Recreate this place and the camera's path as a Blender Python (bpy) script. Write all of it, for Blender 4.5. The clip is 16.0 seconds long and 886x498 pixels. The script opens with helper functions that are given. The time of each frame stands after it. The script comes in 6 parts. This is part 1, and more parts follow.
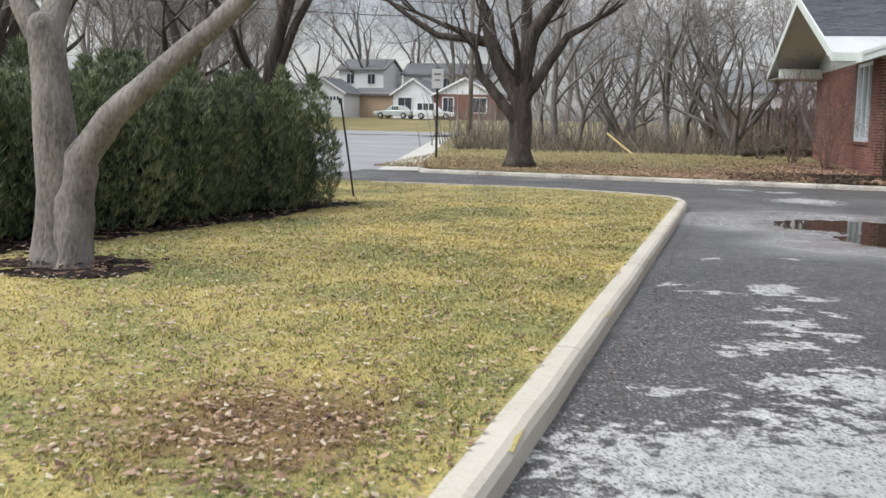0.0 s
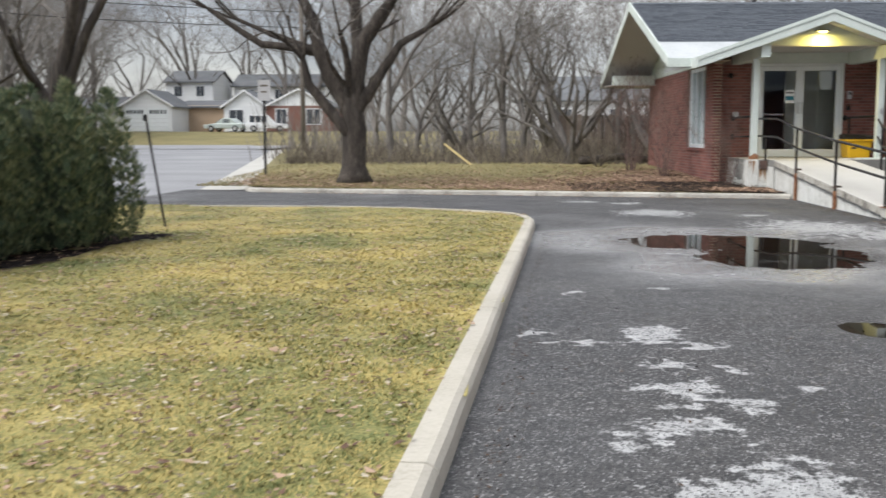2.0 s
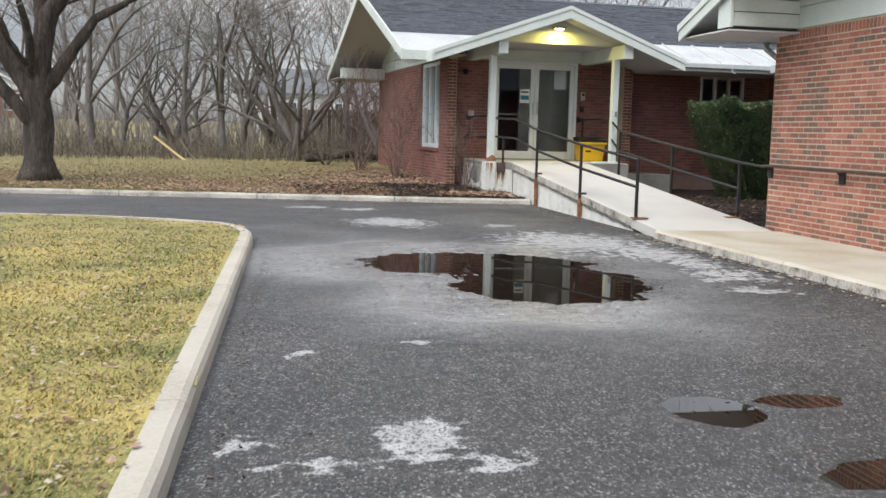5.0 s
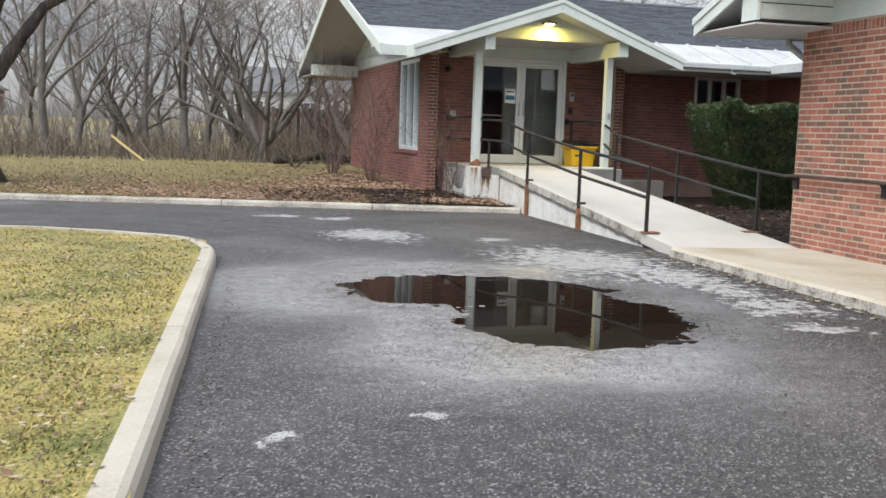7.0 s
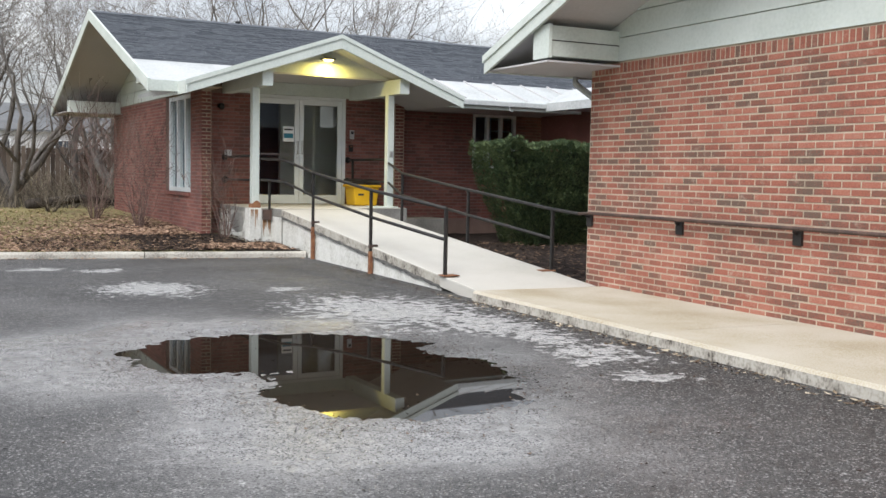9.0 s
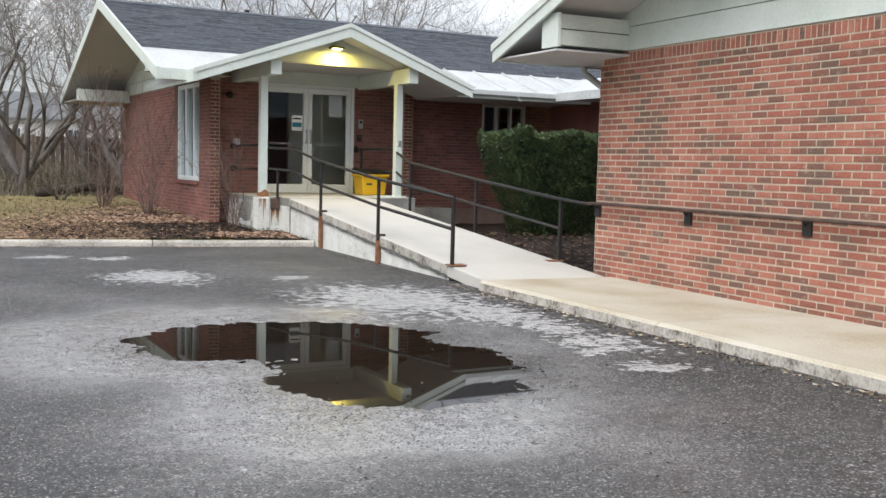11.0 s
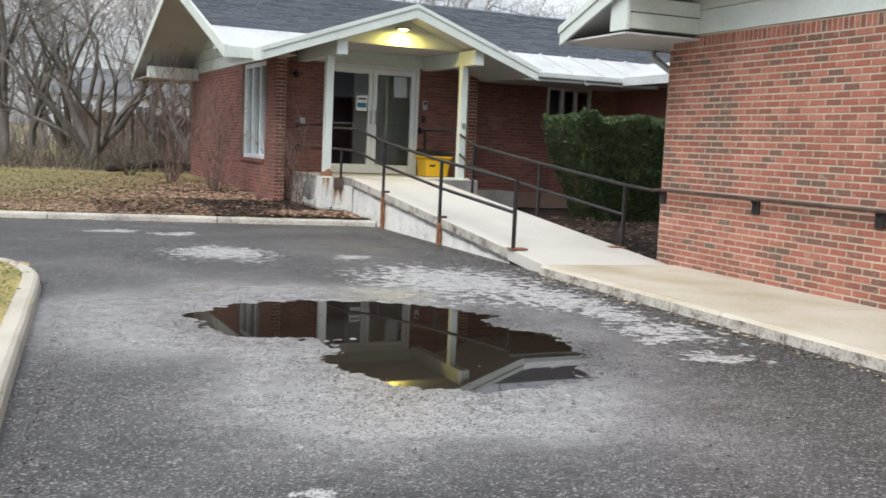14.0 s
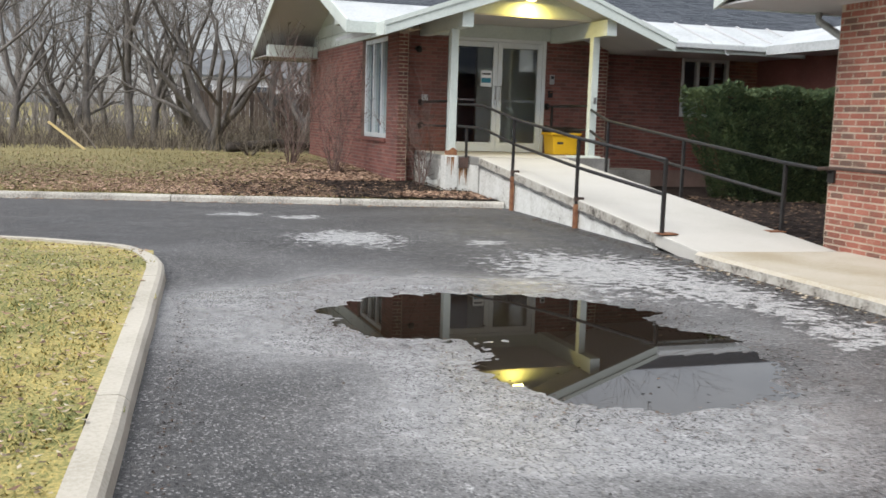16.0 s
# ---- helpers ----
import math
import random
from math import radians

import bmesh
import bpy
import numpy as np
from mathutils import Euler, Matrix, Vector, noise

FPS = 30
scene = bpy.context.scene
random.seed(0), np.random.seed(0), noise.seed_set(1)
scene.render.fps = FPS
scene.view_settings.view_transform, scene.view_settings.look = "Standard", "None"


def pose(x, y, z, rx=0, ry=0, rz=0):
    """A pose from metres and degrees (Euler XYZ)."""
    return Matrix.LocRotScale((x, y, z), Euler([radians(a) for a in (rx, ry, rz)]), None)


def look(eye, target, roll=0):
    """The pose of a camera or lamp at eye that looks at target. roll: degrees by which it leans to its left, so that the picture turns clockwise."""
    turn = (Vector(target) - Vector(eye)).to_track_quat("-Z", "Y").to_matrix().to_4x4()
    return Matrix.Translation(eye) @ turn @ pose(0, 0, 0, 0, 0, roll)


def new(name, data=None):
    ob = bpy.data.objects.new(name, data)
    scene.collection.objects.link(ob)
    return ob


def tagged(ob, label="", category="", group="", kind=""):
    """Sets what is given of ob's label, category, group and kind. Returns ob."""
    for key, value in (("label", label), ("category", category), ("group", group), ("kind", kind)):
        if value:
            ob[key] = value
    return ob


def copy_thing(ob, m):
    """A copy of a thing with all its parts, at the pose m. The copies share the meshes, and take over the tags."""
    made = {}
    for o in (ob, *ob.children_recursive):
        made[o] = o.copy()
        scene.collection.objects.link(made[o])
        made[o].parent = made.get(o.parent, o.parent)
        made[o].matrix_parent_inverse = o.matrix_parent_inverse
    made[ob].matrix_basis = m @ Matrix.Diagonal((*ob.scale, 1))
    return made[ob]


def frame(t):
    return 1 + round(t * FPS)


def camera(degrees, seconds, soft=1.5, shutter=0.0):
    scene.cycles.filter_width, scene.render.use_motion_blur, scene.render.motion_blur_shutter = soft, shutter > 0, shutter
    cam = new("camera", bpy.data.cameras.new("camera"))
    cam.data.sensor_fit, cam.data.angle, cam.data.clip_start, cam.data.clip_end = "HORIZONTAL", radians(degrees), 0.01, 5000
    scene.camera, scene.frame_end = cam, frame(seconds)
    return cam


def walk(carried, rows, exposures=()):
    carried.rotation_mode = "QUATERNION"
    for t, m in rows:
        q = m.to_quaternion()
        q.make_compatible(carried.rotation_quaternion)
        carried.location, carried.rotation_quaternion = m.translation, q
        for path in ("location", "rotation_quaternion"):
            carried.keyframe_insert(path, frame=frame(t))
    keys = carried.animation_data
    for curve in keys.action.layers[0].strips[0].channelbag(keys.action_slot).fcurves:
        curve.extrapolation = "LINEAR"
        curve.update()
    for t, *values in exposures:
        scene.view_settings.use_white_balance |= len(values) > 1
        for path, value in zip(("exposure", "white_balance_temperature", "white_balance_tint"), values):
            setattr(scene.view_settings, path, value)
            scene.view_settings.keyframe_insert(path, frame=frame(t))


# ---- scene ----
cam = camera(47.4, 16.0, shutter=0.5)
PATH = [
    (0, (1.878, 0.053, 1.174), (1.438, 1.989, 0.926), 1.1),
    (0.5, (1.803, 0.379, 1.193), (1.355, 2.314, 0.955), 0.9),
    (1, (1.807, 0.688, 1.231), (1.447, 2.641, 0.996), 0.5),
    (1.5, (1.764, 1.119, 1.238), (1.492, 3.087, 1.013), 0.3),
    (2, (1.732, 1.465, 1.246), (1.602, 3.448, 1.02), -0.1),
    (2.5, (1.728, 1.829, 1.24), (1.714, 3.817, 1.015), -0.3),
    (3, (1.737, 2.249, 1.235), (1.816, 4.235, 1.006), -0.1),
    (3.5, (1.738, 2.625, 1.254), (1.928, 4.603, 1.023), 0.3),
    (4, (1.798, 2.942, 1.269), (2.058, 4.911, 1.042), 0.7),
    (4.5, (1.815, 3.295, 1.259), (2.181, 5.247, 1.023), 1.0),
    (4.7, (1.835, 3.465, 1.273), (2.228, 5.412, 1.04), 1.2),
    (6.8, (1.915, 5.081, 1.288), (2.354, 7.019, 1.056), 1.8),
    (7, (1.907, 5.219, 1.297), (2.38, 7.148, 1.068), 1.9),
    (7.2, (1.929, 5.294, 1.287), (2.414, 7.221, 1.064), 2.3),
    (7.5, (1.919, 5.558, 1.308), (2.459, 7.474, 1.113), 1.9),
    (8, (1.905, 5.81, 1.319), (2.671, 7.649, 1.147), 1.5),
    (8.5, (1.884, 5.976, 1.34), (2.808, 7.742, 1.184), 0.9),
    (9, (1.876, 5.996, 1.356), (2.775, 7.777, 1.208), 1.1),
    (11.5, (1.924, 6.018, 1.332), (2.806, 7.806, 1.164), 1.4),
    (12, (1.933, 6.017, 1.333), (2.831, 7.797, 1.172), 1.4),
    (12.5, (1.949, 6.023, 1.346), (2.841, 7.805, 1.185), 1.4),
    (13, (1.951, 6.046, 1.33), (2.821, 7.839, 1.16), 1.7),
    (13.5, (1.929, 6.045, 1.331), (2.763, 7.854, 1.148), 2.1),
    (14, (1.933, 6.049, 1.33), (2.704, 7.883, 1.126), 2.5),
    (14.5, (1.944, 6.096, 1.318), (2.645, 7.956, 1.091), 2.6),
    (15, (1.97, 6.28, 1.313), (2.601, 8.162, 1.065), 2.3),
    (15.5, (1.927, 6.479, 1.341), (2.52, 8.374, 1.101), 2.0),
    (16, (1.937, 6.896, 1.318), (2.502, 8.798, 1.061), 1.8),
]
walk(cam, [(t, look(eye, target, roll)) for t, eye, target, roll in PATH], [(0.0, 0.7), (4.5, 0.71), (7.0, 0.76), (16.0, 0.75)])

# ---- light and exposure ----
world = bpy.data.worlds.new("overcast")
scene.world = world
world.use_nodes = True
wn, wl = world.node_tree.nodes, world.node_tree.links
wn.clear()
w_out, w_bg, w_sky = wn.new("ShaderNodeOutputWorld"), wn.new("ShaderNodeBackground"), wn.new("ShaderNodeTexSky")
w_sky.sky_type, w_sky.sun_disc = "NISHITA", False
w_sky.sun_elevation, w_sky.sun_rotation = radians(48), radians(235)
w_sky.dust_density, w_sky.air_density, w_sky.ozone_density = 1.2, 1.0, 1.0
w_grey = wn.new("ShaderNodeHueSaturation")
w_grey.inputs["Saturation"].default_value = 0.22
w_co, w_map, w_cl, w_rmp, w_mix = (wn.new("ShaderNodeTexCoord"), wn.new("ShaderNodeMapping"), wn.new("ShaderNodeTexNoise"),
                                   wn.new("ShaderNodeValToRGB"), wn.new("ShaderNodeMixRGB"))
w_map.inputs["Scale"].default_value = (2.0, 2.0, 7.0)
w_cl.inputs["Scale"].default_value, w_cl.inputs["Detail"].default_value = 1.6, 6
w_rmp.color_ramp.elements[0].position, w_rmp.color_ramp.elements[0].color = 0.38, (0.5, 0.53, 0.58, 1)
w_rmp.color_ramp.elements[1].position, w_rmp.color_ramp.elements[1].color = 0.64, (0.98, 0.97, 0.96, 1)
# an overcast dome is brighter overhead than at the horizon
w_sep, w_up, w_dome = wn.new("ShaderNodeSeparateXYZ"), wn.new("ShaderNodeMapRange"), wn.new("ShaderNodeVectorMath")
w_dome.operation = "SCALE"
w_up.inputs[1].default_value, w_up.inputs[2].default_value, w_up.inputs[3].default_value, w_up.inputs[4].default_value = 0.05, 0.75, 0.66, 2.2
w_mix.blend_type, w_mix.inputs[0].default_value = "MULTIPLY", 1.0
for a, b in ((w_co.outputs["Generated"], w_map.inputs[0]), (w_map.outputs[0], w_cl.inputs["Vector"]), (w_cl.outputs["Fac"], w_rmp.inputs[0]),
             (w_sky.outputs[0], w_grey.inputs["Color"]), (w_grey.outputs[0], w_mix.inputs[1]), (w_rmp.outputs[0], w_mix.inputs[2]),
             (w_co.outputs["Generated"], w_sep.inputs[0]), (w_sep.outputs["Z"], w_up.inputs[0]), (w_mix.outputs[0], w_dome.inputs[0]), (w_up.outputs[0], w_dome.inputs["Scale"]),
             (w_dome.outputs[0], w_bg.inputs["Color"]), (w_bg.outputs[0], w_out.inputs["Surface"])):
    wl.new(a, b)
w_bg.inputs["Strength"].default_value = 0.15
sun_data = bpy.data.lights.new("sun", "SUN")
sun_data.energy, sun_data.angle, sun_data.color = 1.5, radians(40), (1.0, 0.97, 0.92)
sun = new("sun", sun_data)
sun.matrix_world = look((0, 0, 30), (20, 14, 0))


# ---- mesh helpers ----
class Geo:
    """Vertices and faces collected for one mesh."""

    def __init__(self):
        self.v, self.f, self.smooth = [], [], False

    def face(self, pts):
        n = len(self.v)
        self.v += [tuple(p) for p in pts]
        self.f.append(tuple(range(n, n + len(pts))))
        return self

    def box(self, x0, x1, y0, y1, z0, z1):
        n = len(self.v)
        self.v += [(x, y, z) for z in (z0, z1) for x, y in ((x0, y0), (x1, y0), (x1, y1), (x0, y1))]
        self.f += [tuple(n + i for i in q) for q in ((3, 2, 1, 0), (4, 5, 6, 7), (0, 1, 5, 4), (1, 2, 6, 5), (2, 3, 7, 6), (3, 0, 4, 7))]
        return self

    def prism(self, ring, move):
        """A closed ring of points swept by a vector."""
        n, k = len(self.v), len(ring)
        self.v += [tuple(p) for p in ring] + [tuple(Vector(p) + Vector(move)) for p in ring]
        self.f += [tuple(range(n + k - 1, n - 1, -1)), tuple(range(n + k, n + 2 * k))]
        self.f += [(n + i, n + (i + 1) % k, n + k + (i + 1) % k, n + k + i) for i in range(k)]
        return self

    def tube(self, pts, radii, sides=8, cap=True):
        pts = [Vector(p) for p in pts]
        if not isinstance(radii, (list, tuple)):
            radii = [radii] * len(pts)
        n0 = len(self.v)
        side = None
        for i, p in enumerate(pts):
            d = (pts[min(i + 1, len(pts) - 1)] - pts[max(i - 1, 0)]).normalized()
            if side is None:
                side = d.orthogonal().normalized()
            else:
                side = side - d * side.dot(d)
                side = side.normalized() if side.length > 1e-5 else d.orthogonal().normalized()
            up = d.cross(side)
            for k in range(sides):
                a = 2 * math.pi * k / sides
                self.v.append(tuple(p + (side * math.cos(a) + up * math.sin(a)) * radii[i]))
        for i in range(len(pts) - 1):
            for k in range(sides):
                a, b = n0 + i * sides + k, n0 + i * sides + (k + 1) % sides
                self.f.append((a, b, b + sides, a + sides))
        if cap:
            self.f.append(tuple(n0 + k for k in reversed(range(sides))))
            self.f.append(tuple(n0 + (len(pts) - 1) * sides + k for k in range(sides)))
        return self

    def grid(self, xs, ys, height):
        n0, k = len(self.v), len(ys)
        self.v += [(x, y, height(x, y)) for x in xs for y in ys]
        self.f += [(n0 + i * k + j, n0 + (i + 1) * k + j, n0 + (i + 1) * k + j + 1, n0 + i * k + j + 1)
                   for i in range(len(xs) - 1) for j in range(k - 1)]
        return self

    def mesh(self, name, material, smooth=False):
        me = bpy.data.meshes.new(name)
        me.from_pydata(self.v, [], self.f)
        if material:
            me.materials.append(material)
        if smooth:
            me.polygons.foreach_set("use_smooth", [True] * len(me.polygons))
        me.update()
        return me


def part(name, geo, material, parent=None, label="", bevel=0.0, smooth=False):
    """One mesh object, in world metres, under a thing, a part or a piece of the setting."""
    ob = new(name, geo.mesh(name, material, smooth))
    if parent is not None:
        ob.parent = parent
        if parent.type == "EMPTY":
            ob.matrix_parent_inverse = Matrix.Translation(-parent.location)
    if bevel:
        m = ob.modifiers.new("bevel", "BEVEL")
        m.width, m.segments, m.limit_method = bevel, 2, "ANGLE"
    if label:
        tagged(ob, label)
    return ob


def thing(name, at, label, category, group="", kind=""):
    ob = new(name)
    ob.empty_display_size = 0.2
    ob.location = at
    return tagged(ob, label, category, group, kind)


def setting(name, geo, material, label, category, bevel=0.0, smooth=False):
    return tagged(part(name, geo, material, None, "", bevel, smooth), label, category, "", "structure")


def steps(a, b, size):
    n = max(1, round((b - a) / size))
    return [a + (b - a) * i / n for i in range(n + 1)]


def wob(x, y, s, seed=0.0):
    return noise.noise((x * s, y * s, seed))


# ---- materials ----
def surface(name, colours, scale=4.0, fine=40.0, rough=0.8, bump=0.2, metal=0.0, random_island=0.0, random_object=0.0, spec=0.5, stretch=(1, 1, 1), dist=0.01, span=0.2):
    """Two noises, broad and fine, move between two or three colours and give the relief."""
    m = bpy.data.materials.new(name)
    m.use_nodes = True
    n, l = m.node_tree.nodes, m.node_tree.links
    bsdf = n["Principled BSDF"]
    geo, mp = n.new("ShaderNodeNewGeometry"), n.new("ShaderNodeMapping")
    mp.inputs["Scale"].default_value = stretch
    l.new(geo.outputs["Position"], mp.inputs["Vector"])
    big, small = n.new("ShaderNodeTexNoise"), n.new("ShaderNodeTexNoise")
    big.inputs["Scale"].default_value, big.inputs["Detail"].default_value = scale, 4
    small.inputs["Scale"].default_value, small.inputs["Detail"].default_value = fine, 3
    for t in (big, small):
        l.new(mp.outputs[0], t.inputs["Vector"])
    add = n.new("ShaderNodeMath")
    add.operation = "MULTIPLY_ADD"
    add.inputs[1].default_value = 0.45
    l.new(small.outputs["Fac"], add.inputs[0])
    sc = n.new("ShaderNodeMath")
    sc.operation = "MULTIPLY"
    sc.inputs[1].default_value = 0.55
    l.new(big.outputs["Fac"], sc.inputs[0])
    l.new(sc.outputs[0], add.inputs[2])
    value = add.outputs[0]
    for amount, src in ((random_island, geo.outputs["Random Per Island"]), (random_object, None)):
        if amount:
            if src is None:
                src = n.new("ShaderNodeObjectInfo").outputs["Random"]
            a2 = n.new("ShaderNodeMath")
            a2.operation = "SUBTRACT"
            a2.inputs[1].default_value = 0.5
            l.new(src, a2.inputs[0])
            a3 = n.new("ShaderNodeMath")
            a3.operation = "MULTIPLY_ADD"
            a3.inputs[1].default_value = amount
            l.new(a2.outputs[0], a3.inputs[0])
            l.new(value, a3.inputs[2])
            value = a3.outputs[0]
    ramp = n.new("ShaderNodeValToRGB")
    k = len(colours)
    for i in range(k - 2):
        ramp.color_ramp.elements.new(0.5)
    for i, c in enumerate(colours):
        ramp.color_ramp.elements[i].position = 0.5 - span + 2 * span * i / max(1, k - 1)
        ramp.color_ramp.elements[i].color = (*c, 1)
    l.new(value, ramp.inputs[0])
    l.new(ramp.outputs[0], bsdf.inputs["Base Color"])
    bsdf.inputs["Roughness"].default_value = rough
    bsdf.inputs["Metallic"].default_value = metal
    bsdf.inputs["Specular IOR Level"].default_value = spec
    if bump:
        b = n.new("ShaderNodeBump")
        b.inputs["Strength"].default_value, b.inputs["Distance"].default_value = bump, dist
        l.new(add.outputs[0], b.inputs["Height"])
        l.new(b.outputs[0], bsdf.inputs["Normal"])
    return m


def glass(name, tint, rough=0.02, ior=1.45):
    m = bpy.data.materials.new(name)
    m.use_nodes = True
    b = m.node_tree.nodes["Principled BSDF"]
    b.inputs["Base Color"].default_value = (*tint, 1)
    b.inputs["Roughness"].default_value = rough
    b.inputs["Transmission Weight"].default_value = 1.0
    b.inputs["IOR"].default_value = ior
    return m


def glow(name, colour, strength):
    m = bpy.data.materials.new(name)
    m.use_nodes = True
    b = m.node_tree.nodes["Principled BSDF"]
    b.inputs["Base Color"].default_value = (*colour, 1)
    b.inputs["Emission Color"].default_value = (*colour, 1)
    b.inputs["Emission Strength"].default_value = strength
    return m


def asphalt_material():
    """Dark asphalt with stone grain, pale salt-bleached areas and, where damp, a sky sheen mixed into the colour, from
    the sheet's own masks.
    """
    m = bpy.data.materials.new("asphalt")
    m.use_nodes = True
    n, l = m.node_tree.nodes, m.node_tree.links
    bsdf = n["Principled BSDF"]
    geo = n.new("ShaderNodeNewGeometry")

    def noise_node(scale, detail=4, rough=0.5):
        t = n.new("ShaderNodeTexNoise")
        t.inputs["Scale"].default_value, t.inputs["Detail"].default_value, t.inputs["Roughness"].default_value = scale, detail, rough
        l.new(geo.outputs["Position"], t.inputs["Vector"])
        return t.outputs["Fac"]

    def calc(op, a, b, c=None):
        t = n.new("ShaderNodeMath")
        t.operation = op
        for i, v in enumerate((a, b, c)):
            if v is None:
                continue
            if isinstance(v, (int, float)):
                t.inputs[i].default_value = v
            else:
                l.new(v, t.inputs[i])
        return t.outputs[0]

    def ramp(v, p0, c0, p1, c1):
        t = n.new("ShaderNodeValToRGB")
        e = t.color_ramp.elements
        e[0].position, e[0].color, e[1].position, e[1].color = p0, (*c0, 1), p1, (*c1, 1)
        l.new(v, t.inputs[0])
        return t.outputs[0]

    def mix(f, a, b):
        t = n.new("ShaderNodeMixRGB")
        l.new(f, t.inputs[0]), l.new(a, t.inputs[1]), l.new(b, t.inputs[2])
        return t.outputs[0]

    vor = n.new("ShaderNodeTexVoronoi")
    vor.inputs["Scale"].default_value = 105
    l.new(geo.outputs["Position"], vor.inputs["Vector"])
    cell = n.new("ShaderNodeSeparateColor")
    l.new(vor.outputs["Color"], cell.inputs[0])
    grit, broad, mid = noise_node(160, 2), noise_node(0.9, 5, 0.6), noise_node(9, 5, 0.65)
    grain = calc("MULTIPLY_ADD", grit, 0.6, calc("MULTIPLY", vor.outputs["Distance"], 0.6))
    worn = calc("MULTIPLY_ADD", broad, 0.4, calc("MULTIPLY_ADD", mid, 0.25, calc("MULTIPLY", cell.outputs[0], 0.35)))
    base = ramp(worn, 0.36, (0.008, 0.008, 0.008), 0.68, (0.078, 0.074, 0.071))
    stone = calc("MULTIPLY", calc("GREATER_THAN", cell.outputs[1], 0.88), 0.7)
    pit = calc("MULTIPLY", calc("GREATER_THAN", cell.outputs[2], 0.82), 0.75)
    base = mix(stone, base, ramp(mid, 0.3, (0.17, 0.168, 0.165), 0.7, (0.42, 0.41, 0.4)))
    pale = ramp(mid, 0.3, (0.27, 0.27, 0.265), 0.7, (0.5, 0.5, 0.49))
    salt, sheen = n.new("ShaderNodeAttribute"), n.new("ShaderNodeAttribute")
    salt.attribute_name, sheen.attribute_name = "salt", "sheen"
    s = calc("ADD", salt.outputs["Fac"], calc("MULTIPLY", calc("SUBTRACT", mid, 0.5), 2.4))
    sm = n.new("ShaderNodeMapRange")
    sm.inputs[1].default_value, sm.inputs[2].default_value = 0.42, 0.6
    l.new(s, sm.inputs[0])
    salt_mask = calc("MULTIPLY", sm.outputs[0], calc("MULTIPLY_ADD", grain, 0.9, 0.35))
    sheen_mask = calc("MULTIPLY", sheen.outputs["Fac"], calc("MULTIPLY_ADD", mid, 0.9, 0.15))
    # paints the sky's sheen on damp asphalt as a paler colour
    col = mix(calc("MINIMUM", sheen_mask, 1.0), base, ramp(grain, 0.2, (0.19, 0.187, 0.185), 0.8, (0.5, 0.495, 0.49)))
    col = mix(calc("MINIMUM", salt_mask, 1.0), col, pale)
    col = mix(pit, col, ramp(mid, 0.2, (0.012, 0.012, 0.012), 0.8, (0.03, 0.03, 0.03)))
    l.new(col, bsdf.inputs["Base Color"])
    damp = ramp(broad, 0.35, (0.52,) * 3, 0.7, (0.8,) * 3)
    wet = calc("SUBTRACT", damp, calc("MULTIPLY", sheen.outputs["Fac"], 0.42))
    l.new(wet, bsdf.inputs["Roughness"])
    b = n.new("ShaderNodeBump")
    b.inputs["Distance"].default_value = 0.007
    l.new(calc("SUBTRACT", 0.9, calc("MULTIPLY", sheen.outputs["Fac"], 0.6)), b.inputs["Strength"])
    l.new(grain, b.inputs["Height"])
    l.new(b.outputs[0], bsdf.inputs["Normal"])
    return m


ASPHALT = asphalt_material()
STREET = surface("street_asphalt", ((0.16, 0.16, 0.165), (0.24, 0.24, 0.245), (0.32, 0.32, 0.32)), 0.25, 30, 0.75, 0.2)
CONCRETE = surface("kerb_concrete", ((0.34, 0.31, 0.25), (0.445, 0.412, 0.345), (0.5, 0.468, 0.4)), 1.6, 60, 0.85, 0.3, span=0.18)
WALKWAY = surface("walk_concrete", ((0.32, 0.27, 0.18), (0.42, 0.38, 0.3), (0.48, 0.45, 0.385)), 1.1, 80, 0.85, 0.25, span=0.13)
DECK = surface("deck_concrete", ((0.36, 0.345, 0.305), (0.455, 0.44, 0.4), (0.5, 0.485, 0.445)), 1.0, 80, 0.85, 0.2)
STAINED = surface("damp_concrete", ((0.04, 0.04, 0.04), (0.085, 0.083, 0.08), (0.2, 0.195, 0.18)), 2.5, 40, 0.9, 0.4)
OLD_CONCRETE = surface("old_concrete", ((0.1, 0.097, 0.09), (0.2, 0.195, 0.18), (0.3, 0.29, 0.27)), 2.5, 40, 0.9, 0.4)
GREY_CONCRETE = surface("grey_concrete", ((0.17, 0.16, 0.145), (0.33, 0.32, 0.29), (0.47, 0.46, 0.43)), 4, 40, 0.9, 0.4)
WHITEWASH = surface("painted_concrete", ((0.17, 0.16, 0.14), (0.5, 0.495, 0.46), (0.61, 0.61, 0.58), (0.65, 0.65, 0.62)), 3.5, 30, 0.75, 0.4, span=0.22)
RUST = surface("rust", ((0.08, 0.035, 0.022), (0.2, 0.085, 0.042), (0.32, 0.17, 0.085)), 12, 90, 0.9, 0.4)
BRICK_TONES = ((0.125, 0.08, 0.06), (0.2, 0.082, 0.058), (0.27, 0.092, 0.062), (0.315, 0.112, 0.076), (0.36, 0.15, 0.105))
MAIN_TONES = ((0.115, 0.06, 0.052), (0.165, 0.063, 0.053), (0.195, 0.073, 0.06), (0.225, 0.088, 0.072), (0.27, 0.12, 0.1))


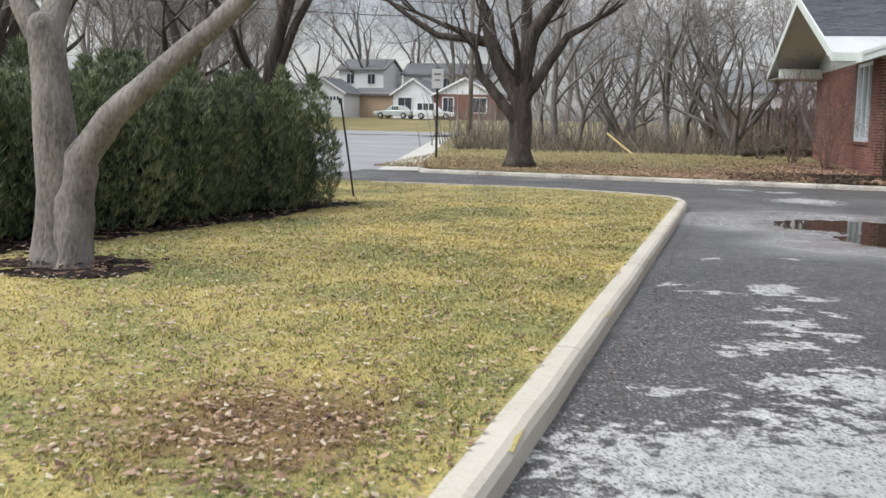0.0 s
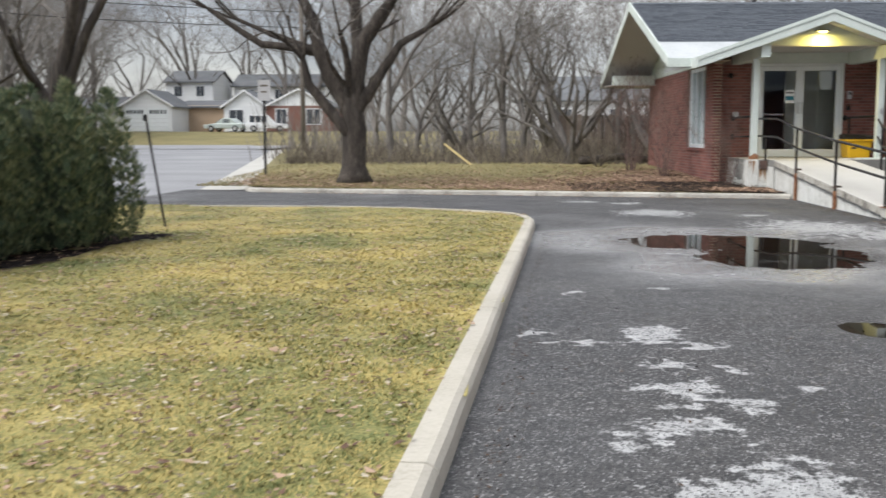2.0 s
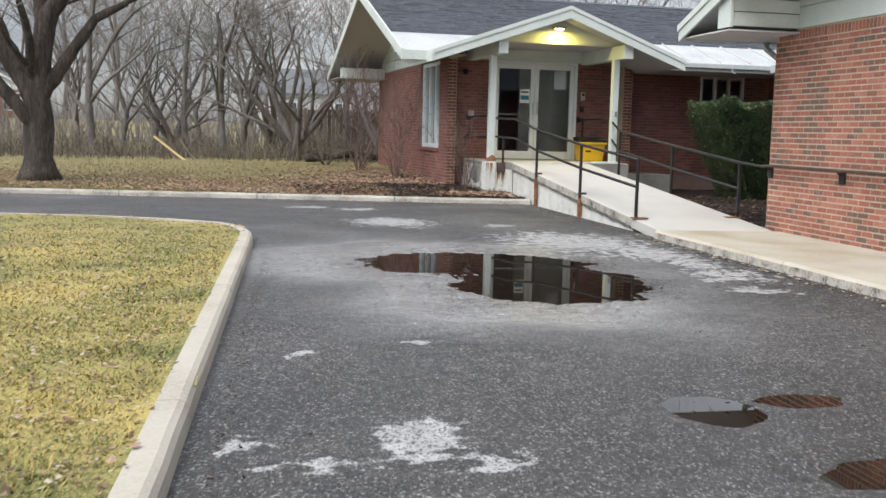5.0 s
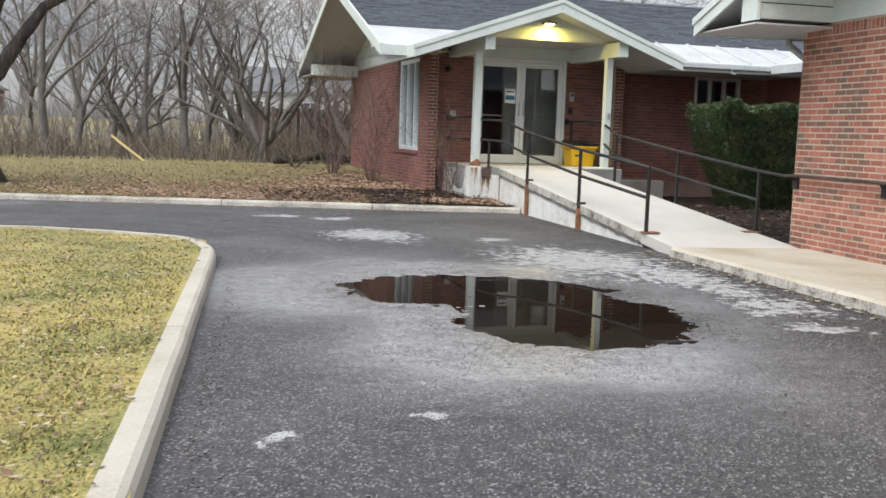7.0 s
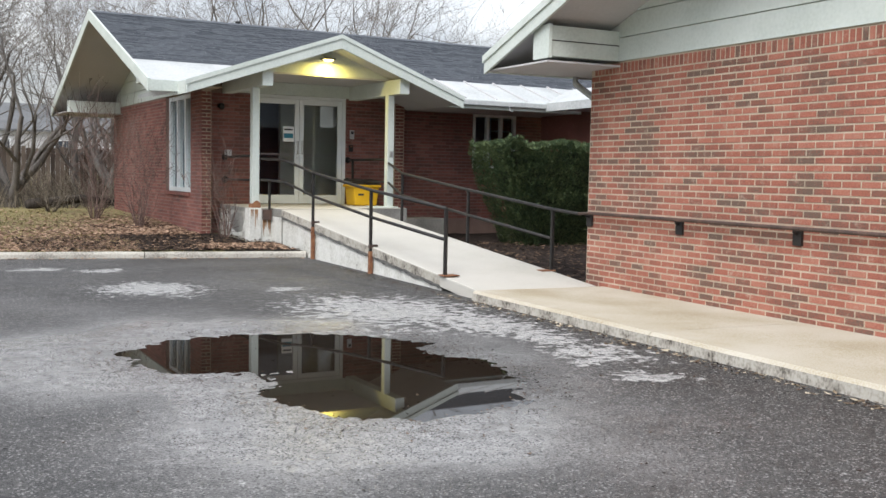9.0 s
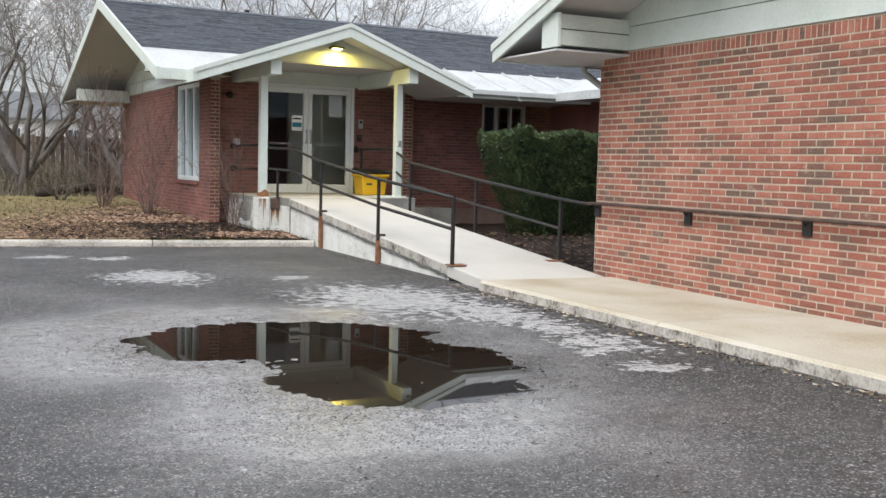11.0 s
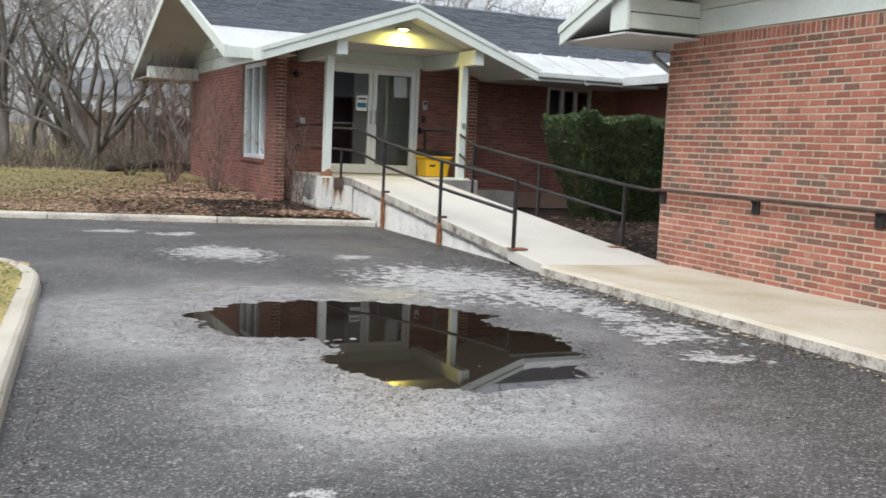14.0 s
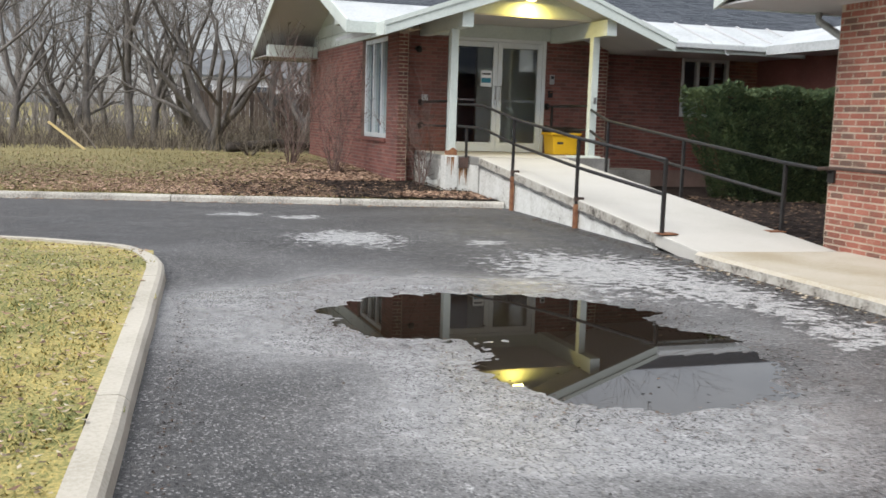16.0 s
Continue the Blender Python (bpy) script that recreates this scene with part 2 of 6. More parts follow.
def weathered(m, amount, pale):
    """Pale lime smudges and dark soot specks over a brick material."""
    n, l = m.node_tree.nodes, m.node_tree.links
    bsdf = n["Principled BSDF"]
    src = bsdf.inputs["Base Color"].links[0].from_socket
    geo = n.new("ShaderNodeNewGeometry")
    for scale, lo, hi, part_of, tone in ((13, 0.56, 0.74, amount, pale), (34, 0.6, 0.72, amount * 1.1, (0.07, 0.05, 0.045))):
        t, mr, mx, mul = n.new("ShaderNodeTexNoise"), n.new("ShaderNodeMapRange"), n.new("ShaderNodeMixRGB"), n.new("ShaderNodeMath")
        t.inputs["Scale"].default_value, t.inputs["Detail"].default_value, t.inputs["Roughness"].default_value = scale, 5, 0.65
        mr.inputs[1].default_value, mr.inputs[2].default_value = lo, hi
        mul.operation, mul.inputs[1].default_value = "MULTIPLY", part_of
        mx.inputs[2].default_value = (*tone, 1)
        l.new(geo.outputs["Position"], t.inputs["Vector"]), l.new(t.outputs["Fac"], mr.inputs[0]), l.new(mr.outputs[0], mul.inputs[0])
        l.new(mul.outputs[0], mx.inputs[0]), l.new(src, mx.inputs[1])
        src = mx.outputs[0]
    l.new(src, bsdf.inputs["Base Color"])
    return m


BRICK = weathered(surface("red_brick", BRICK_TONES, 1.5, 60, 0.88, 0.6, random_island=0.37), 0.55, (0.46, 0.34, 0.27))
BRICK_PIECE = weathered(surface("red_brick_piece", BRICK_TONES, 1.5, 60, 0.88, 0.6, random_object=0.37), 0.55, (0.46, 0.34, 0.27))
MAIN_BRICK = weathered(surface("maroon_brick", MAIN_TONES, 1.5, 60, 0.88, 0.6, random_island=0.3), 0.35, (0.34, 0.22, 0.18))
DARK_MORTAR = surface("reddish_mortar", ((0.17, 0.11, 0.092), (0.27, 0.19, 0.16)), 3, 60, 0.95, 0.3)
MORTAR = surface("mortar", ((0.34, 0.275, 0.205), (0.56, 0.48, 0.38)), 3, 60, 0.95, 0.3)
TRIM = surface("grey_green_paint", ((0.46, 0.51, 0.475), (0.54, 0.59, 0.555), (0.6, 0.645, 0.61)), 2, 30, 0.6, 0.1)
SOFFIT = surface("soffit_paint", ((0.42, 0.415, 0.42), (0.5, 0.495, 0.5)), 1.5, 30, 0.75, 0.1)
METAL_ROOF = surface("white_metal_roof", ((0.3, 0.315, 0.315), (0.44, 0.46, 0.46), (0.53, 0.54, 0.54)), 1.2, 20, 0.5, 0.08)
SHINGLE = surface("slate_grey_shingle", ((0.045, 0.052, 0.064), (0.078, 0.088, 0.104), (0.12, 0.132, 0.148)), 9, 110, 0.9, 0.6, random_island=0.1)
BLACK_IRON = surface("black_iron", ((0.008, 0.008, 0.009), (0.018, 0.017, 0.017), (0.035, 0.028, 0.024)), 8, 90, 0.55, 0.2, spec=0.35)
ALUMINIUM = surface("white_aluminium", ((0.62, 0.65, 0.66), (0.72, 0.75, 0.76)), 3, 50, 0.4, 0.05)
STEEL = surface("brushed_steel", ((0.45, 0.45, 0.45), (0.6, 0.6, 0.6)), 10, 90, 0.3, 0.1, metal=0.9)
RUSTY_IRON = surface("rusted_iron", ((0.015, 0.012, 0.011), (0.06, 0.036, 0.028), (0.13, 0.075, 0.055)), 6, 80, 0.7, 0.2)
CURTAIN = surface("grey_green_curtain", ((0.16, 0.18, 0.165), (0.26, 0.28, 0.26)), 9, 60, 0.9, 0.2, stretch=(1, 3, 0.1))
GLASS = glass("clear_glass", (0.93, 0.96, 0.97))
DULL_GLASS = glass("dull_glass", (0.8, 0.86, 0.84), 0.02, 1.12)
DARK_ROOM = surface("dim_room_wall", ((0.27, 0.35, 0.46), (0.38, 0.46, 0.57)), 1, 20, 0.8, 0.1)
ROOM_FLOOR = surface("room_floor", ((0.12, 0.14, 0.18), (0.18, 0.2, 0.24)), 2, 30, 0.4, 0.1)
FILL_PAINT = surface("pale_fill_paint", ((0.5, 0.53, 0.48), (0.62, 0.64, 0.6)), 1, 20, 0.7, 0.1)
YELLOW = surface("yellow_plastic", ((0.62, 0.36, 0.01), (0.75, 0.46, 0.02)), 4, 60, 0.45, 0.1)
PAPER = surface("paper", ((0.72, 0.74, 0.74), (0.8, 0.81, 0.81)), 5, 60, 0.8, 0.0)
BLUE_INK = surface("blue_print", ((0.03, 0.17, 0.24), (0.04, 0.22, 0.3)), 8, 60, 0.7, 0.0)
DARK_INK = surface("dark_print", ((0.03, 0.03, 0.035), (0.05, 0.05, 0.055)), 8, 60, 0.7, 0.0)
MULCH = surface("dark_mulch", ((0.008, 0.006, 0.006), (0.022, 0.017, 0.015), (0.05, 0.038, 0.032)), 5, 45, 0.95, 0.9, dist=0.03, spec=0.1)
CHIPS = surface("mulch_chips", ((0.015, 0.011, 0.01), (0.05, 0.035, 0.027), (0.12, 0.08, 0.055)), 5, 45, 0.9, 0.3, random_island=0.7, spec=0.15)
TURF = surface("winter_turf", ((0.085, 0.08, 0.03), (0.2, 0.165, 0.06), (0.31, 0.25, 0.1)), 0.8, 55, 0.95, 0.8, dist=0.02)
FAR_TURF = surface("far_turf", ((0.11, 0.1, 0.04), (0.2, 0.17, 0.07), (0.27, 0.22, 0.1)), 0.35, 25, 0.95, 0.6)
BARK = surface("grey_brown_bark", ((0.012, 0.01, 0.008), (0.046, 0.037, 0.03), (0.115, 0.096, 0.08)), 7, 34, 0.95, 1.0, stretch=(1, 1, 0.18), dist=0.045)
PALE_BARK = surface("pale_bark", ((0.065, 0.058, 0.052), (0.165, 0.15, 0.136), (0.25, 0.235, 0.217)), 5, 45, 0.95, 1.0, stretch=(1, 1, 0.42), dist=0.03, span=0.17)
KERB_FACE = surface("stained_kerb_face", ((0.07, 0.062, 0.052), (0.27, 0.25, 0.215), (0.39, 0.37, 0.325), (0.43, 0.41, 0.365)), 6, 45, 0.9, 0.5, stretch=(1, 1, 0.8), span=0.15)
FAR_BRICK = surface("far_brick", ((0.15, 0.075, 0.06), (0.22, 0.11, 0.085)), 1.0, 12, 0.9, 0.1)
FAR_BARK = surface("grey_bark", ((0.055, 0.05, 0.045), (0.13, 0.117, 0.106), (0.21, 0.193, 0.178)), 4, 20, 0.95, 0.4, stretch=(1, 1, 0.3))
# near-black green puts the shade inside the evergreens into the colour
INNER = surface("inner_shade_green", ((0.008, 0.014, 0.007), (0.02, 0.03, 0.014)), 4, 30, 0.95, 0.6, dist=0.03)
DIRTY_KERB = surface("dirty_kerb", ((0.14, 0.13, 0.115), (0.36, 0.34, 0.3), (0.5, 0.48, 0.43)), 1.6, 40, 0.9, 0.4, span=0.17)
TWIG = surface("twigs", ((0.085, 0.075, 0.068), (0.16, 0.143, 0.13), (0.24, 0.22, 0.2)), 2, 20, 0.9, 0.0, random_island=0.3)
BRUSH = surface("dry_brush", ((0.06, 0.048, 0.036), (0.12, 0.1, 0.075), (0.2, 0.17, 0.13)), 2, 20, 0.95, 0.0, random_island=0.5)
CEDAR = surface("arborvitae_leaf", ((0.038, 0.062, 0.033), (0.09, 0.125, 0.062), (0.21, 0.22, 0.115)), 1.4, 14, 0.8, 0.0, random_island=0.55)
YEW = surface("yew_leaf", ((0.02, 0.042, 0.018), (0.05, 0.085, 0.032), (0.125, 0.16, 0.065)), 2.0, 18, 0.7, 0.0, random_island=0.5)
LEAF = surface("dead_leaf", ((0.1, 0.055, 0.035), (0.22, 0.13, 0.085), (0.38, 0.26, 0.18)), 4, 30, 0.9, 0.0, random_island=0.8)
WOOD = surface("weathered_wood", ((0.1, 0.085, 0.07), (0.19, 0.165, 0.14)), 4, 40, 0.9, 0.3)
PALE_WOOD = surface("fresh_yellow_wood", ((0.5, 0.38, 0.16), (0.62, 0.5, 0.26)), 4, 40, 0.8, 0.2)
WATER = bpy.data.materials.new("muddy_water")
WATER.use_nodes = True
wb = WATER.node_tree.nodes["Principled BSDF"]
wb.inputs["Base Color"].default_value = (0.014, 0.01, 0.007, 1)
wb.inputs["Roughness"].default_value, wb.inputs["IOR"].default_value = 0.015, 1.33


# ---- ground, drive, street ----
def rise(y):
    """The land is level here and climbs beyond the far street."""
    if y < 30:
        return 0.0
    if y < 95:
        return 0.3 * (y - 30) / 65
    return 0.3 + min(1.0, (y - 95) / 14) * 1.4


def far_kerb_y(x):
    return 21.05 + (7.1 - x) * 0.182


def street_edge(y):
    return -4.7 - 0.2 * (y - 21.5)


ground = setting("ground", Geo().grid([-1500, -500, -200] + steps(-120, 90, 3) + [200, 500, 1500], [-1500, -400, -100] + steps(-20, 130, 2.5) + [200, 500, 1500],
                 lambda x, y: rise(y) - 0.12), FAR_TURF, "flat winter ground reaching far behind the houses", "ground", smooth=True)

# main puddle: two overlapping ellipses; two small ones nearer the start
POOLS = ((4.2, 13.3, 1.32, 0.98, -18), (4.54, 11.97, 0.95, 1.22, -20), (4.1, 8.0, 0.27, 0.3, 0), (4.62, 8.14, 0.3, 0.14, 0), (4.4, 7.1, 0.42, 0.17, 12))
SALT = ((1.9, 7.7, 0.07, 0.11), (2.03, 7.44, 0.04, 0.05), (2.21, 7.42, 0.08, 0.09), (2.64, 7.78, 0.19, 0.17), (2.6, 7.5, 0.18, 0.09), (2.87, 7.38, 0.14, 0.1),
        (2.58, 6.88, 0.14, 0.1), (2.91, 6.78, 0.07, 0.07), (2.63, 6.37, 0.15, 0.15), (2.37, 6.39, 0.05, 0.05), (2.83, 6.08, 0.12, 0.08), (3.21, 6.41, 0.06, 0.06), (2.53, 6.02, 0.09, 0.06))
SALT_NEAR = ((2.24, 9.32, 0.07, 0.09), (2.96, 9.61, 0.07, 0.05), (2.5, 5.72, 0.22, 0.1, 10), (2.28, 5.5, 0.1, 0.16, -20), (1.9, 4.55, 0.09, 0.1), (2.44, 4.85, 0.18, 0.15), (2.76, 4.9, 0.2, 0.35), (2.1, 3.5, 0.6, 0.45), (2.7, 3.5, 0.6, 0.9))
SALT_FAR = ((4.03, 17.55, 0.5, 0.6), (3.08, 20.0, 0.26, 0.2), (3.83, 19.8, 0.27, 0.2), (5.85, 15.0, 0.75, 1.0), (6.35, 13.9, 0.36, 0.7), (6.42, 13.0, 0.25, 0.3), (6.4, 12.4, 0.28, 0.25), (6.33, 12.0, 0.26, 0.15),
            (6.25, 11.5, 0.24, 0.15), (6.53, 11.2, 0.05, 0.06), (5.43, 17.05, 0.22, 0.18), (5.57, 15.96, 0.09, 0.3))


def ellipse(x, y, e):
    a = radians(e[4]) if len(e) > 4 else 0.0
    dx, dy = x - e[0], y - e[1]
    u, v = dx * math.cos(a) + dy * math.sin(a), -dx * math.sin(a) + dy * math.cos(a)
    return math.hypot(u / e[2], v / e[3])


def pool(x, y):
    return min(ellipse(x, y, e) for e in POOLS)


def drive_z(x, y):
    q = pool(x, y) + 0.16 * wob(x, y, 2.6) + 0.1 * wob(x, y, 7.0, 3.0) + 0.07 * wob(x, y, 17.0, 5.0) + 0.06 * wob(x, y, 31.0, 15.0)
    return 0.004 * wob(x, y, 1.1, 8.0) + 0.0015 * wob(x, y, 9.0, 2.0) - 0.03 * max(-0.35, min(1.0, (1.0 - q) * 1.6)) - 0.003


fine = lambda a, b, c, d: steps(a, b, 0.12)[:-1] + steps(b, c, 0.034)[:-1] + steps(c, d, 0.12)
drive = Geo().grid(fine(-5.6, 2.6, 5.9, 7.2), fine(-8, 10.2, 14.9, 24.0), drive_z)
drive = setting("road", drive, ASPHALT, "worn dark asphalt drive with pale salt stains and puddles", "road", smooth=True)
dv = drive.data.vertices
salt_mask, sheen_mask = drive.data.attributes.new("salt", "FLOAT", "POINT"), drive.data.attributes.new("sheen", "FLOAT", "POINT")
salt_v, sheen_v = [], []
for v in dv:
    x, y, _ = v.co
    wx, wy = x + 0.16 * wob(x, y, 1.7, 31.0) + 0.05 * wob(x, y, 6.0, 33.0), y + 0.3 * wob(x, y, 1.5, 32.0) + 0.08 * wob(x, y, 6.0, 34.0)
    d = min(ellipse(wx, wy, e) for e in SALT_FAR) if y > 10.5 else min(ellipse(x, y, e) for e in SALT + SALT_NEAR)
    salt_v.append(max(0.0, 1.02 - 0.52 * d) + 0.12 * wob(x, y, 4.0, 11.0) if d < 2 else 0.1 * wob(x, y, 0.6, 11.0))
    # painted sheen, strongest round the main puddle and fading to the right
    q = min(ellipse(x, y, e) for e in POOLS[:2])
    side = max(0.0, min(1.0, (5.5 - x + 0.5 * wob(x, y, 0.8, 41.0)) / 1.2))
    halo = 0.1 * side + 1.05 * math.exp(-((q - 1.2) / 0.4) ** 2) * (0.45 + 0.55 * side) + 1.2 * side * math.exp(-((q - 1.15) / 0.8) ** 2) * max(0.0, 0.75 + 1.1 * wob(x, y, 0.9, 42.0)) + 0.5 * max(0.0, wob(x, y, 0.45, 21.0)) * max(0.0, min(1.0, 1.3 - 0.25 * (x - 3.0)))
    sheen_v.append(max(0.0, min(1.0, halo * (0.75 + 0.5 * wob(x, y, 1.4, 4.0)))))
salt_mask.data.foreach_set("value", salt_v)
sheen_mask.data.foreach_set("value", sheen_v)

for i, (cx, cy, rx, ry) in enumerate(((4.35, 12.7, 1.9, 2.6), (4.45, 7.98, 1.1, 0.6), (4.35, 7.08, 0.75, 0.45))):
    ring = [(cx + rx * math.cos(2 * math.pi * k / 40), cy + ry * math.sin(2 * math.pi * k / 40), -0.0085) for k in range(40)]
    tagged(part("puddle", Geo().face(ring), WATER), "shallow brown puddle reflecting the building, on asphalt", "puddle", "puddles on the drive")

# street beyond the hedge, and the cross street
g = Geo()
ys = steps(14, 82, 4)
for a, b in zip(ys, ys[1:]):
    g.face(((street_edge(a) - 10, a, rise(a) - 0.02), (street_edge(a), a, rise(a) - 0.02), (street_edge(b), b, rise(b) - 0.02), (street_edge(b) - 10, b, rise(b) - 0.02)))
street = setting("street", g, STREET, "grey asphalt side street leading to the houses", "road")
g = Geo().grid(steps(-130, 90, 20), steps(74, 93, 4), lambda x, y: rise(y) + 0.01)
setting("cross_street", g, STREET, "pale grey street running past the houses", "road")
g = Geo().grid((-4.6, -9.0), (14.5, 17.0, 21.5), lambda x, y: -0.012)
setting("apron", g, STREET, "asphalt mouth of the drive at the street", "road")


# ---- kerbs ----
def kerb(name, path, inner, label, width=0.19, top=0.125, cell=3.0, cast=None):
    """A cast kerb along a path of points, in lengths with a thin joint between them; inner is the side of the lawn."""
    root = thing(name, (*path[0], 0), label, "kerb", "", "structure")
    pts = [Vector((*p, 0)) for p in path]
    run, cells, start = 0.0, [], 0
    for i in range(1, len(pts)):
        run += (pts[i] - pts[i - 1]).length
        if run > cell or i == len(pts) - 1:
            cells.append((start, i))
            start, run = i, 0.0
    for a, b in cells:
        g = Geo()
        n = b - a + 1
        for k in range(a, b + 1):
            d = (pts[min(k + 1, len(pts) - 1)] - pts[max(k - 1, 0)]).normalized()
            s = Vector((-d.y, d.x, 0)) * inner
            end = 0.006 if k == a else (-0.006 if k == b else 0)
            p = pts[k] + d * end
            w = 0.006 * wob(p.x, p.y, 4.0, 6.0)
            for off, z in ((0.0, -0.1), (0.022, top - 0.035 + w), (0.04, top - 0.012 + w), (0.068, top + w), (width - 0.01, top + w), (width, -0.1)):
                q = p + s * (off + (w if off < 0.1 else 0))
                g.v.append((q.x, q.y, z))
        for k in range(n - 1):
            g.f += [(k * 6 + j, k * 6 + j + 1, k * 6 + j + 7, k * 6 + j + 6) for j in range(5)]
        g.f += [tuple(range(6)), tuple((n - 1) * 6 + j for j in reversed(range(6)))]
        part("kerb_length", g, cast or CONCRETE, root)
    return root


def island_path():
    pts = [(1.235 + 0.058 * y, y) for y in steps(-8, 14.9, 0.4)]
    x0, y0 = pts[-1]
    arc = [(x0 - 0.75 + 0.76 * math.cos(a) ** 0.9, y0 + 1.7 * math.sin(a) ** 0.9) for a in [math.pi / 2 * k / 9 for k in range(1, 9)]]
    x1, y1 = arc[-1]
    return pts + arc + [(x1 - 0.45 * k, y1 + 1.15 * (1 - math.exp(-k / 3.2))) for k in range(1, 12)]


ISLAND = island_path()
kerb("island_kerb", ISLAND, 1, "pale concrete kerb with thin joints round the lawn", width=0.17, top=0.108)
FARK = [(7.08 - 0.4 * k, far_kerb_y(7.08 - 0.4 * k) + 0.02 * math.sin(k)) for k in range(0, 28)]
end = FARK[-1]
lawn_edge = lambda y: -3.65 - 0.2 * (y - 21.5)
FARK += [(end[0] - 0.45 * math.sin(a), end[1] + 0.9 * (1 - math.cos(a))) for a in (0.35, 0.7, 1.05, 1.4)] + [(lawn_edge(y), y) for y in steps(24.6, 70, 1.5)]
kerb("far_kerb", FARK, -1, "weathered low concrete kerb along the drive and street", width=0.15, top=0.1, cell=2.4, cast=DIRTY_KERB)
g = Geo()
ys = steps(23.6, 72, 1.5)
for a, b in zip(ys, ys[1:]):
    g.face(((street_edge(a) - 0.1, a, rise(a) - 0.008), (lawn_edge(a) + 0.05, a, rise(a) + 0.004), (lawn_edge(b) + 0.05, b, rise(b) + 0.004), (street_edge(b) - 0.1, b, rise(b) - 0.008)))
setting("gutter_strip", g, DECK, "pale concrete gutter strip along the street", "gutter")


# ---- lawns ----
def inside_island(x, y, edge=0.15):
    if y < 14.9:
        return x < 1.235 + 0.058 * y - edge
    pts = [p for p in ISLAND if p[1] >= 14.7]
    for a, b in zip(pts, pts[1:]):
        if min(a[0], b[0]) - 1e-6 <= x <= max(a[0], b[0]) + 1e-6 and abs(a[0] - b[0]) > 1e-4:
            f = (x - a[0]) / (b[0] - a[0])
            return y < a[1] + f * (b[1] - a[1]) - edge
    return x < 1.0 and y < 17.9


def lawn_z(x, y):
    return 0.092 + 0.02 * wob(x, y, 0.5, 1.0) + 0.012 * wob(x, y, 4.0, 2.0)


xs, ys = steps(-7, 2.0, 0.15), steps(-8, 18.6, 0.15)
g = Geo()
index = {}
for i in range(len(xs) - 1):
    for j in range(len(ys) - 1):
        if inside_island((xs[i] + xs[i + 1]) / 2, (ys[j] + ys[j + 1]) / 2, 0.1):
            q = []
            for a, b in ((i, j), (i + 1, j), (i + 1, j + 1), (i, j + 1)):
                if (a, b) not in index:
                    index[a, b] = len(g.v)
                    g.v.append((xs[a], ys[b], lawn_z(xs[a], ys[b])))
                q.append(index[a, b])
            g.f.append(tuple(q))
lawn = setting("lawn", g, TURF, "patchy straw and green winter lawn beside the drive", "lawn", smooth=True)


def far_lawn_z(x, y):
    return 0.09 + 0.22 * min(1.0, max(0.0, (y - 22) / 9)) + 0.03 * wob(x, y, 0.4, 9.0)


g = Geo()
xs = steps(-16, 7.5, 0.4)
for a, b in zip(xs, xs[1:]):
    lo = lambda x: max(far_kerb_y(x) + 0.12, (21.5 + (-3.65 - x) / 0.2 + 0.4) if x < -3.9 else 0)
    for k in range(24):
        q = []
        for x, kk in ((a, k), (b, k), (b, k + 1), (a, k + 1)):
            y0 = lo(x)
            y = y0 + (70 - y0) * (kk / 24) ** 2
            q.append((x, y, far_lawn_z(x, y) + rise(y)))
        g.face(q)
setting("far_lawn", g, FAR_TURF, "dull winter grass rising behind the kerb", "lawn")


# ---- brickwork ----
BL, BH, BD, JOINT = 0.2032, 0.0677, 0.05, 0.0115


def courses(u0, u1, z0, z1, holes=()):
    """Bricks in running bond: left end, bottom and length of each, leaving out the holes (u0, u1, z0, z1)."""
    rows = []
    n = int(round((z1 - z0) / BH))
    for r in range(n):
        z = z0 + r * BH
        spans = [(u0, u1)]
        for h in holes:
            if h[2] < z + BH * 0.6 and z + BH * 0.4 < h[3]:
                spans = [s for a, b in spans for s in ((a, min(b, h[0])), (max(a, h[1]), b)) if s[1] - s[0] > 0.03]
        for a, b in spans:
            u = a
            first = BL - (BL / 2 if r % 2 else 0) - ((a - u0) % BL if a > u0 else 0)
            length = first if first > 0.04 else first + BL
            while u < b - 0.02:
                e = min(b, u + length)
                rows.append((u, z, e - u - JOINT))
                u, length = e, BL
    return rows


def brick_mesh(length, height=BH - JOINT, depth=0.013, axis="y", name="brick"):
    g = Geo()
    b = 0.003
    if axis == "y":
        g.v = [(-depth, b, b), (-depth, length - b, b), (-depth, length - b, height - b), (-depth, b, height - b), (0.01, 0, 0), (0.01, length, 0), (0.01, length, height), (0.01, 0, height)]
    else:
        g.v = [(b, -depth, b), (length - b, -depth, b), (length - b, -depth, height - b), (b, -depth, height - b), (0, 0.01, 0), (length, 0.01, 0), (length, 0.01, height), (0, 0.01, height)]
    g.f = [(3, 2, 1, 0), (0, 1, 5, 4), (1, 2, 6, 5), (2, 3, 7, 6), (3, 0, 4, 7)]
    if axis == "x":
        g.f = [tuple(reversed(f)) for f in g.f]
    return g


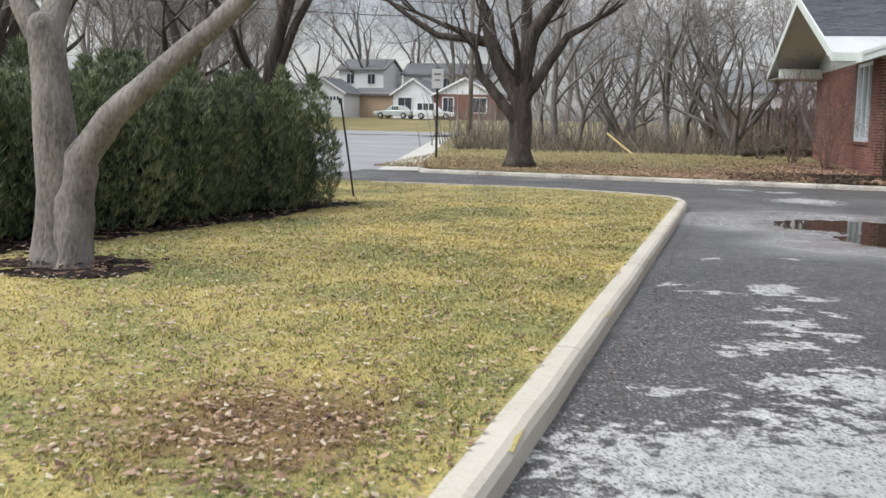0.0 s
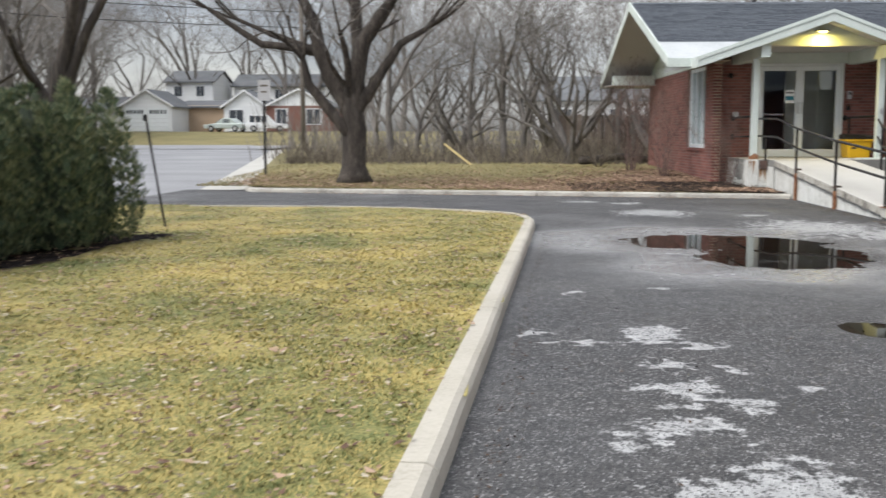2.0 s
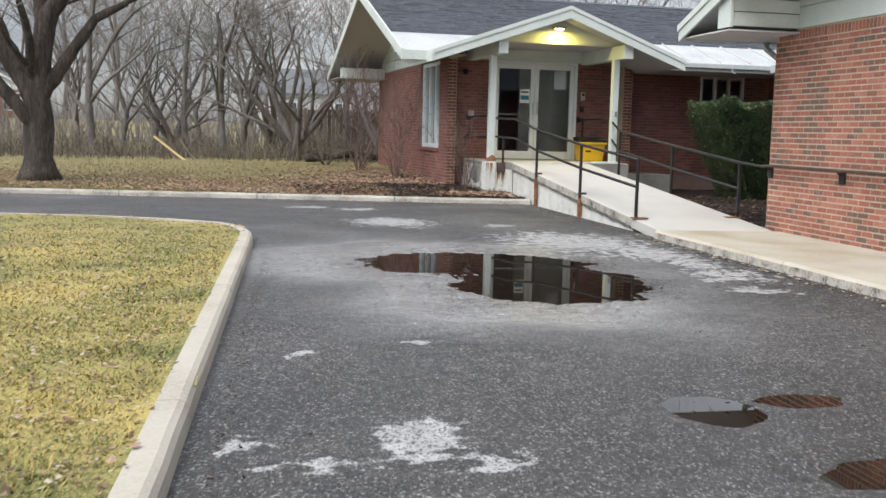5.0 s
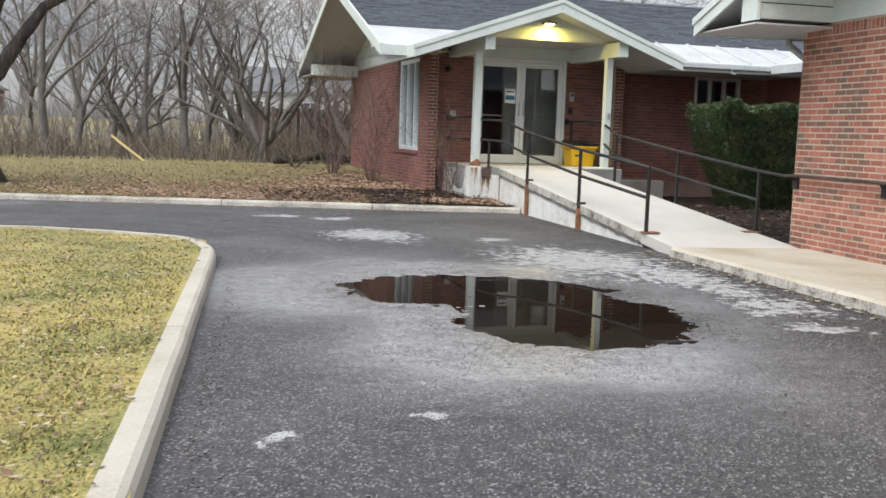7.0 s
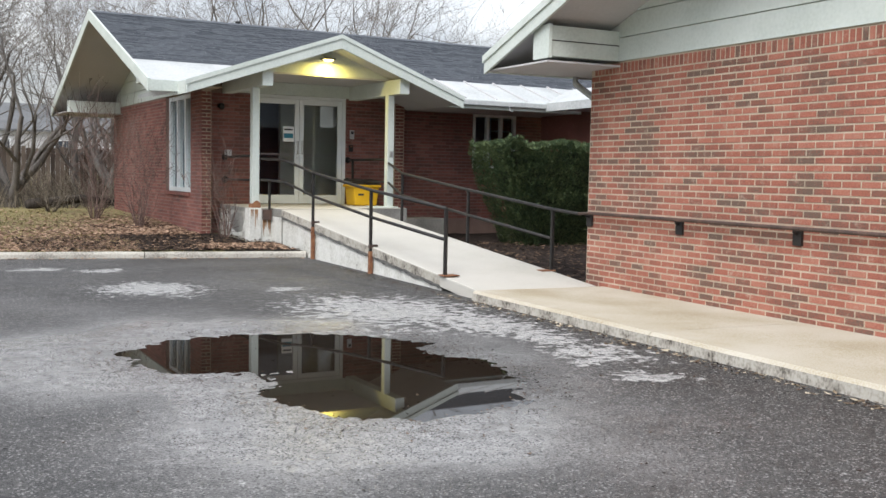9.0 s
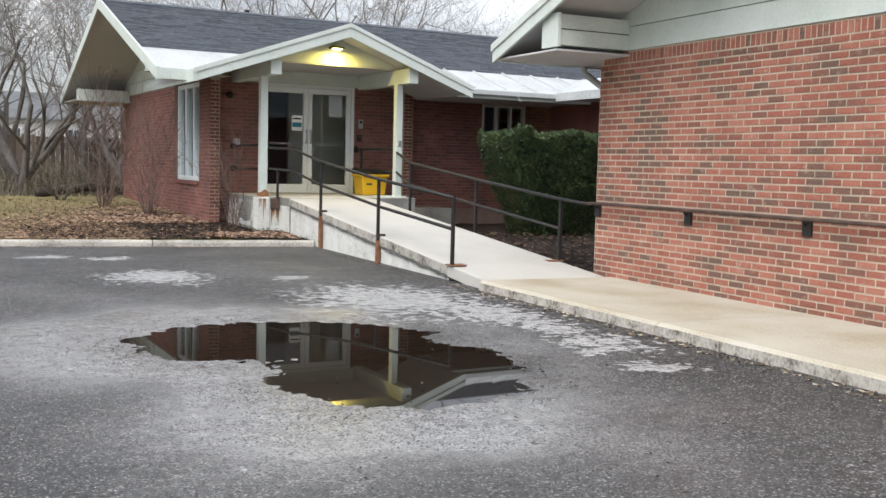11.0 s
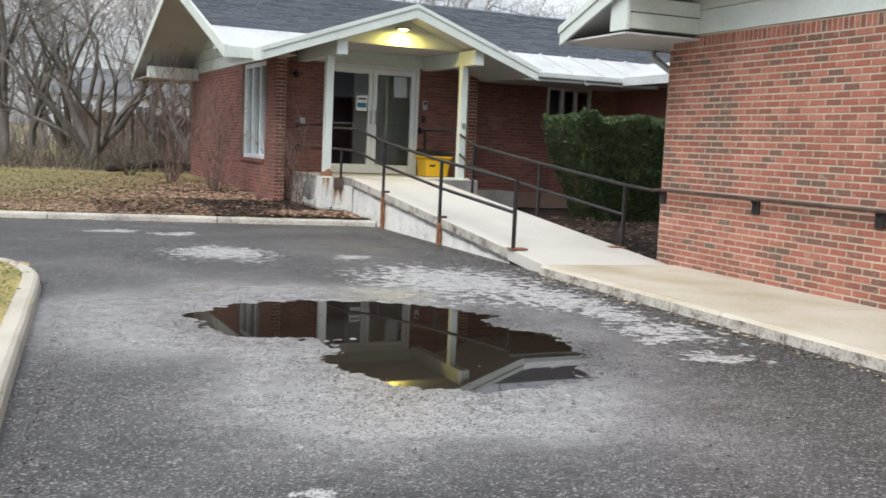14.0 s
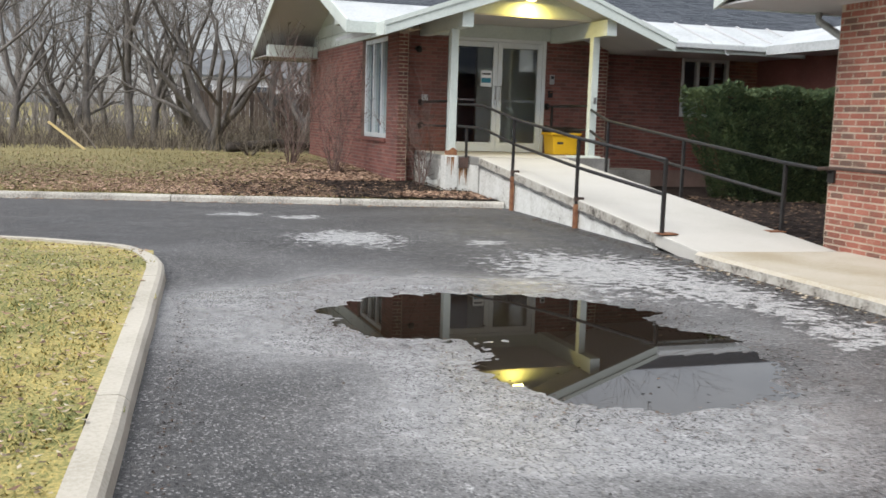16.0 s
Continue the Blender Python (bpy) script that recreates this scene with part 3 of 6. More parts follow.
def brick_face(rows, wall, axis, plane, pieces=lambda u, z: False, clay=BRICK):
    """Lays bricks on a wall that faces -x (axis y) or -y (axis x)."""
    joined, shared = Geo(), {}
    for u, z, length in rows:
        jit = random.uniform(-0.0015, 0.0015)
        at = (plane + 0.012 + jit, u, z) if axis == "y" else (u, plane + 0.012 + jit, z)
        if pieces(u, z):
            key = round(length, 3)
            if key not in shared:
                shared[key] = brick_mesh(length, axis=axis).mesh("brick", BRICK_PIECE)
            ob = new("brick", shared[key])
            ob.location = at
            ob.parent = wall
        else:
            b = brick_mesh(length, axis=axis)
            n = len(joined.v)
            joined.v += [(v[0] + at[0], v[1] + at[1], v[2] + at[2]) for v in b.v]
            joined.f += [tuple(n + i for i in f) for f in b.f]
    if joined.v:
        ob = part("brickwork", joined, clay, wall)
        tagged(ob, "", "", "", "stuff")


# ---- wing with the long brick wall ----
WX, WY1, WY0 = 8.75, 15.85, 3.0
WTOP = 0.085 + 38 * BH - 0.067
wing = setting("wall_wing", Geo().box(WX + 0.004, WX + 0.26, WY0, WY1, -0.1, WTOP + 0.06), MORTAR, "red brick gable wall with dark bricks scattered through it", "wall")
setting("wall_wing_court", Geo().box(WX + 0.26, 20, WY1 - 0.25, WY1 - 0.004, -0.1, 2.6), BRICK, "brick court side of the wing", "wall")
setting("wall_wing_back", Geo().box(20, 20.25, WY0, WY1, -0.1, 2.6), BRICK, "brick rear wall of the wing", "wall")
setting("wall_wing_south", Geo().box(WX + 0.26, 20, WY0, WY0 + 0.25, -0.1, 2.6), BRICK, "brick end wall of the wing", "wall")
ROWLOCK = 0.085 + 36 * BH


def slab(name, ring, move, material, label="", parent=None, **kw):
    return part(name, Geo().prism(ring, move), material, parent, label, **kw)


def roof_plane(parent, x0, x1, low, high, material, rows, name, label=""):
    """A sloping roof field of stepped courses; low and high are (y, z) of its bottom and top edge."""
    g = Geo()
    (ya, za), (yb, zb) = low, high
    sy = 1 if yb > ya else -1
    for r in range(rows):
        f0, f1 = r / rows, (r + 1) / rows
        y0, z0, y1, z1 = ya + (yb - ya) * f0, za + (zb - za) * f0, ya + (yb - ya) * f1, za + (zb - za) * f1
        x = x0 - 0.3 * random.random()
        while x < x1:
            w = random.choice((0.22, 0.3, 0.38, 0.3))
            a, b = max(x, x0), min(x + w, x1)
            if b > a:
                lift = 0.012 + random.choice((0, 0, 0.006))
                n = len(g.v)
                g.v += [(a, y0, z0 + lift), (b, y0, z0 + lift), (b, y1, z1), (a, y1, z1), (a, y0, z0 - 0.004), (b, y0, z0 - 0.004)]
                g.f += [(n, n + 1, n + 2, n + 3) if sy > 0 else (n + 3, n + 2, n + 1, n), (n + 4, n + 5, n + 1, n)]
            x += w
    ob = part(name, g, material, parent, label)
    return tagged(ob, "", "", "", "stuff")


W_EAVE_Y, W_EAVE_Z, W_SLOPE, W_RIDGE = 16.6, 2.72, 0.355, 9.45
wing_ridge_z = W_EAVE_Z + (W_EAVE_Y - W_RIDGE) * W_SLOPE
WRX = 7.77
wing_roof = thing("wing_roof", (WRX, W_RIDGE, wing_ridge_z), "grey shingled gable roof with pale grey-green boards", "roof", "", "structure")
tw = 0.1
for s in (1, -1):
    ey = W_RIDGE + s * (W_EAVE_Y - W_RIDGE)
    slab("roof_deck", [(WRX + 0.02, ey, W_EAVE_Z - 0.005), (WRX + 0.02, W_RIDGE, wing_ridge_z - 0.005), (WRX + 0.02, W_RIDGE, wing_ridge_z - tw), (WRX + 0.02, ey, W_EAVE_Z - tw)], (13, 0, 0), SOFFIT, "", wing_roof)
    roof_plane(wing_roof, WRX + 0.02, WRX + 13, (ey, W_EAVE_Z), (W_RIDGE, wing_ridge_z), SHINGLE, 46, "shingle_field")
    slab("rake_board", [(WRX, ey + s * 0.02, W_EAVE_Z + 0.02), (WRX, W_RIDGE, wing_ridge_z + 0.03), (WRX, W_RIDGE, wing_ridge_z - 0.17), (WRX, ey + s * 0.02, W_EAVE_Z - 0.17)], (-0.035, 0, 0), TRIM, "grey-green painted board", wing_roof, bevel=0.004)
    slab("rake_strip", [(WRX - 0.035, ey + s * 0.03, W_EAVE_Z + 0.045), (WRX - 0.035, W_RIDGE, wing_ridge_z + 0.055), (WRX - 0.035, W_RIDGE, wing_ridge_z - 0.03), (WRX - 0.035, ey + s * 0.03, W_EAVE_Z - 0.04)], (-0.02, 0, 0), TRIM, "", wing_roof, bevel=0.003)
    part("eave_board", Geo().box(WRX, WRX + 13, min(ey, ey + s * 0.03), max(ey, ey + s * 0.03), W_EAVE_Z - 0.15, W_EAVE_Z + 0.01), TRIM, wing_roof)
    # soffit boxed level at the eave
    part("soffit", Geo().box(WRX + 0.02, 20, min(ey, ey - s * 1.3), max(ey, ey - s * 1.3), W_EAVE_Z - 0.135, W_EAVE_Z - 0.115), SOFFIT, wing_roof)
# boxed beam end at the corner
beam = part("corner_beam", Geo().box(7.84, WX - 0.002, 15.325, 15.6, WTOP + 0.06, WTOP + 0.39), TRIM, wing_roof, "grey-green boxed beam under the overhang", bevel=0.006)
part("beam_joint", Geo().box(7.85, WX - 0.004, 15.319, 15.325, WTOP + 0.225, WTOP + 0.235), DARK_INK, beam)
part("beam_cap", Geo().box(7.8, 7.84, 15.3, 15.62, WTOP + 0.04, WTOP + 0.4), TRIM, beam)
# gable siding in wide boards
z = WTOP + 0.062
k = 0
gable = thing("wing_gable", (WX, W_RIDGE, z), "grey-green painted wide board siding over the brick", "siding", "", "structure")
while z < wing_ridge_z - 0.15:
    top = min(z + 0.262, wing_ridge_z - 0.12)
    half = lambda zz: (wing_ridge_z - tw - zz) / W_SLOPE
    h0, h1 = min(half(z), 6.6), min(half(top), 6.6)
    g = Geo().prism([(WX - 0.016, W_RIDGE - h0, z), (WX - 0.016, W_RIDGE + h0, z), (WX - 0.004, W_RIDGE + h1, top - 0.008), (WX - 0.004, W_RIDGE - h1, top - 0.008)], (0.04, 0, 0))
    part("board", g, TRIM, gable)
    z += 0.262
setting("wall_wing_gable", Geo().prism([(WX + 0.04, W_RIDGE - 6.3, WTOP + 0.07), (WX + 0.04, W_RIDGE + 6.3, WTOP + 0.07), (WX + 0.04, W_RIDGE, wing_ridge_z - 0.12)], (0.2, 0, 0)), MORTAR, "gable backing wall", "wall")
vent = thing("gable_vent", (WX - 0.02, 12.95, 3.12), "dark louvred vent in the gable siding", "vent")
part("vent_frame", Geo().box(WX - 0.035, WX - 0.017, 12.8, 13.15, 3.1, 3.4), BLACK_IRON, vent)
for k in range(4):
    part("slat", Geo().box(WX - 0.045, WX - 0.035, 12.82, 13.13, 3.13 + 0.07 * k, 3.16 + 0.07 * k), BLACK_IRON, vent)

# ---- pavement along the wing ----
root = thing("pavement", (7.05, 10, 0), "pale worn concrete footpath along the brick wall", "pavement", "", "structure")
edges = steps(-5.6, 15.5, 3.0)
for a, b in zip(edges, edges[1:]):
    g = Geo()
    for y in steps(a + 0.004, b - 0.004, 0.3):
        w = 0.012 * wob(7, y, 1.7, 3.0) + 0.008 * wob(7, y, 6.0, 4.0)
        g.v += [(7.02 + w, y, -0.08), (7.035 + w, y, 0.085 + 0.4 * w), (7.07 + w, y, 0.112), (8.757, y, 0.1), (8.757, y, -0.08)]
    n = len(g.v) // 5
    for k in range(n - 1):
        g.f += [(k * 5 + j, k * 5 + j + 5, k * 5 + j + 6, k * 5 + j + 1) for j in range(1, 4)]
    g.f += [(0, 1, 2, 3, 4), tuple((n - 1) * 5 + j for j in (4, 3, 2, 1, 0))]
    paving = part("paving_slab", g, WALKWAY, root)
    g2 = Geo()
    g2.v = [g.v[k * 5 + j] for k in range(n) for j in (0, 1)]
    g2.f = [(2 * k, 2 * k + 2, 2 * k + 3, 2 * k + 1) for k in range(n - 1)]
    part("edge_face", g2, KERB_FACE, paving, "grey dirt-stained edge")

# ---- ramp, landing and porch ----
R0, R1, RZ0, RZ1 = 15.5, 22.4, 0.108, 0.71
RXL, RXR = 7.1, 8.66
ramp_z = lambda y: RZ0 + (RZ1 - RZ0) * max(0.0, min(1.0, (y - R0) / (R1 - R0)))
ramp = thing("ramp", (7.8, 19, 0), "pale concrete wheelchair ramp with flaking white side", "ramp", "", "structure")
slab("ramp_slab", [(RXL, R0, RZ0), (RXL, R1, RZ1), (RXL, R1, RZ1 - 0.13), (RXL, R0 + 0.6, 0.02), (RXL, R0, -0.05)], (RXR - RXL, 0, 0), DECK, "smooth pale concrete deck", ramp, bevel=0.012)
g = Geo()
for y in steps(R0 + 0.9, R1, 0.05):
    w = 0.012 * wob(7, y, 2.0, 1.0) + 0.014 * wob(7, y, 9.0, 2.0)
    g.v += [(RXL + 0.02, y, -0.1), (RXL + 0.02, y, max(-0.05, ramp_z(y) - 0.15 + 2.0 * w))]
g.f = [(2 * k + 2, 2 * k, 2 * k + 1, 2 * k + 3) for k in range(len(g.v) // 2 - 1)]
crumble, lip = Geo(), Geo()
for y in steps(R0 + 0.9, R1, 0.05):
    w = max(0.0, 0.022 + 0.02 * wob(3, y, 2.3, 5.0) + 0.022 * wob(3, y, 10.0, 6.0))
    mz = ramp_z(y) - 0.128 + 0.012 * wob(5, y, 4.0, 3.0)
    crumble.v += [(RXL - 0.003, y, mz - w), (RXL - 0.003, y, mz + 0.6 * w)]
    lip.v += [(RXL - 0.002, y, mz - 0.004), (RXL - 0.002, y, ramp_z(y) - 0.012)]
for q in (crumble, lip):
    q.f = [(2 * k + 2, 2 * k, 2 * k + 1, 2 * k + 3) for k in range(len(q.v) // 2 - 1)]
part("crumbled_joint", crumble, STAINED, ramp, "dark crumbled line under the deck")
part("deck_edge", lip, KERB_FACE, ramp, "grey weathered edge")
part("side_paint", g, WHITEWASH, ramp, "flaking white paint")
part("side_wall", Geo().prism([(RXL + 0.03, R0 + 0.9, -0.1), (RXL + 0.03, R1, -0.1), (RXL + 0.03, R1, RZ1 - 0.13), (RXL + 0.03, R0 + 0.9, 0.02)], (RXR - RXL - 0.06, 0, 0)), OLD_CONCRETE, ramp)
landing = setting("landing", Geo().box(7.1, 8.66, R1 + 0.003, 25.12, -0.1, RZ1).box(6.7, 7.098, 22.93, 25.12, -0.1, RZ1 - 0.002).box(8.662, 9.7, 23.0, 25.12, -0.1, RZ1 - 0.002), OLD_CONCRETE, "raised concrete landing before the doors", "landing", bevel=0.012)
part("landing_top", Geo().box(7.11, 8.66, R1 + 0.006, 25.1, RZ1, RZ1 + 0.004).box(6.71, 7.11, 22.94, 25.1, RZ1, RZ1 + 0.004).box(8.66, 9.68, 23.02, 25.1, RZ1, RZ1 + 0.004), DECK, landing)
part("corner_block", Geo().box(6.68, 6.9, 22.9, 23.16, -0.1, RZ1 - 0.004), WHITEWASH, landing, "white painted corner block with rust stain", bevel=0.01)
part("landing_face", Geo().box(6.9, 7.098, 22.922, 22.93, -0.05, RZ1 - 0.03), WHITEWASH, landing, "flaking white paint")
part("rail_socket", Geo().box(6.92, 7.08, 22.885, 22.925, RZ1 - 0.2, RZ1 - 0.02), RUSTY_IRON, landing, "rusted iron socket plate", bevel=0.006)
part("level_side", Geo().box(7.094, 7.1, R1 + 0.003, 22.93, -0.05, RZ1 - 0.14), WHITEWASH, landing, "flaking white paint")
part("side_face", Geo().box(6.692, 6.7, 23.165, 25.0, -0.05, RZ1 - 0.07), GREY_CONCRETE, landing, "grey concrete side with peeling paint")


def blot(cy, cz, wide, high, seed):
    """An uneven round outline on the landing's side."""
    out = []
    for k in range(26):
        a = 2 * math.pi * k / 26
        q = 1 + 0.2 * noise.noise((math.cos(a) * 2, math.sin(a) * 2, seed)) + 0.07 * noise.noise((math.cos(a) * 6, math.sin(a) * 6, seed))
        out.append((cy + wide * q * math.cos(a), cz + high * q * math.sin(a)))
    return out


part("old_paint", Geo().prism([(6.686, y, z) for y, z in blot(23.66, 0.38, 0.5, 0.2, 4.0)], (0.006, 0, 0)), WHITEWASH, landing, "remains of white paint")
part("bare_patch", Geo().prism([(6.682, y, z) for y, z in blot(23.7, 0.44, 0.44, 0.185, 9.0)], (0.004, 0, 0)), OLD_CONCRETE, landing, "dark grey concrete where the paint has gone")
# ---- main building ----
# drawn square here, then turned a little about the corner of the end wall
standing = set(scene.objects)
MX, MY, MYB = 6.296, 24.72, 32.5
FY = 24.95
MTOP = 2.83
WIN_Y0, WIN_Y1, WIN_Z0, WIN_Z1 = 25.47, 27.33, 0.91, 2.83
PIER_L = 6.482
mg = Geo().box(MX + 0.004, PIER_L, MY + 0.012, WIN_Y0, -0.1, MTOP).box(MX + 0.004, PIER_L, WIN_Y1, MYB, -0.1, MTOP).box(MX + 0.004, PIER_L, WIN_Y0, WIN_Y1, -0.1, WIN_Z0)
wall_gable = setting("wall_gable", mg, DARK_MORTAR, "red brick end wall of the main building", "wall")
D0, D1, DZ0, DZ1 = 7.316, 9.27, 0.714, 2.82
fg = Geo().box(PIER_L + 0.002, D0, FY + 0.008, FY + 0.25, -0.1, 3.2).box(D1, 12.27, FY + 0.008, FY + 0.25, -0.1, 3.2).box(D0, D1, FY + 0.008, FY + 0.25, DZ1, 3.2)
fg.box(D0, D1, FY + 0.008, FY + 0.25, -0.1, DZ0).box(13.37, 26, FY + 0.008, FY + 0.25, -0.1, 3.2).box(12.27, 13.37, FY + 0.008, FY + 0.25, -0.1, 1.5).box(12.27, 13.37, FY + 0.008, FY + 0.25, 2.66, 3.2)
wall_front = setting("wall_front", fg, DARK_MORTAR, "red brick front wall in the shade of the eave", "wall")
setting("wall_main_back", Geo().box(MX + 0.26, 26, MYB - 0.25, MYB, -0.1, 3), BRICK, "brick rear wall of the main building", "wall")
setting("wall_main_end", Geo().box(26, 26.25, FY, MYB, -0.1, 3), BRICK, "brick far end wall of the main building", "wall")
PIER_R = 10.29
pier_l = setting("pier_left", Geo().box(MX + 0.006, PIER_L - 0.002, MY + 0.007, MY + 0.011, -0.1, MTOP), MORTAR, "brick pier at the corner of the porch", "wall")
pier_r = setting("pier_right", Geo().box(PIER_R, PIER_R + 0.2, MY + 0.008, FY, -0.1, MTOP), MORTAR, "narrow brick pier beside the porch", "wall")

E_Y, E_Z, M_SLOPE, M_RIDGE, RAKE_X = 23.1, 2.8, 0.345, 28.2, 4.97
FOLD_L, FOLD_R = 5.46, 10.58
ridge_z = E_Z + (M_RIDGE - E_Y) * M_SLOPE
roof = thing("main_roof", (RAKE_X, M_RIDGE, ridge_z), "dark grey shingled gable roof with white metal eave strip", "roof", "", "structure")
XE = 26.6
for s in (-1, 1):
    ey = M_RIDGE + s * (M_RIDGE - E_Y)
    my, mz = ey - s * 1.3, E_Z + 1.3 * M_SLOPE
    spans = ((RAKE_X + 0.02, FOLD_L), (FOLD_R, XE)) if s < 0 else ((RAKE_X + 0.02, XE),)
    slab("roof_deck", [(RAKE_X + 0.02, my, mz - 0.005), (RAKE_X + 0.02, M_RIDGE, ridge_z - 0.005), (RAKE_X + 0.02, M_RIDGE, ridge_z - 0.11), (RAKE_X + 0.02, my, mz - 0.11)], (XE - RAKE_X, 0, 0), SOFFIT, "", roof)
    roof_plane(roof, RAKE_X + 0.02, XE, (my, mz), (M_RIDGE, ridge_z), SHINGLE, 40, "shingle_field")
    for x0, x1 in spans:
        slab("eave_deck", [(x0, ey, E_Z - 0.005), (x0, my, mz - 0.005), (x0, my, mz - 0.11), (x0, ey, E_Z - 0.11)], (x1 - x0, 0, 0), SOFFIT, "", roof)
        slab("metal_strip", [(x0, ey, E_Z + 0.004), (x0, my, mz + 0.004), (x0, my, mz + 0.012), (x0, ey + s * 0.02, E_Z + 0.012)], (x1 - x0, 0, 0), METAL_ROOF, "white sheet metal along the eave", roof)
        x = x0 + 0.4
        while x < x1 - 0.1:
            part("seam", Geo().prism([(x, ey, E_Z + 0.01), (x, my, mz + 0.01), (x, my, mz + 0.045), (x, ey, E_Z + 0.045)], (0.025, 0, 0)), SOFFIT, roof)
            x += 0.7
    for x0, x1 in ((FOLD_R + 0.02, XE),) if s < 0 else ((RAKE_X + 0.02, XE),):
        part("soffit", Geo().box(x0, x1, min(ey, ey - s * 1.75), max(ey, ey - s * 1.75), E_Z - 0.15, E_Z - 0.13), SOFFIT, roof)
    slab("rake_board", [(RAKE_X, ey + s * 0.02, E_Z + 0.03), (RAKE_X, M_RIDGE, ridge_z + 0.04), (RAKE_X, M_RIDGE, ridge_z - 0.18), (RAKE_X, ey + s * 0.02, E_Z - 0.18)], (-0.04, 0, 0), TRIM, "pale grey-green board", roof, bevel=0.005)
    for x0, x1 in ((RAKE_X, FOLD_L), (FOLD_R, XE)) if s < 0 else ((RAKE_X, XE),):
        part("eave_board", Geo().box(x0, x1, min(ey, ey + s * 0.035), max(ey, ey + s * 0.035), E_Z - 0.17, E_Z + 0.012), TRIM, roof, bevel=0.004)
for s, x0, x1 in ((-1, FOLD_L, 6.8), (1, FOLD_R, 9.36)):
    part("valley_plate", Geo().prism([(x0, E_Y, E_Z + 0.004), (x0, E_Y + 1.3, E_Z + 1.3 * M_SLOPE + 0.004), (x1, E_Y + 1.3, E_Z + 1.3 * M_SLOPE + 0.004)], (0, 0, 0.008)), METAL_ROOF, roof, "white sheet metal in the valley")
part("gutter", Geo().box(FOLD_R, 12.82, E_Y - 0.12, E_Y - 0.02, E_Z - 0.11, E_Z - 0.0), METAL_ROOF, roof, "white metal gutter", bevel=0.02)
part("ridge_cap", Geo().prism([(RAKE_X, M_RIDGE - 0.14, ridge_z - 0.03), (RAKE_X, M_RIDGE, ridge_z + 0.03), (RAKE_X, M_RIDGE + 0.14, ridge_z - 0.03)], (XE - RAKE_X, 0, 0)), SHINGLE, roof)
for y0, z0 in ((24.32, E_Z + 0.05), (31.6, E_Z - 0.13)):
    part("rake_beam", Geo().box(RAKE_X + 0.12, MX - 0.02, y0, y0 + 0.3, z0, z0 + 0.26), TRIM, roof, bevel=0.006)
gm = thing("main_gable", (MX, M_RIDGE, MTOP), "grey-green painted board siding in the gable", "siding", "", "structure")
z = MTOP + 0.004
while z < ridge_z - 0.3:
    top = min(z + 0.27, ridge_z - 0.15)
    half = lambda zz: min(4.2, (ridge_z - 0.11 - zz) / M_SLOPE)
    part("board", Geo().prism([(MX - 0.012, M_RIDGE - half(z), z), (MX - 0.012, M_RIDGE + half(z), z), (MX, M_RIDGE + half(top), top - 0.008), (MX, M_RIDGE - half(top), top - 0.008)], (0.04, 0, 0)), TRIM, gm)
    z += 0.27
setting("wall_main_gable", Geo().prism([(MX + 0.05, M_RIDGE - 4.0, MTOP + 0.01), (MX + 0.05, M_RIDGE + 4.0, MTOP + 0.01), (MX + 0.05, M_RIDGE, ridge_z - 0.13)], (0.2, 0, 0)), MORTAR, "gable backing wall", "wall")

# window in the end wall: three tall panes
def window(name, y0, y1, z0, z1, x, panes, label, axis="y"):
    root = thing(name, (x, y0, z0) if axis == "y" else (y0, x, z0), label, "window", "", "structure")

    def bx(n, u0, u1, d0, d1, za, zb, m, **kw):
        g = Geo().box(d0, d1, u0, u1, za, zb) if axis == "y" else Geo().box(u0, u1, d0, d1, za, zb)
        return part(n, g, m, root, **kw)
    f = 0.085 if axis == "y" else 0.06
    bx("window_frame", y0, y1, x - 0.01, x + 0.1, z1 - f, z1, ALUMINIUM, bevel=0.004)
    bx("window_frame", y0, y1, x - 0.01, x + 0.1, z0, z0 + f, ALUMINIUM, bevel=0.004)
    w = (y1 - y0 - f) / panes
    for k in range(panes + 1):
        bx("mullion", y0 + k * w, y0 + k * w + f, x - 0.012, x + 0.1, z0 + f, z1 - f, ALUMINIUM, bevel=0.004)
    for k in range(panes):
        p = bx("pane", y0 + k * w + f, y0 + (k + 1) * w, x + 0.04, x + 0.046, z0 + f, z1 - f, DULL_GLASS if axis == "y" else GLASS)
        p.visible_shadow = False
    bx("window_sill", y0 + 0.004, y1 - 0.004, x - (0.115 if axis == "y" else 0.04), x + 0.05, z0 - 0.07, z0, MAIN_BRICK, bevel=0.005)
    if axis == "y":
        bx("blind", y0 + 0.05, y1 - 0.05, x + 0.14, x + 0.15, z0 + 0.05, z1 - 0.05, CURTAIN)
    else:
        bx("room_back", y0 - 0.3, y1 + 0.3, x + 1.5, x + 1.55, z0 - 0.3, z1 + 0.3, DARK_ROOM)
    return root


window("window_1", WIN_Y0, WIN_Y1, WIN_Z0, WIN_Z1 - 0.012, MX + 0.08, 3, "tall white window of three narrow panes in brick")
window("window_2", 12.27, 13.37, 1.5, 2.66, FY, 3, "dark window with white mullions under the eave", "x")

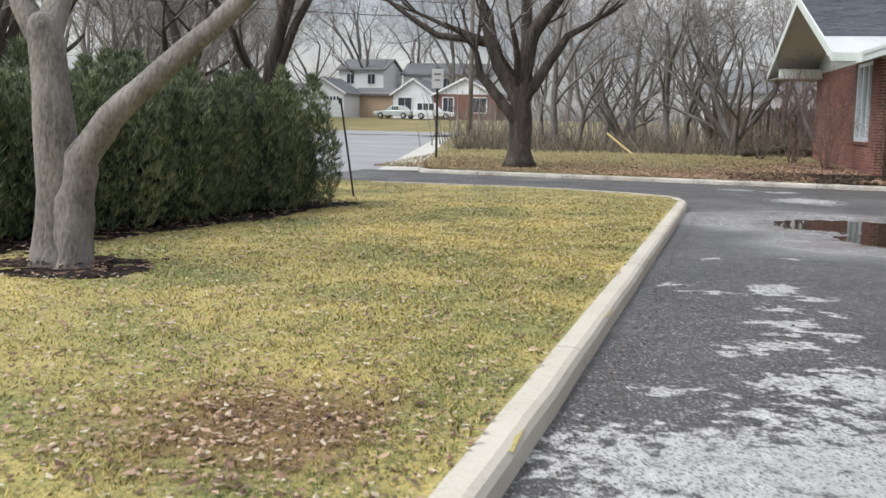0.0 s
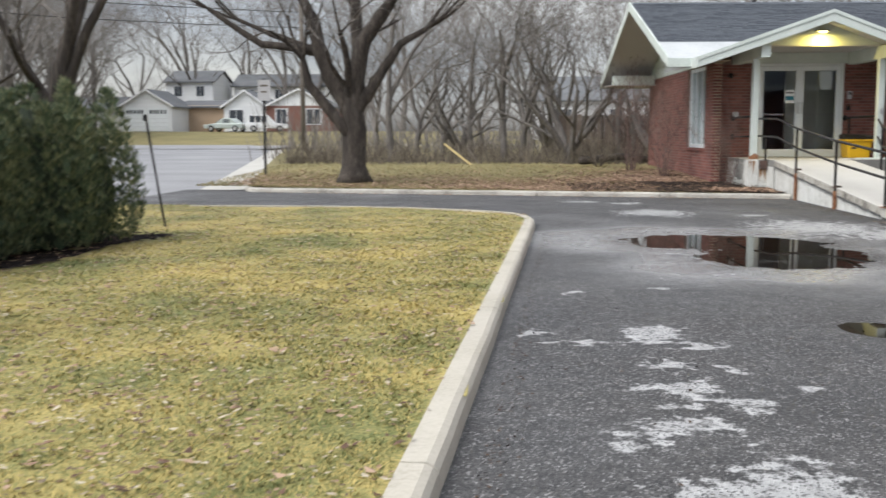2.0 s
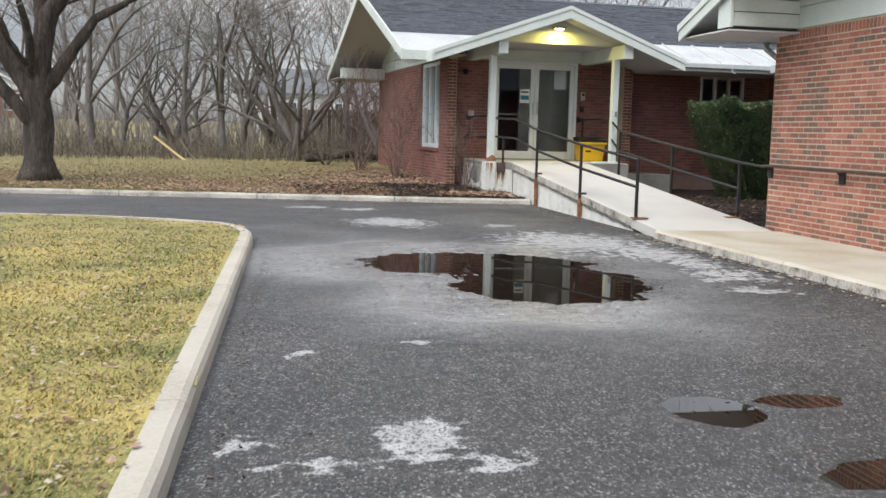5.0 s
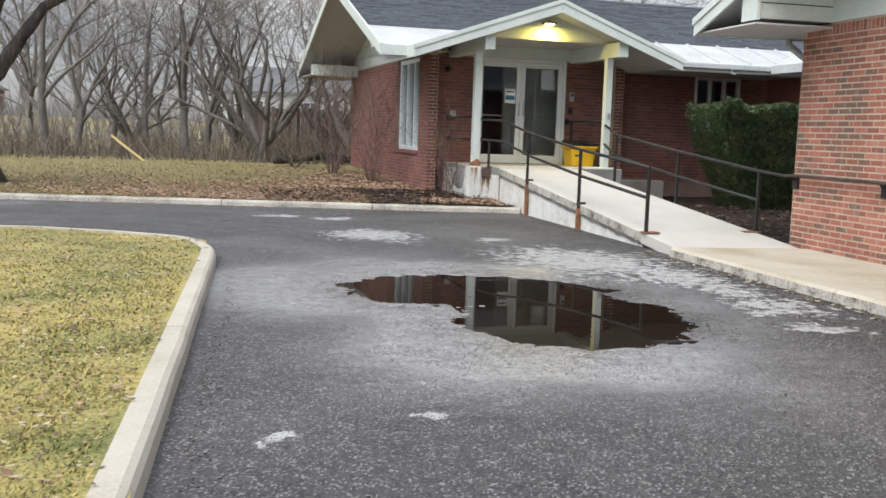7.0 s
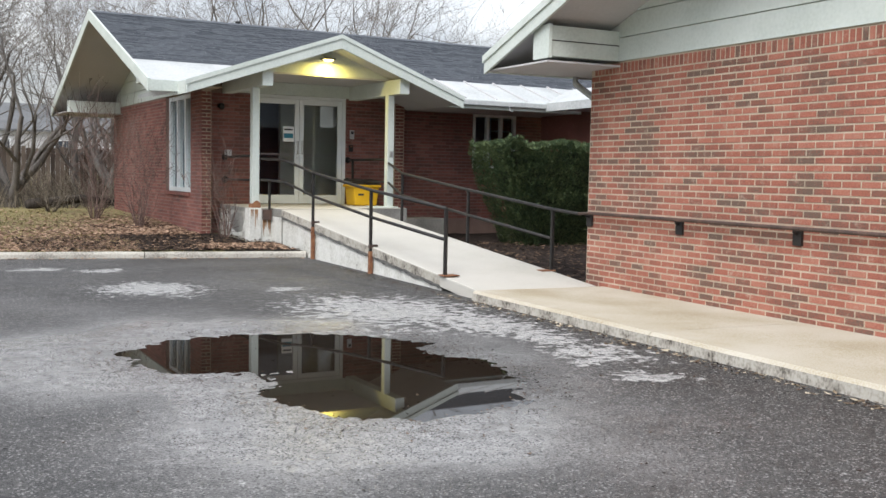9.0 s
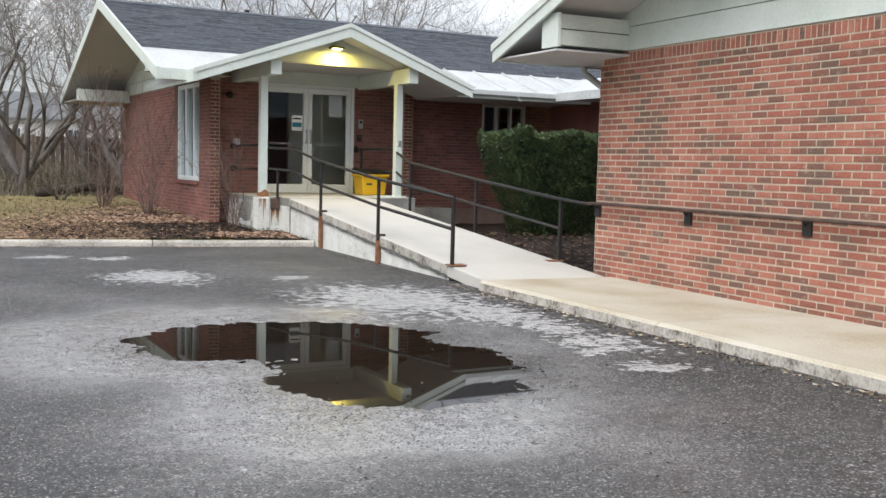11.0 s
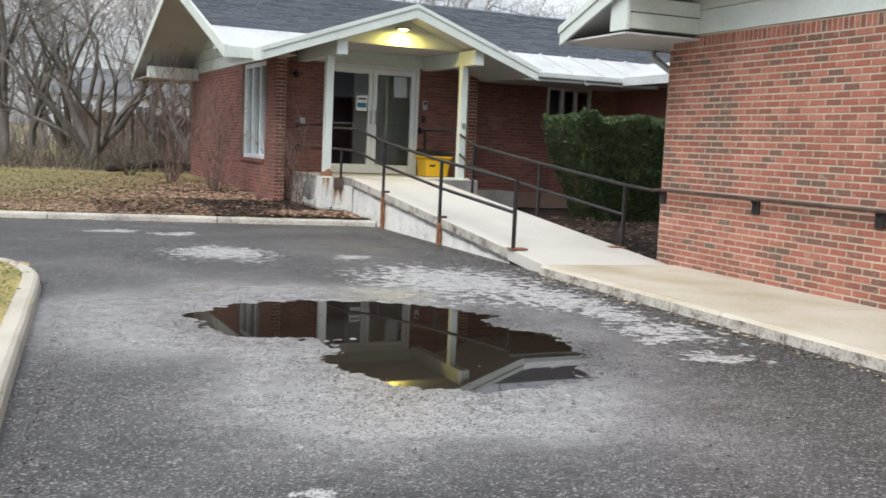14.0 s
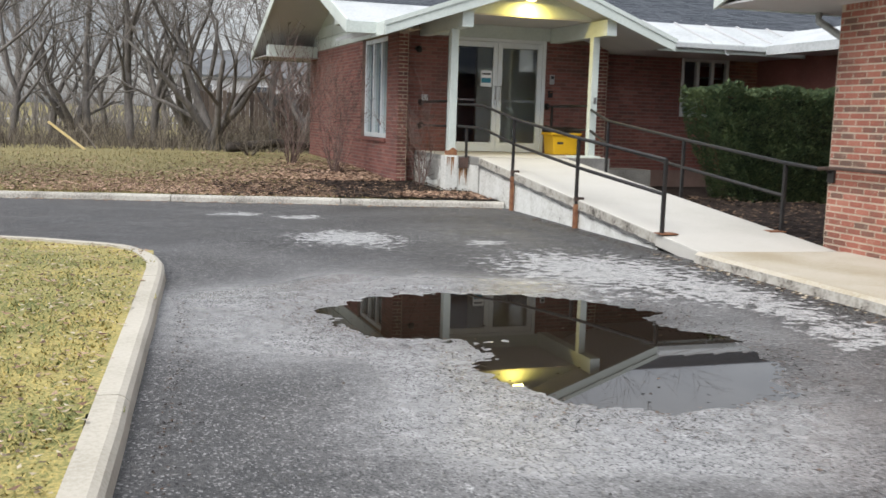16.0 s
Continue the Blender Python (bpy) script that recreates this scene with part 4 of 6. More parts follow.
# porch roof
PX, PZ, PE, PF = 8.142, 3.688, 2.75, 22.6
porch = thing("porch_roof", (PX, PF, PZ), "low gabled porch roof with pale grey-green boards", "porch roof", "", "structure")
for s in (-1, 1):
    ex = FOLD_L - 0.02 if s < 0 else FOLD_R + 0.02
    slab("roof_deck", [(PX, PF, PZ), (ex, PF, PE), (ex, PF, PE - 0.07), (PX, PF, PZ - 0.07)], (0, 3.4, 0), METAL_ROOF, "white sheet metal", porch)
    slab("soffit", [(PX, PF + 0.03, PZ - 0.072), (ex, PF + 0.03, PE - 0.072), (ex, PF + 0.03, PE - 0.1), (PX, PF + 0.03, PZ - 0.1)], (0, 2.2, 0), SOFFIT, "", porch)
    slab("rake_board", [(PX, PF, PZ + 0.03), (ex + s * 0.02, PF, PE + 0.03), (ex + s * 0.02, PF, PE - 0.17), (PX, PF, PZ - 0.19)], (0, -0.045, 0), TRIM, "grey-green painted board", porch, bevel=0.005)
    slab("rake_strip", [(PX, PF - 0.045, PZ + 0.05), (ex + s * 0.03, PF - 0.045, PE + 0.05), (ex + s * 0.03, PF - 0.045, PE - 0.03), (PX, PF - 0.045, PZ - 0.02)], (0, -0.02, 0), TRIM, "", porch, bevel=0.003)
    bx0 = 6.75 if s < 0 else 9.35
    part("porch_beam", Geo().box(bx0, bx0 + 0.19, PF + 0.08, FY, 2.79, 3.06), TRIM, porch, "boxed beam end", bevel=0.006)
part("return_board", Geo().box(FOLD_L - 0.04, FOLD_L - 0.002, PF - 0.06, E_Y + 0.03, PE - 0.165, PE + 0.05), TRIM, porch, "grey-green painted board", bevel=0.004)
PY = 23.3
part("gable_panel", Geo().prism([(6.94, PY, 3.09), (PX, PY, PZ - 0.11), (9.5, PY, 3.09)], (0, 0.05, 0)), TRIM, porch, "painted panel behind the lamp")
part("ceiling_panel", Geo().box(6.62, 9.98, PY - 0.02, FY, 3.062, 3.09), SOFFIT, porch)
part("header_panel", Geo().box(6.95, 9.345, FY - 0.03, FY - 0.006, DZ1 + 0.004, 3.06), TRIM, porch, "grey-green painted panel over the doors")
for x0 in (6.72, 9.32):
    col = thing("porch_column", (x0, 23.12, RZ1), "square white painted porch post", "post", "porch posts")
    part("post", Geo().box(x0, x0 + 0.13, 23.1, 23.23, RZ1 + 0.0, 2.79), TRIM, col, bevel=0.008)
    if x0 > 8:
        part("post_base", Geo().box(x0 - 0.34, x0 + 0.17, 22.96, 23.28, RZ1 - 0.3, RZ1 + 0.03), TRIM, col, "pale painted plinth", bevel=0.006)
    else:
        part("post_base", Geo().prism([(x0 - 0.02, 23.08, RZ1 + 0.004), (x0 + 0.15, 23.08, RZ1 + 0.004), (x0 + 0.145, 23.08, RZ1 + 0.09), (x0 + 0.08, 23.08, RZ1 + 0.13), (x0 - 0.01, 23.08, RZ1 + 0.07)], (0, 0.16, 0)), RUST, col, "rusted post foot", bevel=0.004)

# porch lamp
lamp = thing("porch_lamp", (8.15, PY - 0.03, 3.3), "lit round porch lamp with warm yellow light", "lamp")
LAMP_ON = glow("lamp_glow", (1.0, 0.8, 0.3), 5)
g = Geo()
for k in range(7):
    a = math.pi / 2 * k / 6
    for j in range(16):
        b = 2 * math.pi * j / 16
        g.v.append((8.15 + 0.1 * math.cos(a) * math.cos(b), PY - 0.13 + 0.08 * math.cos(a) * math.sin(b), 3.37 - 0.05 * math.sin(a)))
g.f = [(k * 16 + j, k * 16 + (j + 1) % 16, k * 16 + 16 + (j + 1) % 16, k * 16 + 16 + j) for k in range(6) for j in range(16)]
part("shade", g, LAMP_ON, lamp, "glowing glass cover", smooth=True)
part("lamp_base", Geo().box(8.04, 8.26, PY - 0.22, PY - 0.0, 3.36, 3.38), BLACK_IRON, lamp, bevel=0.005)
bulb = bpy.data.lights.new("porch_bulb", "AREA")
bulb.energy, bulb.color, bulb.shape, bulb.size, bulb.size_y = 15, (1.0, 0.77, 0.16), "RECTANGLE", 0.18, 0.08
bulb_ob = new("porch_bulb", bulb)
bulb_ob.matrix_world = look((8.15, PY - 0.24, 3.3), (8.15, PY - 0.2, 2.8))

# entrance doors
doors = thing("entrance_doors", ((D0 + D1) / 2, FY, DZ0), "pair of closed white aluminium glass doors", "door", "", "structure")
dy = FY - 0.02
part("door_frame", Geo().box(D0, D0 + 0.07, dy - 0.02, dy + 0.12, DZ0, DZ1).box(D1 - 0.07, D1, dy - 0.02, dy + 0.12, DZ0, DZ1).box(D0 + 0.07, D1 - 0.07, dy - 0.02, dy + 0.12, DZ1 - 0.06, DZ1), ALUMINIUM, doors, bevel=0.004)
mid = (D0 + D1) / 2
for a, b in ((D0 + 0.075, mid - 0.003), (mid + 0.003, D1 - 0.075)):
    leaf = part("door_leaf", Geo().box(a, a + 0.09, dy, dy + 0.05, DZ0 + 0.01, DZ1 - 0.065).box(b - 0.09, b, dy, dy + 0.05, DZ0 + 0.01, DZ1 - 0.065)
                .box(a + 0.09, b - 0.09, dy, dy + 0.05, DZ1 - 0.165, DZ1 - 0.065).box(a + 0.09, b - 0.09, dy, dy + 0.05, DZ0 + 0.01, DZ0 + 0.18), ALUMINIUM, doors, "white aluminium door frame", bevel=0.004)
    p = part("pane", Geo().box(a + 0.09, b - 0.09, dy + 0.022, dy + 0.028, DZ0 + 0.18, DZ1 - 0.165), GLASS, leaf, "dark glass")
    p.visible_shadow = False
    part("push_bar", Geo().box(a + 0.09, b - 0.09, dy + 0.052, dy + 0.08, DZ0 + 0.95, DZ0 + 0.98), STEEL, leaf)
    hx = b - 0.045 if a < mid - 0.1 else a + 0.045
    part("handle", Geo().tube([(hx, dy, DZ0 + 0.98), (hx, dy - 0.06, DZ0 + 0.98), (hx, dy - 0.06, DZ0 + 1.23), (hx, dy, DZ0 + 1.23)], 0.011, 8), STEEL, leaf, "steel pull handle", smooth=True)
lock = part("lock", Geo().tube([(mid - 0.045, dy, DZ0 + 0.9), (mid - 0.045, dy - 0.012, DZ0 + 0.9)], 0.016, 10), STEEL, doors)
notice = thing("door_notice", (8.07, dy + 0.018, 2.0), "white and blue printed notice on the door glass", "notice")
part("sheet", Geo().box(7.965, 8.187, dy + 0.017, dy + 0.02, 1.93, 2.225), PAPER, notice)
part("heading", Geo().box(7.99, 8.16, dy + 0.0155, dy + 0.017, 2.15, 2.18), DARK_INK, notice)
part("picture_band", Geo().box(7.98, 8.17, dy + 0.0155, dy + 0.017, 2.0, 2.09), BLUE_INK, notice)
sheet2 = thing("taped_sheet", (8.88, dy + 0.018, 2.2), "blank white sheet taped inside the door glass", "paper")
part("sheet", Geo().box(8.74, 9.02, dy + 0.031, dy + 0.034, 2.24, 2.64), PAPER, sheet2)
# entrance hall behind the glass
hall = Geo().box(6.6, 10.6, 30, 30.1, 0.5, 3.0).box(6.5, 6.6, FY + 0.26, 30, 0.5, 3.0).box(10.6, 10.7, FY + 0.26, 30, 0.5, 3.0)
setting("wall_hall", hall, DARK_ROOM, "dim walls of the entrance hall", "wall")
# made-up pale wall that catches daylight and brightens the right leaf
setting("wall_hall_partition", Geo().box(8.42, 10.58, 26.35, 26.45, 0.7, 3.0), FILL_PAINT, "pale wall added behind the right door leaf to lighten its glass", "wall")
setting("floor_hall", Geo().box(6.6, 10.6, FY + 0.26, 30, 0.6, 0.7), ROOM_FLOOR, "dim hall floor", "floor")
setting("ceiling_hall", Geo().box(6.6, 10.6, FY + 0.26, 30, 3.0, 3.05), DARK_ROOM, "hall ceiling", "ceiling")

# keypad and bell beside the doors
pad = thing("intercom", (9.41, FY - 0.02, 2.0), "small grey intercom box on the brick", "intercom")
part("case", Geo().box(9.37, 9.46, FY - 0.045, FY - 0.006, 2.02, 2.2), STEEL, pad, bevel=0.004)
part("speaker", Geo().box(9.385, 9.445, FY - 0.048, FY - 0.045, 2.12, 2.18), DARK_INK, pad)
reader = thing("card_reader", (9.4, FY - 0.02, 1.7), "small black card reader on the brick", "card reader")
part("case", Geo().box(9.35, 9.44, FY - 0.045, FY - 0.006, 1.77, 1.9), BLACK_IRON, reader, bevel=0.006)
part("lamp", Geo().box(9.37, 9.42, FY - 0.047, FY - 0.045, 1.86, 1.88), RUST, reader)

# yellow salt bin
binx, biny = 9.07, 24.05
salt_bin = thing("grit_bin", (9.4, 24.3, RZ1), "yellow plastic grit bin with a black lid", "bin")
g = Geo().prism([(binx + 0.04, biny, RZ1 + 0.006), (binx + 0.5, biny, RZ1 + 0.006), (binx + 0.55, biny, RZ1 + 0.36), (binx, biny, RZ1 + 0.36)], (0, 0.42, 0))
part("tub", g, YELLOW, salt_bin, bevel=0.02)
part("rim", Geo().box(binx - 0.03, binx + 0.58, biny - 0.03, biny + 0.45, RZ1 + 0.36, RZ1 + 0.41), YELLOW, salt_bin, bevel=0.012)
part("lid", Geo().prism([(binx - 0.02, biny - 0.02, RZ1 + 0.412), (binx - 0.02, biny + 0.44, RZ1 + 0.412), (binx - 0.02, biny + 0.44, RZ1 + 0.52), (binx - 0.02, biny + 0.1, RZ1 + 0.5)], (0.6, 0, 0)), BLACK_IRON, salt_bin, "black lid", bevel=0.01)
part("lettering", Geo().box(binx + 0.1, binx + 0.22, biny - 0.003, biny - 0.0005, RZ1 + 0.2, RZ1 + 0.24), DARK_INK, salt_bin, "dark word on the front")


# fixtures on the main building
box_l = thing("switch_box", (6.78, FY, 1.65), "small pale electrical box on the brick", "electrical box")
part("case", Geo().box(6.8, 6.92, FY - 0.07, FY - 0.003, 1.6, 1.74), SOFFIT, box_l, bevel=0.005)
wall_lamp = thing("wall_lamp", (6.72, FY, 2.55), "small unlit black wall lamp on shaded brick", "lamp")
part("shade", Geo().tube([(6.72, FY - 0.004, 2.55), (6.72, FY - 0.06, 2.55), (6.72, FY - 0.11, 2.52)], [0.05, 0.06, 0.045], 12), BLACK_IRON, wall_lamp, smooth=True)
hook = thing("gutter_bracket", (11.9, 22.95, 2.7), "bent metal bracket hanging from the gutter", "bracket")
part("strap", Geo().tube([(11.9, 22.97, 2.7), (11.9, 22.95, 2.62), (11.96, 22.93, 2.6)], 0.012, 6), STEEL, hook)
tag = thing("post_switch", (9.39, 23.09, 1.7), "small dark push button on the porch post", "push button")
part("case", Geo().box(9.37, 9.42, 23.085, 23.098, 1.66, 1.76), STEEL, tag)
vent_pipe = thing("roof_vent", (8.2, 27.9, ridge_z), "short dark vent pipe near the ridge", "vent pipe")
part("pipe", Geo().tube([(8.2, 28.5, ridge_z - 0.25), (8.2, 28.5, ridge_z + 0.12)], 0.06, 10), BLACK_IRON, vent_pipe)

# short rails from the posts to the brick
def rail(name, label, posts, runs, at):
    root = thing(name, at, label, "handrail")
    for p in posts:
        foot, top = p[:3], p[3]
        part("post", Geo().box(foot[0] - 0.019, foot[0] + 0.019, foot[1] - 0.019, foot[1] + 0.019, foot[2], top), BLACK_IRON, root, bevel=0.003)
    for pts in runs:
        part("rail", Geo().tube(pts, 0.021, 10), BLACK_IRON, root, smooth=True)
    return root


for x0, x1, label in ((6.81, 6.76, "short black iron rails between brick and post"), (9.34, 9.36, "short black iron rails over the grit bin")):
    side = rail("porch_rail", label, [] if x0 < 8 else [(x0, 24.7, RZ1 + 0.3, 1.62)], [[(x0, FY - 0.01, z), (x1, 23.22, z + 0.01)] for z in (1.6, 1.18)], (x0, 24.0, RZ1))
    for z in (1.6, 1.18):
        part("flange", Geo().tube([(x0, FY - 0.07, z), (x0, FY - 0.004, z)], [0.035, 0.065], 12), BLACK_IRON, side, "black wall flange")

TURN = Matrix.Translation((MX, MY, 0)) @ Matrix.Rotation(radians(2.7), 4, "Z") @ Matrix.Translation((-MX, -MY, 0))
for ob in list(scene.objects):
    if ob not in standing and ob.parent is None:
        ob.matrix_basis = TURN @ ob.matrix_basis


# ---- handrails ----
LX, LOW = 7.12, 0.36
left_line = [(LX, 16.32, 0.964), (LX - 0.03, 18.46, 1.122), (LX - 0.03, 20.77, 1.335), (LX - 0.02, 22.26, 1.535), (6.95, 23.14, 1.56)]
lowered = lambda line: [(x, y, z - LOW) for x, y, z in line]
left_rail = rail("handrail", "black iron handrail with rusty post feet along the ramp",
                 [(LX, 16.32, ramp_z(16.32), 0.964), (LX - 0.04, 18.46, -0.02, 1.122), (LX - 0.04, 20.77, -0.02, 1.335), (LX - 0.08, 22.905, RZ1 - 0.1, 1.2)],
                 [left_line, lowered(left_line)], (LX, 16.32, 0.2))
for y in (18.46, 20.77):
    part("rusty_foot", Geo().box(LX - 0.066, LX - 0.014, y - 0.028, y + 0.028, -0.02, ramp_z(y) - 0.06), RUST, left_rail, "rusted foot", bevel=0.004)
    part("clamp", Geo().box(LX - 0.064, LX + 0.06, y - 0.026, y + 0.026, ramp_z(y) - 0.02, ramp_z(y) + 0.03), RUSTY_IRON, left_rail, "rusted clamp", bevel=0.004)
part("foot_plate", Geo().box(LX - 0.05, LX + 0.15, 16.24, 16.4, ramp_z(16.4), ramp_z(16.4) + 0.012), RUST, left_rail, "rusted foot plate")
right_line = [(8.66, 15.9, 0.92), (8.68, 16.49, 0.948), (8.72, 18.78, 1.137), (8.8, 21.25, 1.355), (9.42, 23.26, 1.54)]
right_rail = rail("handrail", "black iron handrail running from the porch to the brick wall",
                  [(8.68, 16.49, 0.12, 0.948), (8.72, 18.78, 0.1, 1.137), (8.8, 21.25, 0.1, 1.355)], [right_line, lowered(right_line[1:])], (8.68, 16.49, 0.2))
part("foot_plate", Geo().box(8.5, 8.7, 16.42, 16.56, ramp_z(16.45), ramp_z(16.45) + 0.012), RUST, right_rail, "rusted foot plate")
wall_rail = thing("wall_rail", (WX - 0.07, 10, 0.93), "black iron rail fixed along the brick wall", "handrail")
part("rail", Geo().tube([(8.66, 15.9, 0.92), (WX - 0.075, 15.7, 0.935), (WX - 0.075, 3.2, 0.935)], 0.019, 10), RUSTY_IRON, wall_rail, smooth=True)
for k in range(7):
    y = 15.78 - 1.6 * k
    br = part("bracket", Geo().box(WX - 0.03, WX + 0.002, y - 0.05, y + 0.05, 0.78, 0.92), BLACK_IRON, wall_rail, "black iron bracket plate", bevel=0.003)
    part("bracket_arm", Geo().tube([(WX - 0.02, y, 0.88), (WX - 0.075, y, 0.9), (WX - 0.075, y, 0.93)], 0.01, 6), BLACK_IRON, wall_rail)

# ---- link behind the hedge ----
LKX = 12.9
setting("wall_link", Geo().box(LKX + 0.9, LKX + 1.15, WY1 + 0.01, FY, -0.1, 2.7), MAIN_BRICK, "brick wall of the link between the two buildings", "wall")
link = thing("link_roof", (LKX, 20, 2.8), "white metal eave of the link roof", "roof", "", "structure")
slab("metal_strip", [(LKX, 16.75, 2.8), (LKX + 1.4, 16.75, 3.24), (LKX + 1.4, 16.75, 3.22), (LKX, 16.75, 2.78)], (0, 7.8, 0), METAL_ROOF, "white sheet metal", link)
part("eave_board", Geo().box(LKX - 0.03, LKX, 16.75, 23.3, 2.65, 2.81), METAL_ROOF, link)
part("soffit", Geo().box(LKX, LKX + 0.9, 16.75, 23.0, 2.66, 2.68), SOFFIT, link)
setting("bed_court", Geo().grid(steps(8.66, 14.2, 0.15), steps(15.86, 25.1, 0.15), lambda x, y: 0.1 + 0.04 * wob(x, y, 1.2, 3.0) + 0.02 * wob(x, y, 8.0, 4.0)), MULCH, "dark wet mulch bed between the ramp and the wall", "mulch bed", smooth=True)
setting("foundation_strip", Geo().box(9.705, 11.2, 24.3, FY + 0.1, -0.1, 0.46), OLD_CONCRETE, "low grey concrete ledge under the brick wall", "ledge", bevel=0.01)


# ---- trees ----
def grow(wood, twigs, p, d, length, r, depth, rng, spread=0.75, lift=0.12, fork=3, flare=1.0):
    """A limb of a few bent segments that tapers and splits; thick wood and thin twigs go to two meshes."""
    n = 4 if depth > 1 else 3
    pts, rad = [Vector(p)], [r]
    d = Vector(d).normalized()
    for k in range(n):
        d = (d + Vector((rng.uniform(-1, 1), rng.uniform(-1, 1), rng.uniform(-0.8, 0.9))) * 0.22 + Vector((0, 0, lift * 0.5))).normalized()
        pts.append(pts[-1] + d * length / n)
        rad.append(r * (1 - 0.45 * (k + 1) / n))
    rad[0] *= flare
    (wood if r > 0.018 else twigs).tube(pts, rad, 8 if r > 0.07 else (5 if r > 0.018 else 3), cap=False)
    if depth == 0:
        return
    for k in range(fork):
        i = n if k < 2 else rng.randint(1, n - 1)
        a = Vector((rng.uniform(-1, 1), rng.uniform(-1, 1), rng.uniform(-0.5, 0.7))).normalized()
        nd = (d + a * spread).normalized()
        grow(wood, twigs, pts[i], nd, length * rng.uniform(0.66, 0.92), max(0.0035, rad[i] * rng.uniform(0.45, 0.72)), depth - 1, rng, spread, lift, fork)
    if depth <= 2:
        for k in range(3):
            i = rng.randint(1, n)
            a = (d * 0.5 + Vector((rng.uniform(-1, 1), rng.uniform(-1, 1), rng.uniform(-0.4, 0.6)))).normalized()
            grow(wood, twigs, pts[i], a, length * rng.uniform(0.35, 0.65), 0.0045, 0, rng, spread, lift, fork)


def tree(at, trunk, limbs, depth, seed, label, bark, spread=0.75, fork=3, group="", lift=0.12, stems=()):
    """stems: further stems, each a line of (x, y, z, radius). trunk: (height, radius, lean x, lean y); limbs: (height share, dx, dy, dz, length, radius). Built round its own foot."""
    rng = random.Random(seed)
    root = thing("tree", at, label, "tree", group)
    h, r, lx, ly = trunk
    tg, boughs, twigs = Geo(), [], Geo()
    pts, rad = [], []
    for k in range(9):
        f = k / 8
        pts.append(Vector((lx * f + 0.04 * math.sin(5 * f + seed), ly * f + 0.03 * math.cos(4 * f), -0.12 + (h + 0.12) * f)))
        rad.append(r * (1 - 0.22 * f) * (1 + 0.55 * max(0.0, 0.22 - f) / 0.22))
    top, tip = pts[8], rad[8]
    for rise_share, wide in ((0.35, 0.86), (0.62, 0.6), (0.78, 0.25)):
        pts.append(top + Vector((lx, ly, h)).normalized() * tip * rise_share)
        rad.append(tip * wide)
    tg.tube(pts, rad, 14)
    for v in range(len(tg.v)):
        x, y, z = tg.v[v]
        s = 1 + 0.2 * noise.noise((x * 4, y * 4, z * 1.4 + seed)) + 0.08 * noise.noise((x * 11, y * 11, z * 2.5))
        c = pts[min(11, v // 14)]
        tg.v[v] = (c.x + (x - c.x) * s, c.y + (y - c.y) * s, z)
    for share, dx, dy, dz, length, lr in limbs:
        i = min(8, round(8 * share))
        wood = Geo()
        boughs.append(("limb", wood, bark))
        foot = pts[i] - Vector((0, 0, 0.9 * rad[i]))
        grow(wood, twigs, foot, (dx, dy, dz), length, lr, depth, rng, spread, lift, fork, max(1.0, min(1.45, 0.88 * rad[i] / lr)))
    for stem in stems:
        wood = Geo()
        boughs.append(("limb", wood, bark))
        line = [Vector(p[:3]) + (Vector(q[:3]) - Vector(p[:3])) * f / 3 for p, q in zip(stem, stem[1:]) for f in range(3)] + [Vector(stem[-1][:3])]
        thick = [p[3] + (q[3] - p[3]) * f / 3 for p, q in zip(stem, stem[1:]) for f in range(3)] + [stem[-1][3]]
        wood.tube(line, thick, 14, cap=False)
        for v in range(len(wood.v)):
            c, p = line[v // 14], Vector(wood.v[v])
            wood.v[v] = tuple(c + (p - c) * (1 + 0.28 * noise.noise(p * 6.0) + 0.14 * noise.noise(p * 15.0)))
        way = Vector(stem[-1][:3]) - Vector(stem[-2][:3])
        for k in range(3):
            grow(wood, twigs, stem[-1][:3], way.normalized() + Vector((rng.uniform(-0.5, 0.5), rng.uniform(-0.5, 0.5), rng.uniform(-0.1, 0.5))), 1.1, stem[-1][3] * 0.75, depth, rng, spread, lift, fork)
    for name, g, m in [("trunk", tg, bark)] + boughs + [("crown", twigs, TWIG)]:
        if g.v:
            ob = part(name, g, m, None, smooth=name != "crown")
            ob.parent = root
    return root


